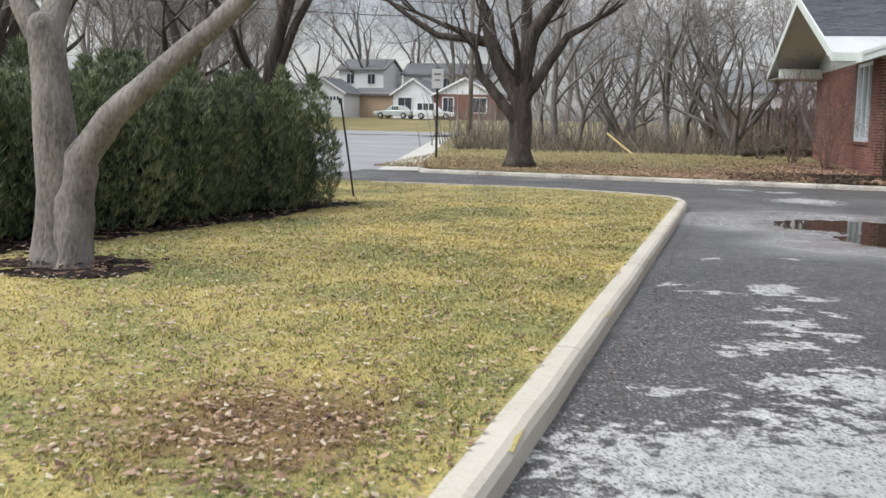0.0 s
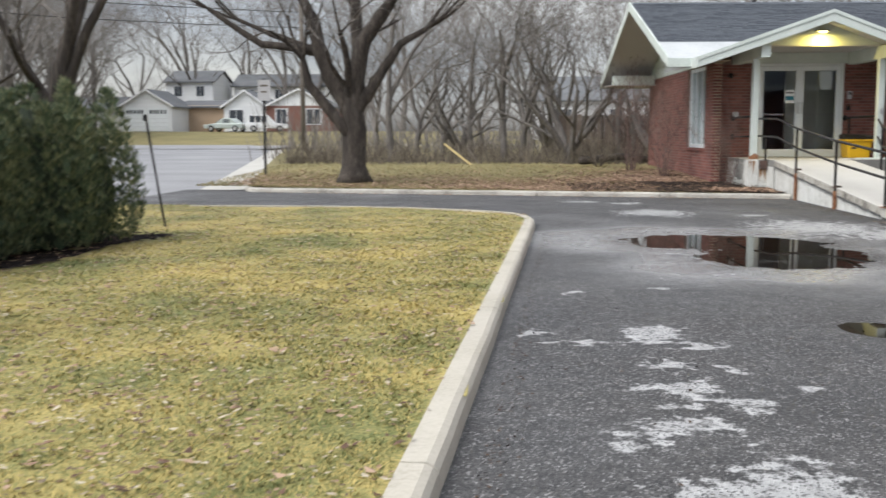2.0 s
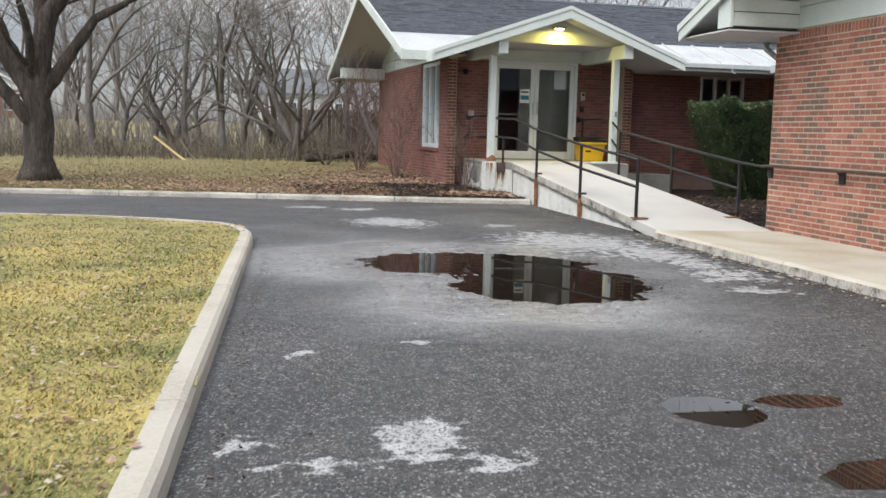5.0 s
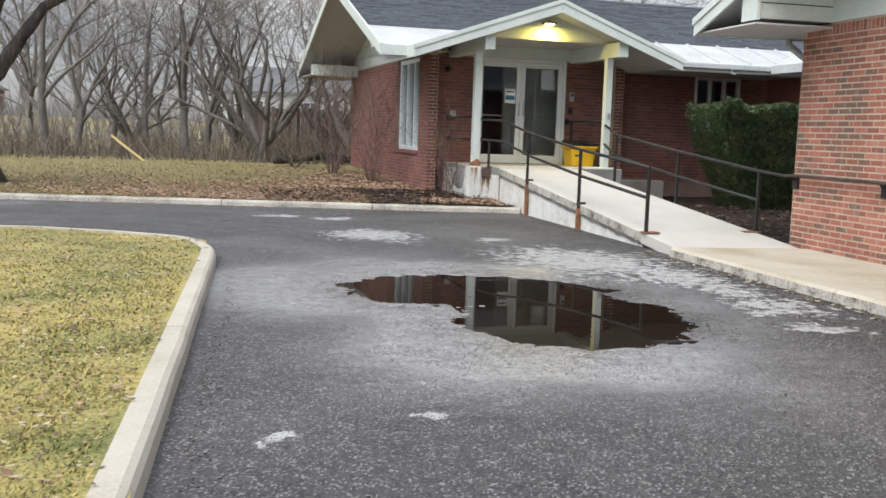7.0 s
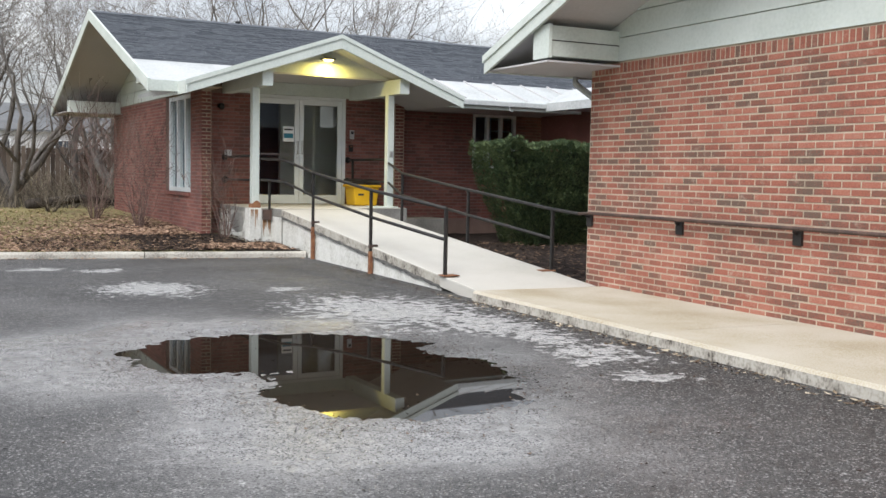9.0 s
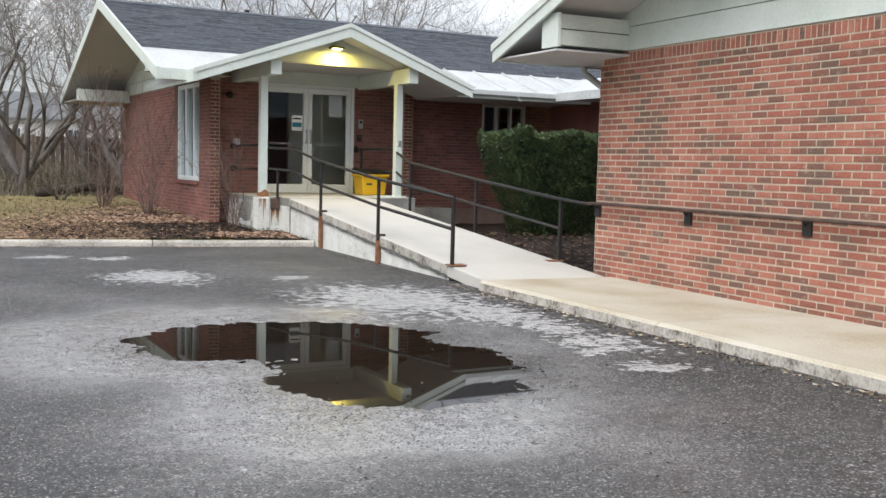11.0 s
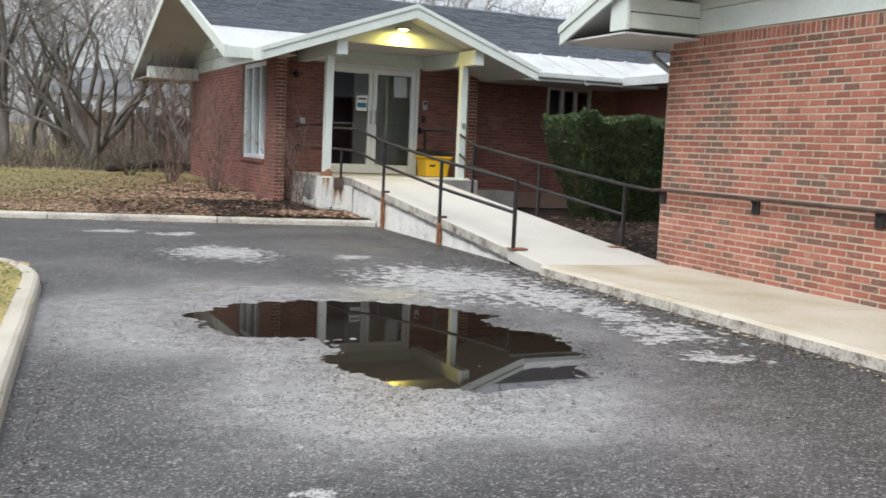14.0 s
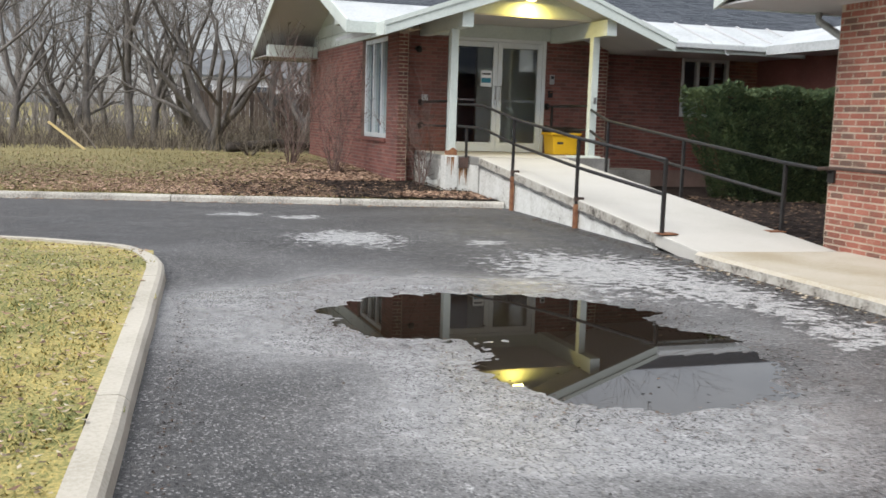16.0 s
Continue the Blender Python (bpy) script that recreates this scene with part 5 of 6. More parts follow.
big_tree = tree((-1.83, 24.7, 0.2), (1.95, 0.3, -0.08, 0.05), ((1.0, 0.1, 0.6, 0.9, 2.0, 0.12), (1.0, -0.2, -0.5, 1.0, 1.8, 0.11)),
                4, 11, "large bare dark-barked tree on the grass behind the kerb", BARK, 0.8, lift=0.04,
                stems=(((-0.08, 0.0, 1.3, 0.1), (-0.2, 0.0, 1.75, 0.19), (-0.55, 0.05, 2.4, 0.19), (-0.82, 0.1, 3.0, 0.17), (-0.92, 0.1, 3.6, 0.15), (-1.2, 0.0, 4.2, 0.12)),
                       ((-0.04, 0.0, 1.3, 0.1), (0.0, 0.0, 1.8, 0.22), (0.06, 0.0, 2.5, 0.22), (0.21, -0.05, 3.1, 0.19), (0.5, -0.1, 3.5, 0.16), (0.9, -0.2, 4.0, 0.13)),
                       ((0.12, 0.0, 2.6, 0.15), (0.06, 0.1, 3.5, 0.14), (0.0, 0.2, 4.3, 0.11)),
                       ((-0.05, -0.05, 0.8, 0.08), (-0.2, -0.1, 1.15, 0.14), (-0.42, -0.15, 1.45, 0.13), (-0.75, -0.2, 1.85, 0.115), (-1.0, -0.25, 2.2, 0.1), (-1.1, -0.3, 2.7, 0.07)),
                       ((0.0, 0.0, 1.3, 0.08), (0.14, 0.0, 1.75, 0.16), (0.5, 0.0, 2.25, 0.125), (0.8, 0.05, 2.7, 0.1), (1.05, 0.1, 3.1, 0.085), (1.65, 0.2, 3.45, 0.06)),
                       ((-0.8, 0.1, 2.95, 0.13), (-1.45, 0.0, 3.02, 0.1), (-2.1, -0.1, 3.1, 0.08), (-2.6, -0.1, 3.4, 0.065), (-3.3, -0.2, 3.9, 0.045)),
                       ((-1.1, 0.05, 3.05, 0.08), (-1.95, 0.2, 3.35, 0.06), (-2.75, 0.3, 3.7, 0.045))))
pale_tree = tree((-2.43, 6.5, 0.08), (1.72, 0.165, -0.04, 0.0), ((1.0, -0.75, 0.0, 0.8, 1.3, 0.1), (1.0, 0.12, 0.25, 1.0, 1.5, 0.1)),
                 3, 5, "pale smooth-barked forked tree in a mulch ring", PALE_BARK, 0.6,
                 stems=(((0.13, -0.03, -0.12, 0.18), (0.13, -0.03, 0.12, 0.145), (0.15, -0.03, 0.5, 0.135), (0.21, -0.02, 0.8, 0.12), (0.42, 0.0, 1.08, 0.095), (0.8, 0.03, 1.4, 0.08), (1.4, 0.08, 1.9, 0.07), (1.95, 0.12, 2.5, 0.058)),))
hedge_tree = tree((-3.72, 13.5, 0.08), (2.0, 0.15, 0.03, 0.0), ((0.75, -0.6, 0.0, 1.0, 1.6, 0.08), (0.85, 0.75, 0.0, 0.9, 1.7, 0.08), (1.0, -0.1, 0.2, 1.0, 1.6, 0.11), (1.0, 0.45, -0.3, 1.0, 1.5, 0.085)),
                  4, 21, "tall bare tree standing behind the evergreen hedge", BARK, 0.75, lift=0.06)
clump = tree((3.6, 33.5, 0.3), (0.4, 0.18, 0.0, 0.0), ((1.0, -0.45, 0.0, 1.0, 2.2, 0.11), (1.0, -0.12, 0.2, 1.0, 2.4, 0.13), (1.0, 0.5, 0.1, 1.0, 2.2, 0.12), (1.0, 1.0, 0.0, 0.75, 2.2, 0.11), (0.8, 0.2, -0.3, 1.0, 2.3, 0.1)),
             4, 31, "bare many-stemmed tree at the edge of the brush", FAR_BARK, 0.72, group="trees in the brush", lift=0.08)
wood_a = tree((-0.8, 40, 0.1), (1.5, 0.11, 0.1, 0.0), ((1.0, -0.3, 0.1, 1.0, 2.2, 0.075), (1.0, 0.35, 0.2, 1.0, 2.1, 0.075), (0.7, 0.5, -0.3, 0.8, 1.9, 0.055), (0.8, -0.6, 0.3, 0.8, 1.8, 0.05)),
              4, 41, "thin bare tree in the brush behind the lawn", FAR_BARK, 0.8, group="trees in the brush", lift=0.07)
wood_b = tree((0.4, 38, 0.1), (2.0, 0.12, -0.1, 0.0), ((1.0, -0.2, 0.1, 1.0, 2.3, 0.085), (1.0, 0.4, 0.1, 1.0, 2.2, 0.08), (0.6, -0.7, 0.2, 0.7, 1.9, 0.05), (0.8, 0.6, -0.2, 0.8, 1.9, 0.055)),
              4, 52, "slender bare tree in the brush behind the lawn", FAR_BARK, 0.82, group="trees in the brush", lift=0.07)
rng = random.Random(3)
for k in range(13):
    src = (wood_a, wood_b, wood_a, clump)[k % 4]
    x = -3.2 + 0.92 * k + rng.uniform(-0.4, 0.4)
    y = rng.uniform(34.5, 46)
    copy_thing(src, Matrix.Translation((x, y, 0.25)) @ Matrix.Rotation(rng.uniform(0, 6.28), 4, "Z") @ Matrix.Scale(rng.uniform(0.8, 1.2), 4))
for k in range(34):
    if k > 16 and k % 2:
        continue
    src = (wood_a, wood_b)[k % 2]
    x = -75 + 4.3 * k + rng.uniform(-2, 2)
    y = rng.uniform(54, 70) if x > -6 else rng.uniform(116, 142)
    copy_thing(src, Matrix.Translation((x, y, rise(y) - 0.1)) @ Matrix.Rotation(rng.uniform(0, 6.28), 4, "Z") @ Matrix.Scale(rng.uniform(1.5, 2.1) * (1.0 if x > -6 else 1.6), 4))
for x, y, s in ((19, 56, 2.0), (24, 60, 2.0), (12, 47, 1.5), (15, 50, 1.7), (-19.5, 36, 1.3), (-22, 42, 1.6), (-24, 50, 1.8), (-27, 57, 1.9), (-30, 48, 1.7), (-31, 66, 2.1), (-36, 60, 2.0), (-38, 72, 2.2), (-26, 34, 1.4), (-21, 27, 1.2), (-44, 80, 2.4)):
    copy_thing(wood_b, Matrix.Translation((x, y, 0)) @ Matrix.Rotation(x, 4, "Z") @ Matrix.Scale(s, 4))

for x, y, s in ((-8.2, 14.5, 1.1), (-6.0, 15.4, 0.9), (-7.4, 12.4, 1.0), (-10.5, 15.5, 1.2)):
    copy_thing(hedge_tree, Matrix.Translation((x, y, 0.06)) @ Matrix.Rotation(x * 5, 4, "Z") @ Matrix.Scale(s, 4))
for k in range(16):
    y = 95 + 0.9 * k
    x = street_edge(y) - 20 - 1.6 * ((k * 7) % 11)
    copy_thing((wood_a, wood_b)[k % 2], Matrix.Translation((x, y, rise(y) - 0.12)) @ Matrix.Rotation(k * 1.3, 4, "Z") @ Matrix.Scale(2.2 + 0.1 * (k % 5), 4))

# dense stems of the brush, with a few dry shrubs
g = Geo()
rng = random.Random(8)
for k in range(4200):
    x, y = rng.uniform(-5.6, 7.5), rng.gauss(35.5, 1.7)
    y = max(32.6 + 0.25 * abs(x - 1) * 0.2, y)
    h = rng.uniform(0.25, 0.95) * (0.75 + 0.8 * noise.noise((x * 0.5, y * 0.5, 0)))
    a, b = rng.gauss(0, 0.38), rng.gauss(0, 0.3)
    z = 0.25
    g.tube([(x, y, z), (x + a * 0.4 * h, y + b * 0.4 * h, z + h * 0.55), (x + a * h, y + b * h, z + h)], [0.012, 0.009, 0.003], 3, cap=False)
tagged(part("brush", g, BRUSH), "dense dry brush of bare stems behind the grass", "brush", "", "stuff")
g = Geo()
for k in range(2600):
    x, y = rng.uniform(-10, 60), rng.uniform(46, 60)
    h = rng.uniform(1.0, 3.2)
    a, b = rng.gauss(0, 0.3), rng.gauss(0, 0.3)
    g.tube([(x, y, 0), (x + a * h * 0.5, y + b * h * 0.5, h * 0.6), (x + a * h, y + b * h, h)], [0.03, 0.02, 0.006], 3, cap=False)
tagged(part("far_brush", g, TWIG), "far grey thicket along the street", "thicket", "", "stuff")


RED_TWIG = surface("reddish_twigs", ((0.06, 0.035, 0.03), (0.12, 0.075, 0.062), (0.2, 0.14, 0.12)), 2, 20, 0.9, 0.0, random_island=0.4)


def shrub(name, at, stems, height, wide, seed, label, material):
    r2 = random.Random(seed)
    root = thing(name, at, label, "shrub")
    g = Geo()
    for k in range(stems):
        a = r2.uniform(0, 6.28)
        d = Vector((math.cos(a) * wide, math.sin(a) * wide, 1.0))
        grow(g, g, (0.05 * math.cos(a), 0.05 * math.sin(a), -0.03), d, height * r2.uniform(0.5, 0.7), 0.009, 2, r2, 0.5, 0.1, 2)
    ob = part("stem_growth", g, material, None)
    ob.parent = root
    return root


shrub("bare_shrub", (6.45, 23.6, 0.15), 14, 1.25, 0.28, 4, "small bare shrub against the brick pier", RED_TWIG)
shrub("bare_shrub", (5.5, 26.5, 0.15), 22, 1.7, 0.3, 6, "bare reddish shrub beside the end wall", RED_TWIG)
shrub("bare_shrub", (4.9, 28.5, 0.2), 26, 1.9, 0.35, 7, "bare reddish shrub in the leaf litter", RED_TWIG)
shrub("dry_shrub", (-5.2, 33.5, 0.3), 16, 1.2, 0.6, 9, "dry brown shrub near the utility pole", BRUSH)
shrub("dry_shrub", (4.3, 31.0, 0.3), 22, 0.8, 0.8, 10, "low dry grassy clump at the foot of the trees", BRUSH)


# ---- evergreens ----
def spray(g, p, out, size, rng, thin=0.2, fan=0.55):
    """A small fan of scale leaves."""
    up = Vector((0, 0, 1))
    out = (out + Vector((rng.gauss(0, 0.35), rng.gauss(0, 0.35), rng.gauss(0.25, 0.35)))).normalized()
    side = out.cross(up).normalized() if abs(out.z) < 0.95 else Vector((1, 0, 0))
    side = (side + up * rng.uniform(-0.8, 0.8)).normalized()
    for k in (-fan, 0.0, fan):
        d = (out + side * k).normalized()
        w = side * size * thin
        n = len(g.v)
        a, b = p + d * size * 0.45, p + d * size * rng.uniform(0.9, 1.2)
        g.v += [tuple(p), tuple(a + w), tuple(b), tuple(a - w)]
        g.f.append((n, n + 1, n + 2, n + 3))


def arborvitae(at, height, wide, seed, label):
    """Several upright leaders, each a ragged plume, on an added dark core that blocks light and stands for inner shade.
    """
    rng = random.Random(seed)
    root = thing("arborvitae", at, label, "shrub", "evergreens in the hedge")
    core, leaves = Geo(), Geo()
    for k in range(9):
        f = k / 8
        for j in range(14):
            a = 2 * math.pi * j / 14
            w = wide * 0.56 * (math.sin(math.pi * min(1.0, 0.2 + 0.8 * f)) ** 0.6) * (1 + 0.25 * noise.noise((math.cos(a) * 2, math.sin(a) * 2, f * 5 + seed)))
            core.v.append((w * math.cos(a), w * math.sin(a), 0.06 + f * height * 0.88))
    core.f = [(k * 14 + j, k * 14 + (j + 1) % 14, k * 14 + 14 + (j + 1) % 14, k * 14 + 14 + j) for k in range(8) for j in range(14)]
    plumes = [(0.0, 0.0, 1.0, wide * 0.75)]
    for k in range(8):
        a = 2 * math.pi * k / 8 + rng.uniform(-0.3, 0.3)
        r = wide * rng.uniform(0.5, 0.68)
        plumes.append((r * math.cos(a), r * math.sin(a), rng.uniform(0.72, 1.1), wide * rng.uniform(0.34, 0.46)))
    for px, py, tall, w0 in plumes:
        for k in range(640):
            f = rng.random() ** 0.9
            a = rng.uniform(0, 2 * math.pi)
            w = w0 * (min(1.0, 0.55 + 2.2 * f) * (1 - f ** 2.4) ** 0.8 + 0.03) * (1 + 0.3 * noise.noise((px * 3 + math.cos(a) * 1.5, py * 3 + math.sin(a) * 1.5, f * height * 5)))
            w *= rng.uniform(0.75, 1.08)
            p = Vector((px + w * math.cos(a), py + w * math.sin(a), 0.03 + f * height * tall))
            spray(leaves, p, Vector((math.cos(a) * 0.7, math.sin(a) * 0.7, 1.5)), rng.uniform(0.06, 0.115), rng, 0.085)
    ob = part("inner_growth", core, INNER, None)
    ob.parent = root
    ob = part("foliage", leaves, CEDAR, None)
    ob.parent = root
    return root


for k in range(7):
    y = 12.0 - 0.8 * k
    x = -2.95 - 0.17 * k + (0.1 if k % 2 else 0)
    arborvitae((x, y, 0.08), 1.5 + 0.14 * math.sin(2.3 * k) - 0.02 * k, 0.7 + 0.06 * math.cos(1.7 * k), 60 + k, "dense dark green arborvitae in a rough hedge")
for x, y, h in ((-4.7, 7.3, 1.4), (-5.6, 7.1, 1.45), (-6.5, 7.0, 1.45), (-4.1, 10.2, 1.75), (-4.3, 8.8, 1.65)):
    arborvitae((x, y, 0.08), h, 0.75, round(x * 10), "dense dark green arborvitae in a rough hedge")

yew = thing("clipped_hedge", (11.4, 21.6, 0.1), "dense dark green clipped yew hedge under the window", "hedge")
rng = random.Random(77)
core, leaves = Geo(), Geo()
X0, X1, Y0, Y1, ZT = 10.55, 13.1, 20.9, 22.3, 1.98
# added solid core, dark as inner shade, stops light between the sprays
core.prism([(X0 + 1.15, Y0 + 0.62, 0.05), (X1 - 0.1, Y0 + 0.62, 0.05), (X1 - 0.1, Y0 + 0.24, ZT - 0.2), (X0 + 0.3, Y0 + 0.24, ZT - 0.2)], (0, 0.85, 0))
for k in range(32000):
    face = rng.random()
    if face < 0.45:
        p, out = Vector((rng.uniform(X0, X1), Y0, rng.uniform(0.15, ZT))), Vector((0, -0.8, 0.8))
    elif face < 0.72:
        p, out = Vector((rng.uniform(X0, X1), rng.uniform(Y0, Y1), ZT)), Vector((0, 0, 1))
    else:
        p, out = Vector((X0, rng.uniform(Y0, Y1), rng.uniform(0.15, ZT))), Vector((-0.8, 0, 0.8))
    low = 0.5 * max(0.0, 0.9 - p.z)
    p = p + out * (0.13 * noise.noise(p * 2.2) + 0.07 * noise.noise(p * 6.5) - 0.05 - 0.4 * low + rng.uniform(-0.06, 0.02))
    p.x += 0.22 * max(0.0, (p.z - ZT + 0.35)) if p.x < X0 + 0.3 else 0
    p.x = X1 - (X1 - p.x) * (1 - 0.2 * max(0.0, ZT - 0.25 - p.z))
    p.y += 0.2 * max(0.0, ZT - 0.25 - p.z)
    spray(leaves, p, out, rng.uniform(0.035, 0.07), rng, 0.1)
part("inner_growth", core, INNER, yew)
part("foliage", leaves, YEW, yew)


# ---- beds, litter and grass ----
def bed(name, xs, ys, z0, keep, label):
    g = Geo()
    for a, b in zip(xs, xs[1:]):
        for c, d in zip(ys, ys[1:]):
            if keep((a + b) / 2, (c + d) / 2):
                g.face([(x, y, z0(x, y) + 0.02 * wob(x, y, 5.0, 7.0) + 0.02) for x, y in ((a, c), (b, c), (b, d), (a, d))])
    return setting(name, g, MULCH, label, "mulch bed", smooth=True)


left_bed = lambda x, y: far_kerb_y(x) + 0.16 < y and (x - 3.6) * 0.55 + 0.35 * wob(x, y, 0.9) > (24.4 - y) * 0.28 - 0.15 and x > 4.7 + 0.9 * wob(x, y, 0.8, 2.0) and not (x > 6.66 and y > 22.9)
bed("bed_corner", steps(3.0, 7.1, 0.12), steps(21.0, 27.0, 0.12), far_lawn_z, lambda x, y: left_bed(x, y) and x < (6.3 if y > 24.7 else 7.1), "dark wet mulch at the corner of the brick wall")
hedge_bed = lambda x, y: y < 12.9 and x < -2.15 - 0.2 * (12.4 - y) * 0.95 + 0.15 * wob(x, y, 1.5) or math.hypot(x + 2.3, (y - 6.45) * 1.2) < 0.62 + 0.15 * wob(x, y, 1.6, 3.0)
bed("bed_hedge", steps(-7, -1.4, 0.06), steps(5.2, 13.2, 0.06), lambda x, y: lawn_z(x, y) - 0.012, lambda x, y: hedge_bed(x, y) and y > 5.8 + 0.2 * wob(x, y, 1.2), "dark mulch under the hedge and round the tree")


def litter(name, count, pick, z0, size, material, label, seed, category="leaves"):
    """Small curled flakes lying about, too many to count."""
    rng = random.Random(seed)
    g = Geo()
    while count:
        x, y = pick(rng)
        if x is None:
            continue
        count -= 1
        s, a = rng.uniform(*size), rng.uniform(0, 6.28)
        c, n = math.cos(a) * s, math.sin(a) * s
        z = z0(x, y) + rng.uniform(0.004, 0.02)
        t1, t2 = rng.uniform(-0.3, 0.5) * s, rng.uniform(-0.3, 0.5) * s
        g.face([(x - c, y - n, z + t1), (x + n * 0.6, y - c * 0.6, z), (x + c, y + n, z + t2), (x - n * 0.6, y + c * 0.6, z)])
    tagged(part(name, g, material), label, category, "", "stuff")


def on_island(r):
    x, y = r.uniform(-4.0, 2.0), 1.0 + 17.0 * r.random() ** 1.3
    return (x, y) if inside_island(x, y) and not hedge_bed(x, y) else (None, None)


def near_brown(r):
    x, y = r.gauss(0.45, 0.4), r.gauss(3.4, 0.45)
    return (x, y) if inside_island(x, y) else (None, None)


def in_far(r):
    x = r.uniform(-4.5, 6.2)
    y = far_kerb_y(x) + 0.2 + abs(r.gauss(0, 1.7 if x > 1 else 2.5))
    if r.random() > 0.3 + 0.7 * min(1.0, max(0.0, (x + 0.5) / 4.5)) or (x > 6.2 and y > 24) or (left_bed(x, y) and r.random() < 0.8):
        return None, None
    return x, y


def in_corner(r):
    x, y = r.uniform(3.0, 7.05), r.uniform(21.2, 24.1)
    return (x, y) if y > far_kerb_y(x) + 0.17 and not (x > 6.66 and y > 22.9) else (None, None)


def in_hedge_bed(r):
    x, y = r.uniform(-5, -1.6), r.uniform(5.8, 12.8)
    return (x, y) if hedge_bed(x + r.gauss(0, 0.12), y + r.gauss(0, 0.12)) else (None, None)


litter("fallen_leaves", 6500, on_island, lawn_z, (0.009, 0.023), LEAF, "scattered dry leaves on the lawn", 1)
litter("fallen_leaves", 2200, on_island, lambda x, y: lawn_z(x, y) + 0.014, (0.016, 0.034), LEAF, "larger curled brown leaves lying on the lawn", 71)
litter("fallen_leaves", 1100, near_brown, lawn_z, (0.008, 0.02), LEAF, "drift of brown leaves on the lawn", 2)
litter("fallen_leaves", 15000, in_far, far_lawn_z, (0.02, 0.05), LEAF, "thick brown leaf litter behind the kerb", 3)
litter("bark_chips", 2500, in_corner, lambda x, y: far_lawn_z(x, y) + 0.03, (0.015, 0.05), CHIPS, "dark bark chips and leaves in the corner bed", 4, "mulch")
litter("fallen_leaves", 900, lambda r: ((x := r.uniform(5.6, 7.0)), max(far_kerb_y(x) + 0.2, 22.3 - abs(r.gauss(0, 0.5)))), lambda x, y: far_lawn_z(x, y) + 0.035, (0.02, 0.05), LEAF, "brown leaves heaped beside the ramp", 5)
litter("fallen_leaves", 1400, in_hedge_bed, lambda x, y: lawn_z(x, y) + 0.022, (0.012, 0.035), LEAF, "brown leaves among the mulch under the hedge", 44)
litter("bark_chips", 3500, in_hedge_bed, lambda x, y: lawn_z(x, y) + 0.03, (0.015, 0.04), CHIPS, "dark bark chips under the hedge", 6, "mulch")
litter("bark_chips", 2500, lambda r: (r.uniform(8.7, 12.5), r.uniform(16, 22)), lambda x, y: 0.13, (0.015, 0.05), CHIPS, "dark wet bark chips beside the ramp", 7, "mulch")
litter("grit", 1500, lambda r: (1.435 + 0.058 * (y := r.uniform(1, 14)) - 0.1 + abs(r.gauss(0, 0.07)), y), lambda x, y: -0.004, (0.004, 0.012), CHIPS, "grit and crumbs along the kerb", 8, "debris")
litter("fallen_leaves", 500, lambda r: ((x := r.uniform(-3.5, 7)), far_kerb_y(x) - 0.03 - abs(r.gauss(0, 0.08))), lambda x, y: 0.0, (0.015, 0.035), LEAF, "wet leaves lying against the far kerb", 9)
litter("debris", 1300, lambda r: (7.0 - abs(r.gauss(0, 0.1)), r.uniform(8, 20)), lambda x, y: 0.0, (0.006, 0.02), CHIPS, "crumbs and bits along the footpath edge", 10, "debris")
litter("debris", 260, lambda r: (r.uniform(1.9, 6.8), r.uniform(4, 16)), lambda x, y: 0.001, (0.004, 0.018), CHIPS, "bits of bark and leaf on the asphalt", 12, "debris")


STRAW = surface("dry_straw", ((0.12, 0.085, 0.055), (0.3, 0.24, 0.165), (0.46, 0.4, 0.3)), 4, 30, 0.9, 0.0, random_island=0.8)
litter("dry_leaves", 280, lambda r: (6.98 - abs(r.gauss(0, 0.09)), r.uniform(7.5, 16)), lambda x, y: 0.002, (0.012, 0.035), STRAW, "pale dry leaves lying along the footpath edge", 31)
litter("straw", 13000, on_island, lambda x, y: lawn_z(x, y) + 0.012, (0.007, 0.022), STRAW, "bits of straw and leaf scattered on the lawn", 32, "straw")


litter("fallen_leaves", 4200, lambda r: (lambda x, y: (None, None) if x > 6.2 else (x, y))(6.4 - abs(r.gauss(0, 1.7)), 24.4 + abs(r.gauss(0, 2.6))), lambda x, y: far_lawn_z(x, y) + 0.02, (0.025, 0.06), LEAF, "brown fallen leaves gathered beside the end wall", 41)
MUD = (5.39, 10.33)
mud = Geo()
rng = random.Random(5)
for k in range(90):
    a, r = rng.uniform(0, 6.28), rng.random() ** 0.7
    x, y, s = MUD[0] + 0.11 * r * math.cos(a), MUD[1] + 0.13 * r * math.sin(a), rng.uniform(0.008, 0.02)
    mud.prism([(x + s * math.cos(b) * rng.uniform(0.7, 1.2), y + s * math.sin(b), 0.001) for b in (0, 1.3, 2.5, 3.8, 5.0)], (0, 0, 0.005))
tagged(part("mud_crumbs", mud, RUST), "small patch of reddish mud crumbs on the asphalt", "mud", "", "stuff")


def pool_rim(r):
    x, y = r.uniform(2.6, 6.0), r.uniform(10.3, 15.0)
    q = min(ellipse(x, y, e) for e in POOLS[:2])
    return (x, y) if abs(q - 1.06) < 0.14 + 0.1 * r.random() and r.random() < 0.8 + wob(x, y, 2.0) else (None, None)


litter("wet_grit", 2600, pool_rim, lambda x, y: -0.006, (0.004, 0.013), CHIPS, "dark wet grit round the puddle's rim", 15, "grit")


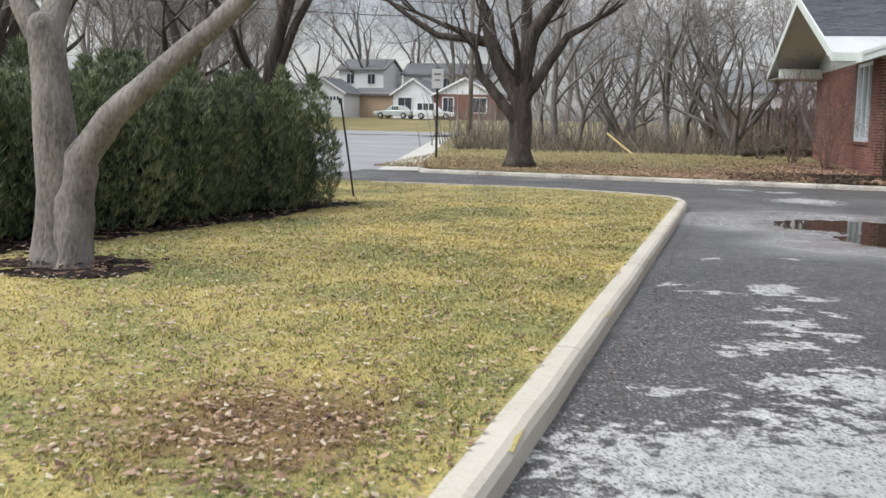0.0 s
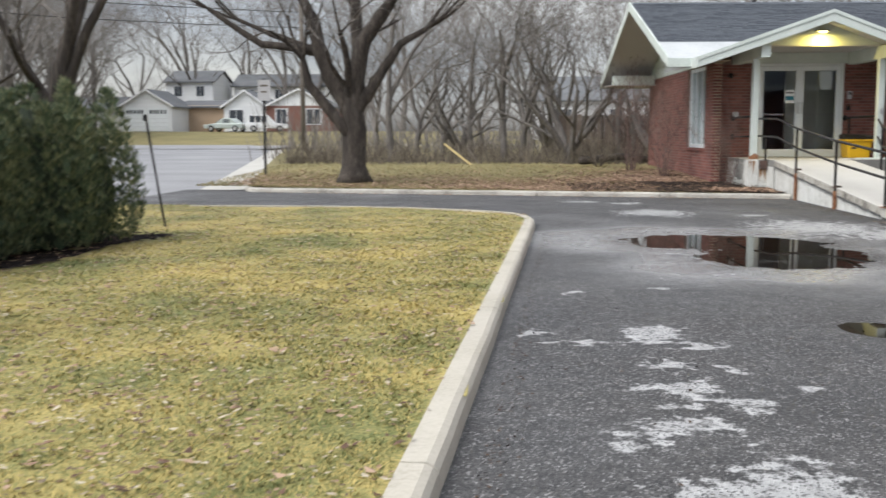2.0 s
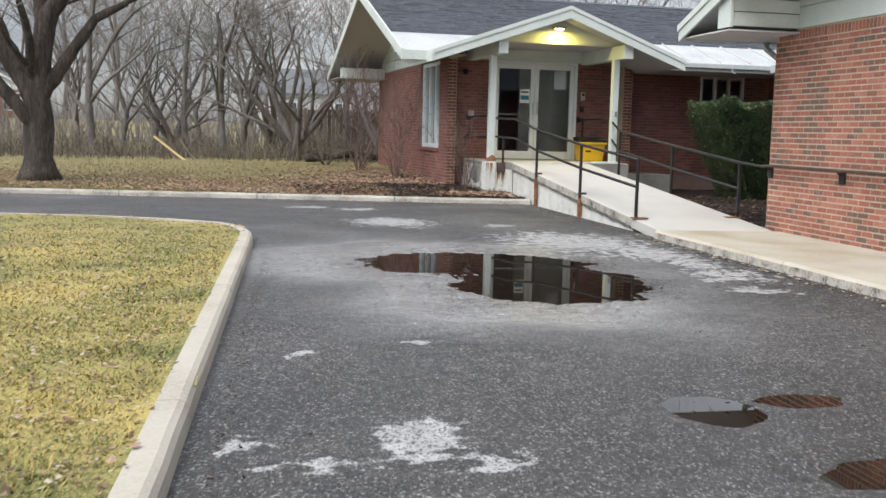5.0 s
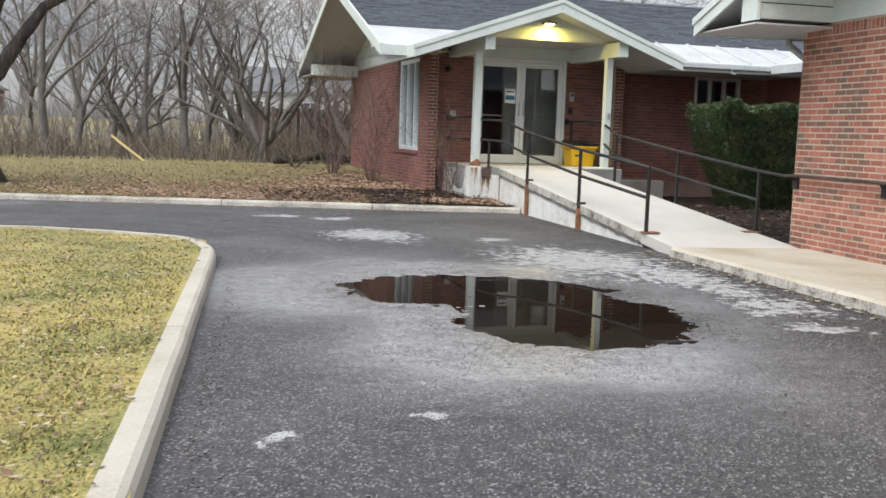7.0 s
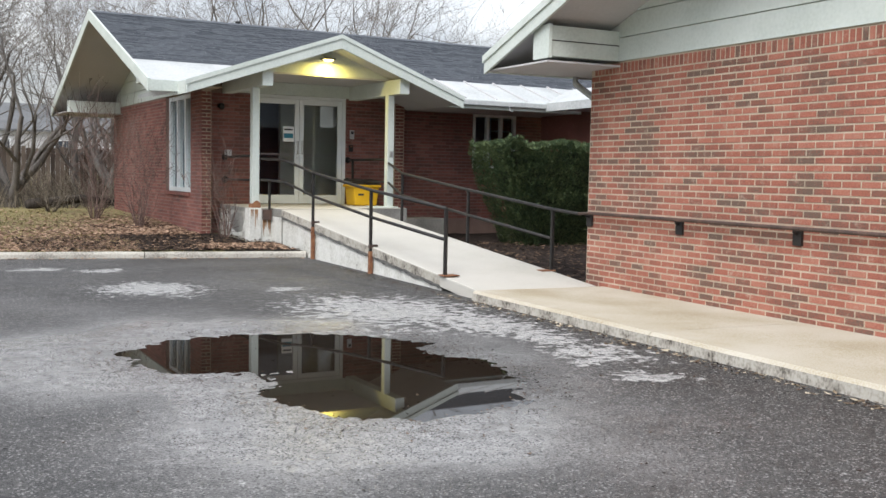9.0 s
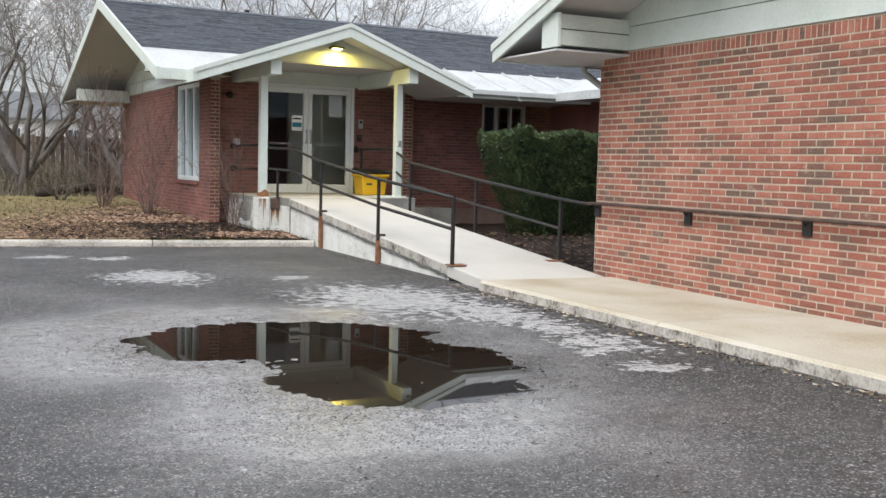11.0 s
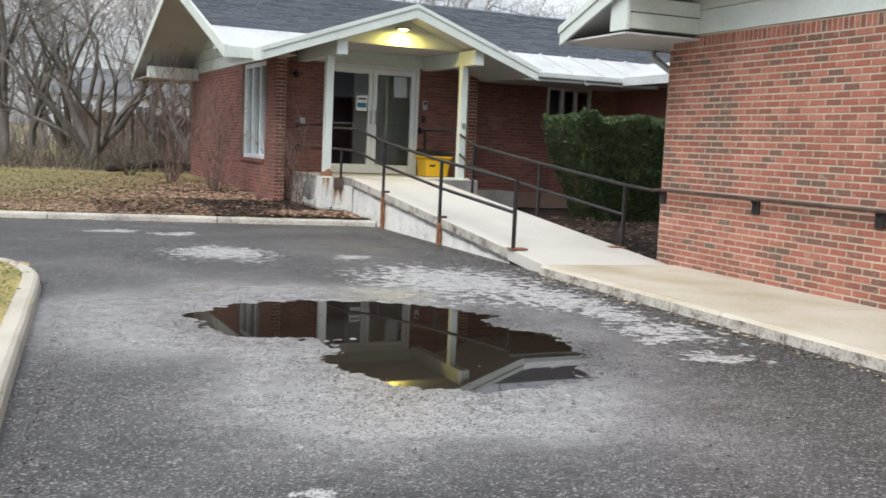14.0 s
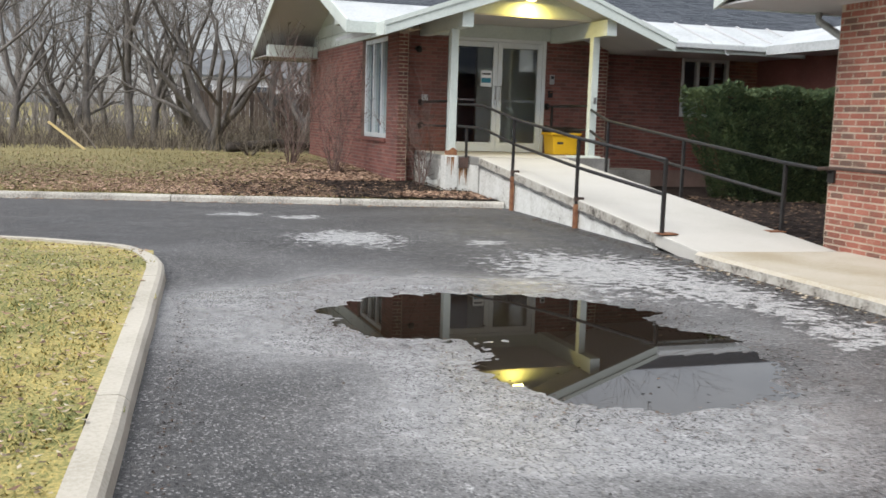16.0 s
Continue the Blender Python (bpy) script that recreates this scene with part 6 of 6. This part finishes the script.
def lawn_material(name, blade):
    """Straw and green in drifts, with a brown bare patch."""
    m = surface(name, ((0.115, 0.138, 0.042), (0.285, 0.25, 0.085), (0.48, 0.375, 0.13)), 0.7, 60, 0.9, 0.0 if blade else 0.5, random_island=0.3 if blade else 0.0, dist=0.02, span=0.115)
    n, l = m.node_tree.nodes, m.node_tree.links
    bsdf = n["Principled BSDF"]
    src = bsdf.inputs["Base Color"].links[0].from_socket
    geo = n.new("ShaderNodeNewGeometry")
    far = n.new("ShaderNodeVectorMath")
    far.operation = "DISTANCE"
    far.inputs[1].default_value = (0.45, 3.35, 0.1)
    wave = n.new("ShaderNodeTexNoise")
    wave.inputs["Scale"].default_value = 5
    l.new(geo.outputs["Position"], wave.inputs["Vector"])
    l.new(geo.outputs["Position"], far.inputs[0])
    ad = n.new("ShaderNodeMath")
    ad.operation = "MULTIPLY_ADD"
    ad.inputs[1].default_value = 0.9
    l.new(wave.outputs["Fac"], ad.inputs[0])
    l.new(far.outputs["Value"], ad.inputs[2])
    mr = n.new("ShaderNodeMapRange")
    mr.inputs[1].default_value, mr.inputs[2].default_value, mr.inputs[3].default_value, mr.inputs[4].default_value = 0.7, 1.15, 0.75, 0.0
    l.new(ad.outputs[0], mr.inputs[0])
    mx = n.new("ShaderNodeMixRGB")
    mx.inputs[2].default_value = (0.17, 0.09, 0.04, 1)
    l.new(mr.outputs[0], mx.inputs[0]), l.new(src, mx.inputs[1]), l.new(mx.outputs[0], bsdf.inputs["Base Color"])
    return m


lawn.data.materials[0] = lawn_material("lawn_turf", False)
BLADE = lawn_material("grass_blade", True)
rng = random.Random(14)
g = Geo()
count = 0
while count < 190000:
    x, y = (2.0 - 3.2 * abs(rng.gauss(0, 0.75)), -1.5 + 19.4 * rng.betavariate(1.9, 3.0)) if rng.random() < 0.75 else (rng.uniform(-7, 2.0), rng.uniform(-8, 18.1))
    if not inside_island(x, y, 0.2) or hedge_bed(x, y):
        continue
    count += 1
    h, a = rng.uniform(0.01, 0.028) * (1 + 0.7 * wob(x, y, 3.0, 12.0)), rng.uniform(0, 6.28)
    w = rng.uniform(0.0015, 0.0035) * (1 + 0.12 * y)
    dx, dy = math.cos(a), math.sin(a)
    lean = rng.uniform(0.6, 2.4) * h
    z = lawn_z(x, y) - 0.004
    n = len(g.v)
    g.v += [(x - dy * w, y + dx * w, z), (x + dy * w, y - dx * w, z), (x + dx * lean, y + dy * lean, z + h)]
    g.f.append((n, n + 1, n + 2))
tagged(part("grass", g, BLADE), "short straw-coloured and green winter grass", "grass", "", "stuff")
g = Geo()
for k in range(30000):
    x = rng.uniform(-5.2, 6.4)
    y = far_kerb_y(x) + 0.15 + 11 * rng.random() ** 1.6
    if left_bed(x, y) or (x > 6.2 and y > 24):
        continue
    h, a, w = rng.uniform(0.02, 0.06), rng.uniform(0, 6.28), rng.uniform(0.006, 0.012)
    dx, dy, z = math.cos(a), math.sin(a), far_lawn_z(x, y) - 0.01
    n = len(g.v)
    g.v += [(x - dy * w, y + dx * w, z), (x + dy * w, y - dx * w, z), (x + dx * h * 0.7, y + dy * h * 0.7, z + h)]
    g.f.append((n, n + 1, n + 2))
tagged(part("grass", g, surface("far_blade", ((0.11, 0.105, 0.04), (0.22, 0.18, 0.075), (0.33, 0.26, 0.12)), 0.6, 20, 0.9, 0.0, random_island=0.5)), "dull winter grass behind the far kerb", "grass", "", "stuff")

# ---- small fixtures on the buildings ----
spout = thing("downspout", (8.9, 16.45, 2.6), "white metal downspout elbow under the eave corner", "downspout")
part("outlet", Geo().tube([(9.0, 16.55, 2.6), (9.0, 16.55, 2.5), (9.05, 16.2, 2.3), (9.05, 15.95, 2.15), (9.05, 15.93, 0.2)], 0.04, 8), METAL_ROOF, spout, smooth=True)
stain = surface("rust_stain", ((0.2, 0.09, 0.04), (0.34, 0.2, 0.1)), 14, 60, 0.9, 0.1)
rng = random.Random(19)
for x0, x1, y, top in ((6.7, 6.88, 22.896, RZ1 - 0.02), (6.93, 7.07, 22.918, RZ1 - 0.2)):
    for k in range(6):
        x, w, drop = rng.uniform(x0, x1), rng.uniform(0.006, 0.02), rng.uniform(0.06, 0.36)
        part("rust_streak", Geo().prism([(x - w, y, top), (x - 0.6 * w, y, top - 0.6 * drop), (x, y, top - drop), (x + 0.5 * w, y, top - 0.5 * drop), (x + w, y, top)], (0, 0.003, 0)), stain, landing, "rust streak")


def crack(pts, width, label):
    """A thin dark crack in the asphalt."""
    g = Geo()
    rng = random.Random(len(pts))
    line = []
    for a, b in zip(pts, pts[1:]):
        for k in range(12):
            f = k / 12
            line.append((a[0] + (b[0] - a[0]) * f + rng.uniform(-0.02, 0.02), a[1] + (b[1] - a[1]) * f + rng.uniform(-0.02, 0.02)))
    for a, b in zip(line, line[1:]):
        g.face([(a[0] - width, a[1], 0.003), (a[0] + width, a[1] + width, 0.003), (b[0] + width, b[1] + width, 0.003), (b[0] - width, b[1], 0.003)])
    setting("crack", g, DARK_INK, label, "crack")


crack(((5.0, 14.5), (5.7, 14.9), (6.5, 15.6)), 0.008, "thin crack across the pale asphalt")
crack(((2.45, 7.6), (2.7, 7.62), (3.1, 7.45)), 0.005, "thin crack through the salt patch")

# ---- posts, sign, pole, wires ----
stake = thing("garden_stake", (-2.63, 14.02, 0.1), "thin black leaning steel stake beside the hedge", "stake")
part("stake_rod", Geo().tube([(-2.63, 14.02, 0.02), (-2.85, 14.02, 1.5)], 0.016, 6), BLACK_IRON, stake)
part("stake_tip", Geo().box(-2.872, -2.832, 14.0, 14.04, 1.42, 1.5), BLACK_IRON, stake)
sign = thing("sign_post", (-4.48, 26.97, 0.15), "small faded sign on a thin dark post", "sign")
part("post", Geo().box(-4.51, -4.45, 26.95, 26.99, 0.0, 2.65), BLACK_IRON, sign)
part("plate", Geo().box(-4.63, -4.31, 26.93, 26.947, 2.1, 2.62), SOFFIT, sign, "faded grey sign plate")
part("writing", Geo().box(-4.57, -4.37, 26.926, 26.93, 2.45, 2.5), WOOD, sign)
part("writing", Geo().box(-4.55, -4.39, 26.926, 26.93, 2.3, 2.34), WOOD, sign)
pole = thing("utility_pole", (-8.0, 49, 0.1), "tall weathered wooden utility pole", "utility pole")
part("pole_shaft", Geo().tube([(-8, 49, -0.2), (-8, 49, 10.5)], [0.12, 0.09], 10), WOOD, pole, smooth=True)
part("cross_arm", Geo().box(-9.2, -6.8, 48.95, 49.05, 9.6, 9.72), WOOD, pole)
for k in range(5):
    z0, x1, z1 = 6.2 + 0.75 * k, -40 - 3 * k, 8.5 + 0.9 * k
    cable = Geo().tube([(-8 + (x1 + 8) * f / 8, 49 - 3.2 * f + 0.4 * k, z0 + (z1 - z0) * f / 8 - 1.1 * math.sin(math.pi * f / 8)) for f in range(9)], 0.02, 4)
    tagged(part("cable", cable, BLACK_IRON), "thin black overhead cable sagging between poles", "cable", "overhead cables")
plank = thing("leaning_plank", (0.6, 32.4, 0.3), "pale yellow plank leaning in the brush", "plank")
part("board", Geo().tube([(0.6, 32.2, 0.3), (-0.25, 32.5, 0.95)], 0.035, 4), PALE_WOOD, plank)
branch = thing("fallen_branch", (0.9, 32.6, 0.3), "grey fallen branch leaning in the brush", "branch")
part("stick", Geo().tube([(0.85, 32.5, 0.28), (0.4, 32.7, 0.9)], 0.025, 5), WOOD, branch)
log = thing("fallen_log", (5.2, 33.5, 0.4), "grey fallen log lying in the brush", "log")
part("trunk", Geo().tube([(3.9, 32.6, 0.42), (5.2, 33.2, 0.55), (6.6, 33.6, 0.4)], [0.12, 0.11, 0.08], 8), BARK, log, smooth=True)

fence = thing("fence", (8, 40, 0.3), "tall weathered brown board fence behind the brush", "fence")
FENCE = surface("brown_fence_board", ((0.05, 0.036, 0.028), (0.1, 0.075, 0.06), (0.16, 0.125, 0.1)), 3, 30, 0.9, 0.2, stretch=(1, 1, 0.15), random_object=0.4)
slat = Geo().box(0, 0.13, 0, 0.022, 0, 1.65).mesh("board", FENCE)
stick = Geo().box(-0.05, 0.05, 0.03, 0.13, 0, 1.75).mesh("post", FENCE)
rng = random.Random(71)
for k in range(64):
    ob = new("board", slat)
    ob.parent, ob.location = fence, (-4.4 + 0.142 * k, 0.0, rng.uniform(-0.04, 0.03))
for k in range(5):
    ob = new("post", stick)
    ob.parent, ob.location = fence, (-4.35 + 2.25 * k, 0.0, -0.1)
for z in (0.35, 1.35):
    ob = new("cross_rail", Geo().box(-4.4, 4.7, 0.024, 0.07, z, z + 0.09).mesh("cross_rail", FENCE))
    ob.parent = fence

# ---- houses across the street ----
SIDING = surface("white_siding", ((0.62, 0.63, 0.64), (0.74, 0.75, 0.76)), 0.5, 12, 0.7, 0.1, stretch=(0.2, 0.2, 6))
TAN = surface("tan_siding", ((0.33, 0.24, 0.16), (0.42, 0.31, 0.22)), 0.5, 10, 0.8, 0.1)
GREY_ROOF = surface("grey_roof", ((0.09, 0.095, 0.1), (0.16, 0.165, 0.17)), 0.6, 10, 0.9, 0.2)
FAR_GLASS = surface("far_window_glass", ((0.03, 0.035, 0.045), (0.06, 0.07, 0.085)), 0.5, 6, 0.15, 0.0)


def house(x0, x1, y0, y1, z0, eave, peak, wall, label, front_gable=True, windows=(), doors=(), gable=None):
    root = thing("house", ((x0 + x1) / 2, (y0 + y1) / 2, z0), label, "house", "houses across the street")
    part("wall", Geo().box(x0, x1, y0, y1, z0 - 1, eave), wall, root)
    g = Geo()
    if front_gable:
        mx = (x0 + x1) / 2
        part("gable", Geo().prism([(x0, y0, eave), (x1, y0, eave), (mx, y0, peak - 0.1)], (0, y1 - y0, 0)), gable or wall, root)
        for s in (-1, 1):
            ex = mx + s * ((x1 - x0) / 2 + 0.35)
            part("roof", Geo().prism([(mx, y0 - 0.35, peak), (ex, y0 - 0.35, eave - 0.12), (ex, y0 - 0.35, eave - 0.3), (mx, y0 - 0.35, peak - 0.18)], (0, y1 - y0 + 0.7, 0)), GREY_ROOF, root)
            part("bargeboard", Geo().prism([(mx, y0 - 0.38, peak + 0.02), (ex, y0 - 0.38, eave - 0.1), (ex, y0 - 0.38, eave - 0.32), (mx, y0 - 0.38, peak - 0.2)], (0, 0.03, 0)), SIDING, root)
    else:
        my = (y0 + y1) / 2
        part("gable", Geo().prism([(x0, y0, eave), (x0, y1, eave), (x0, my, peak - 0.1)], (x1 - x0, 0, 0)), gable or wall, root)
        for s in (-1, 1):
            ey = my + s * ((y1 - y0) / 2 + 0.4)
            part("roof", Geo().prism([(x0 - 0.3, my, peak), (x0 - 0.3, ey, eave - 0.1), (x0 - 0.3, ey, eave - 0.28), (x0 - 0.3, my, peak - 0.18)], (x1 - x0 + 0.6, 0, 0)), GREY_ROOF, root)
    for cx, cz, w, h in windows:
        f = part("window", Geo().box(cx - w / 2 - 0.1, cx + w / 2 + 0.1, y0 - 0.06, y0 - 0.01, cz - h / 2 - 0.1, cz + h / 2 + 0.1), SIDING, root, "white window frame")
        for s in (-1, 1):
            part("pane", Geo().box(cx + (s - 1) * w / 4 + 0.03, cx + (s + 1) * w / 4 - 0.03, y0 - 0.08, y0 - 0.062, cz - h / 2, cz + h / 2), FAR_GLASS, f)
    for cx, w, h in doors:
        d = part("garage_door", Geo().box(cx - w / 2, cx + w / 2, y0 - 0.07, y0 - 0.01, z0, z0 + h), ALUMINIUM, root, "white panelled garage door")
        for k in range(5):
            part("pane", Geo().box(cx - w / 2 + 0.2 + k * (w - 0.3) / 5, cx - w / 2 + 0.05 + (k + 1) * (w - 0.3) / 5, y0 - 0.09, y0 - 0.072, z0 + h * 0.76, z0 + h * 0.93), FAR_GLASS, d)
        for k in range(1, 4):
            part("panel_line", Geo().box(cx - w / 2 + 0.05, cx + w / 2 - 0.05, y0 - 0.078, y0 - 0.071, z0 + h * 0.18 * k, z0 + h * 0.18 * k + 0.03), SOFFIT, d)
    return root


house(-41.2, -35.6, 112, 119, 1.65, 4.5, 6.3, SIDING, "white garage with two panelled doors", True, (), ((-39.7, 2.3, 2.5), (-37.1, 2.3, 2.5)))
house(-50, -41.6, 113, 120, 1.65, 4.3, 5.6, SOFFIT, "low grey shed beside the garage", False, ((-48, 3.0, 1.2, 1.0),))
house(-30, -25.2, 113, 121, 1.65, 4.4, 6.2, SIDING, "small white gabled house", True, ((-28.6, 3.2, 1.6, 1.5),))
house(-25.1, -17.8, 112.5, 120, 1.65, 4.4, 6.3, FAR_BRICK, "low red brick house with a white gable", True, ((-23.4, 3.2, 1.2, 1.6), (-19.8, 3.2, 1.6, 1.6)), (), SIDING)
house(-41, -35, 126, 135, 2.0, 7.9, 9.4, SIDING, "tall pale house behind the garage", False, ((-39.4, 6.6, 1.0, 1.2), (-36.6, 6.6, 1.0, 1.2)))
house(-36.4, -30.6, 118, 124, 1.65, 4.6, 5.3, TAN, "tan shed between the houses", False)
house(-34, -22, 132, 139, 2.2, 7.6, 9.2, SIDING, "pale two storey house seen over the roofs", False, ((-32, 6.4, 1.2, 1.2), (-28, 6.4, 1.2, 1.2), (-24, 6.4, 1.2, 1.2)))
house(-75, -60, 70, 80, 0.3, 4.6, 7.0, SOFFIT, "grey house behind the trees", False, ((-70, 3.0, 1.2, 1.2), (-65, 3.0, 1.2, 1.2)))
house(4, 18, 100, 110, 0.8, 4.6, 7.0, SOFFIT, "low grey house behind the thicket", False, ((7, 3, 1.4, 1.2), (12, 3, 1.4, 1.2)))
house(24, 40, 105, 115, 0.8, 4.6, 7.4, SIDING, "white house behind the thicket", False, ((28, 3, 1.4, 1.2), (34, 3, 1.4, 1.2)))


# ---- cars ----
TYRE = surface("tyre_rubber", ((0.012, 0.012, 0.012), (0.03, 0.03, 0.03)), 6, 30, 0.9, 0.2)


def car(at, yaw, paint, length, height, boxy, label):
    root = thing("car", (0, 0, 0), label, "car", "parked cars")
    L, W, Hh = length / 2, 0.88, height
    belt = 0.92 if boxy else 0.88
    prof = [(-L, 0.35), (-L, belt - 0.12), (-L + 0.15, belt), (L - 1.3, belt), (L - 0.1, belt - 0.16), (L, 0.6), (L, 0.32)]
    part("body", Geo().prism([(x, -W, z) for x, z in prof], (0, 2 * W, 0)), paint, root, bevel=0.06)
    roofp = [(-L + (0.1 if boxy else 0.7), belt), (-L + (0.3 if boxy else 1.45), Hh), (L - 2.15, Hh), (L - 1.3, belt)]
    part("cabin", Geo().prism([(x, -W + 0.12, z) for x, z in roofp], (0, 2 * W - 0.24, 0)), paint, root, bevel=0.05)
    a, b = roofp[1][0] + 0.1, roofp[2][0] - 0.05
    for y in (-W + 0.105, W - 0.125):
        for k in range(3):
            x0, x1 = a + (b - a) * k / 3 + 0.05, a + (b - a) * (k + 1) / 3 - 0.05
            part("side_window", Geo().box(x0, x1, y, y + 0.02, belt + 0.06, Hh - 0.1), FAR_GLASS, root)
    part("windscreen", Geo().prism([(L - 2.0, -W + 0.2, Hh - 0.08), (L - 1.32, -W + 0.2, belt + 0.05), (L - 1.3, -W + 0.2, belt + 0.08), (L - 1.98, -W + 0.2, Hh - 0.05)], (0, 2 * W - 0.4, 0)), FAR_GLASS, root)
    for x in (-L + 0.85, L - 0.9):
        for y in (-W, W):
            w = part("wheel", Geo().tube([(x, y - 0.1, 0.33), (x, y + 0.1, 0.33)], 0.33, 18), TYRE, root)
            part("rim", Geo().tube([(x, y - 0.11, 0.33), (x, y + 0.11, 0.33)], 0.2, 14), STEEL, w)
    for y in (-W + 0.2, W - 0.2):
        part("headlight", Geo().box(L - 0.08, L + 0.01, y - 0.15, y + 0.15, 0.62, 0.76), PAPER, root)
        part("tail_light", Geo().box(-L - 0.01, -L + 0.06, y - 0.12, y + 0.12, 0.62, 0.8), RUST, root)
    root.matrix_basis = pose(*at, 0, 0, yaw)


SILVER = surface("silver_green_paint", ((0.4, 0.45, 0.43), (0.48, 0.53, 0.51)), 2, 20, 0.3, 0.0, metal=0.3)
WHITE_CAR = surface("white_car_paint", ((0.68, 0.69, 0.7), (0.75, 0.76, 0.77)), 2, 20, 0.3, 0.0)
car((-28.7, 109.4, 1.57), 168, SILVER, 4.6, 1.42, False, "pale silver-green sedan parked before the white house")
car((-24.3, 109.4, 1.57), 12, WHITE_CAR, 4.5, 1.78, True, "white boxy estate car parked before the brick house")


# ---- brick pieces ----
wing_rows = courses(WY0, WY1, 0.085, ROWLOCK)
near = sorted((r for r in wing_rows if 9.8 < r[0] < 13.2), key=lambda r: (abs(r[0] - 12.0), r[1]))[:300]
near_set = {(r[0], r[1]) for r in near}
brick_face(wing_rows, wing, "y", WX, lambda u, z: (u, z) in near_set)
rowlocks = [(WY0 + k * BH, ROWLOCK, BH - JOINT) for k in range(int((WY1 - WY0) / BH))]
g = Geo()
for u, z, w in rowlocks:
    b = brick_mesh(w, 0.123 - JOINT)
    n = len(g.v)
    jit = random.uniform(-0.0015, 0.0015)
    g.v += [(v[0] + WX + 0.012 + jit, v[1] + u, v[2] + z) for v in b.v]
    g.f += [tuple(n + i for i in f) for f in b.f]
tagged(part("rowlock_course", g, BRICK, wing), "", "", "", "stuff")
brick_face(courses(MY, MYB, 0.1, MTOP, ((WIN_Y0, WIN_Y1, WIN_Z0 - 0.07, 4),)), wall_gable, "y", MX, clay=MAIN_BRICK)
brick_face(courses(PIER_L, PIER_R, 0.1, 2.8, ((D0, D1, 0, 4),)) + courses(PIER_R + 0.2, 14.6, 0.42, 2.7, ((12.27, 13.37, 1.45, 2.66),)), wall_front, "x", FY, clay=MAIN_BRICK)
brick_face(courses(MX, PIER_L, 0.1, MTOP), pier_l, "x", MY, clay=MAIN_BRICK)
brick_face(courses(PIER_R, PIER_R + 0.2, 0.1, MTOP), pier_r, "x", MY, clay=MAIN_BRICK)
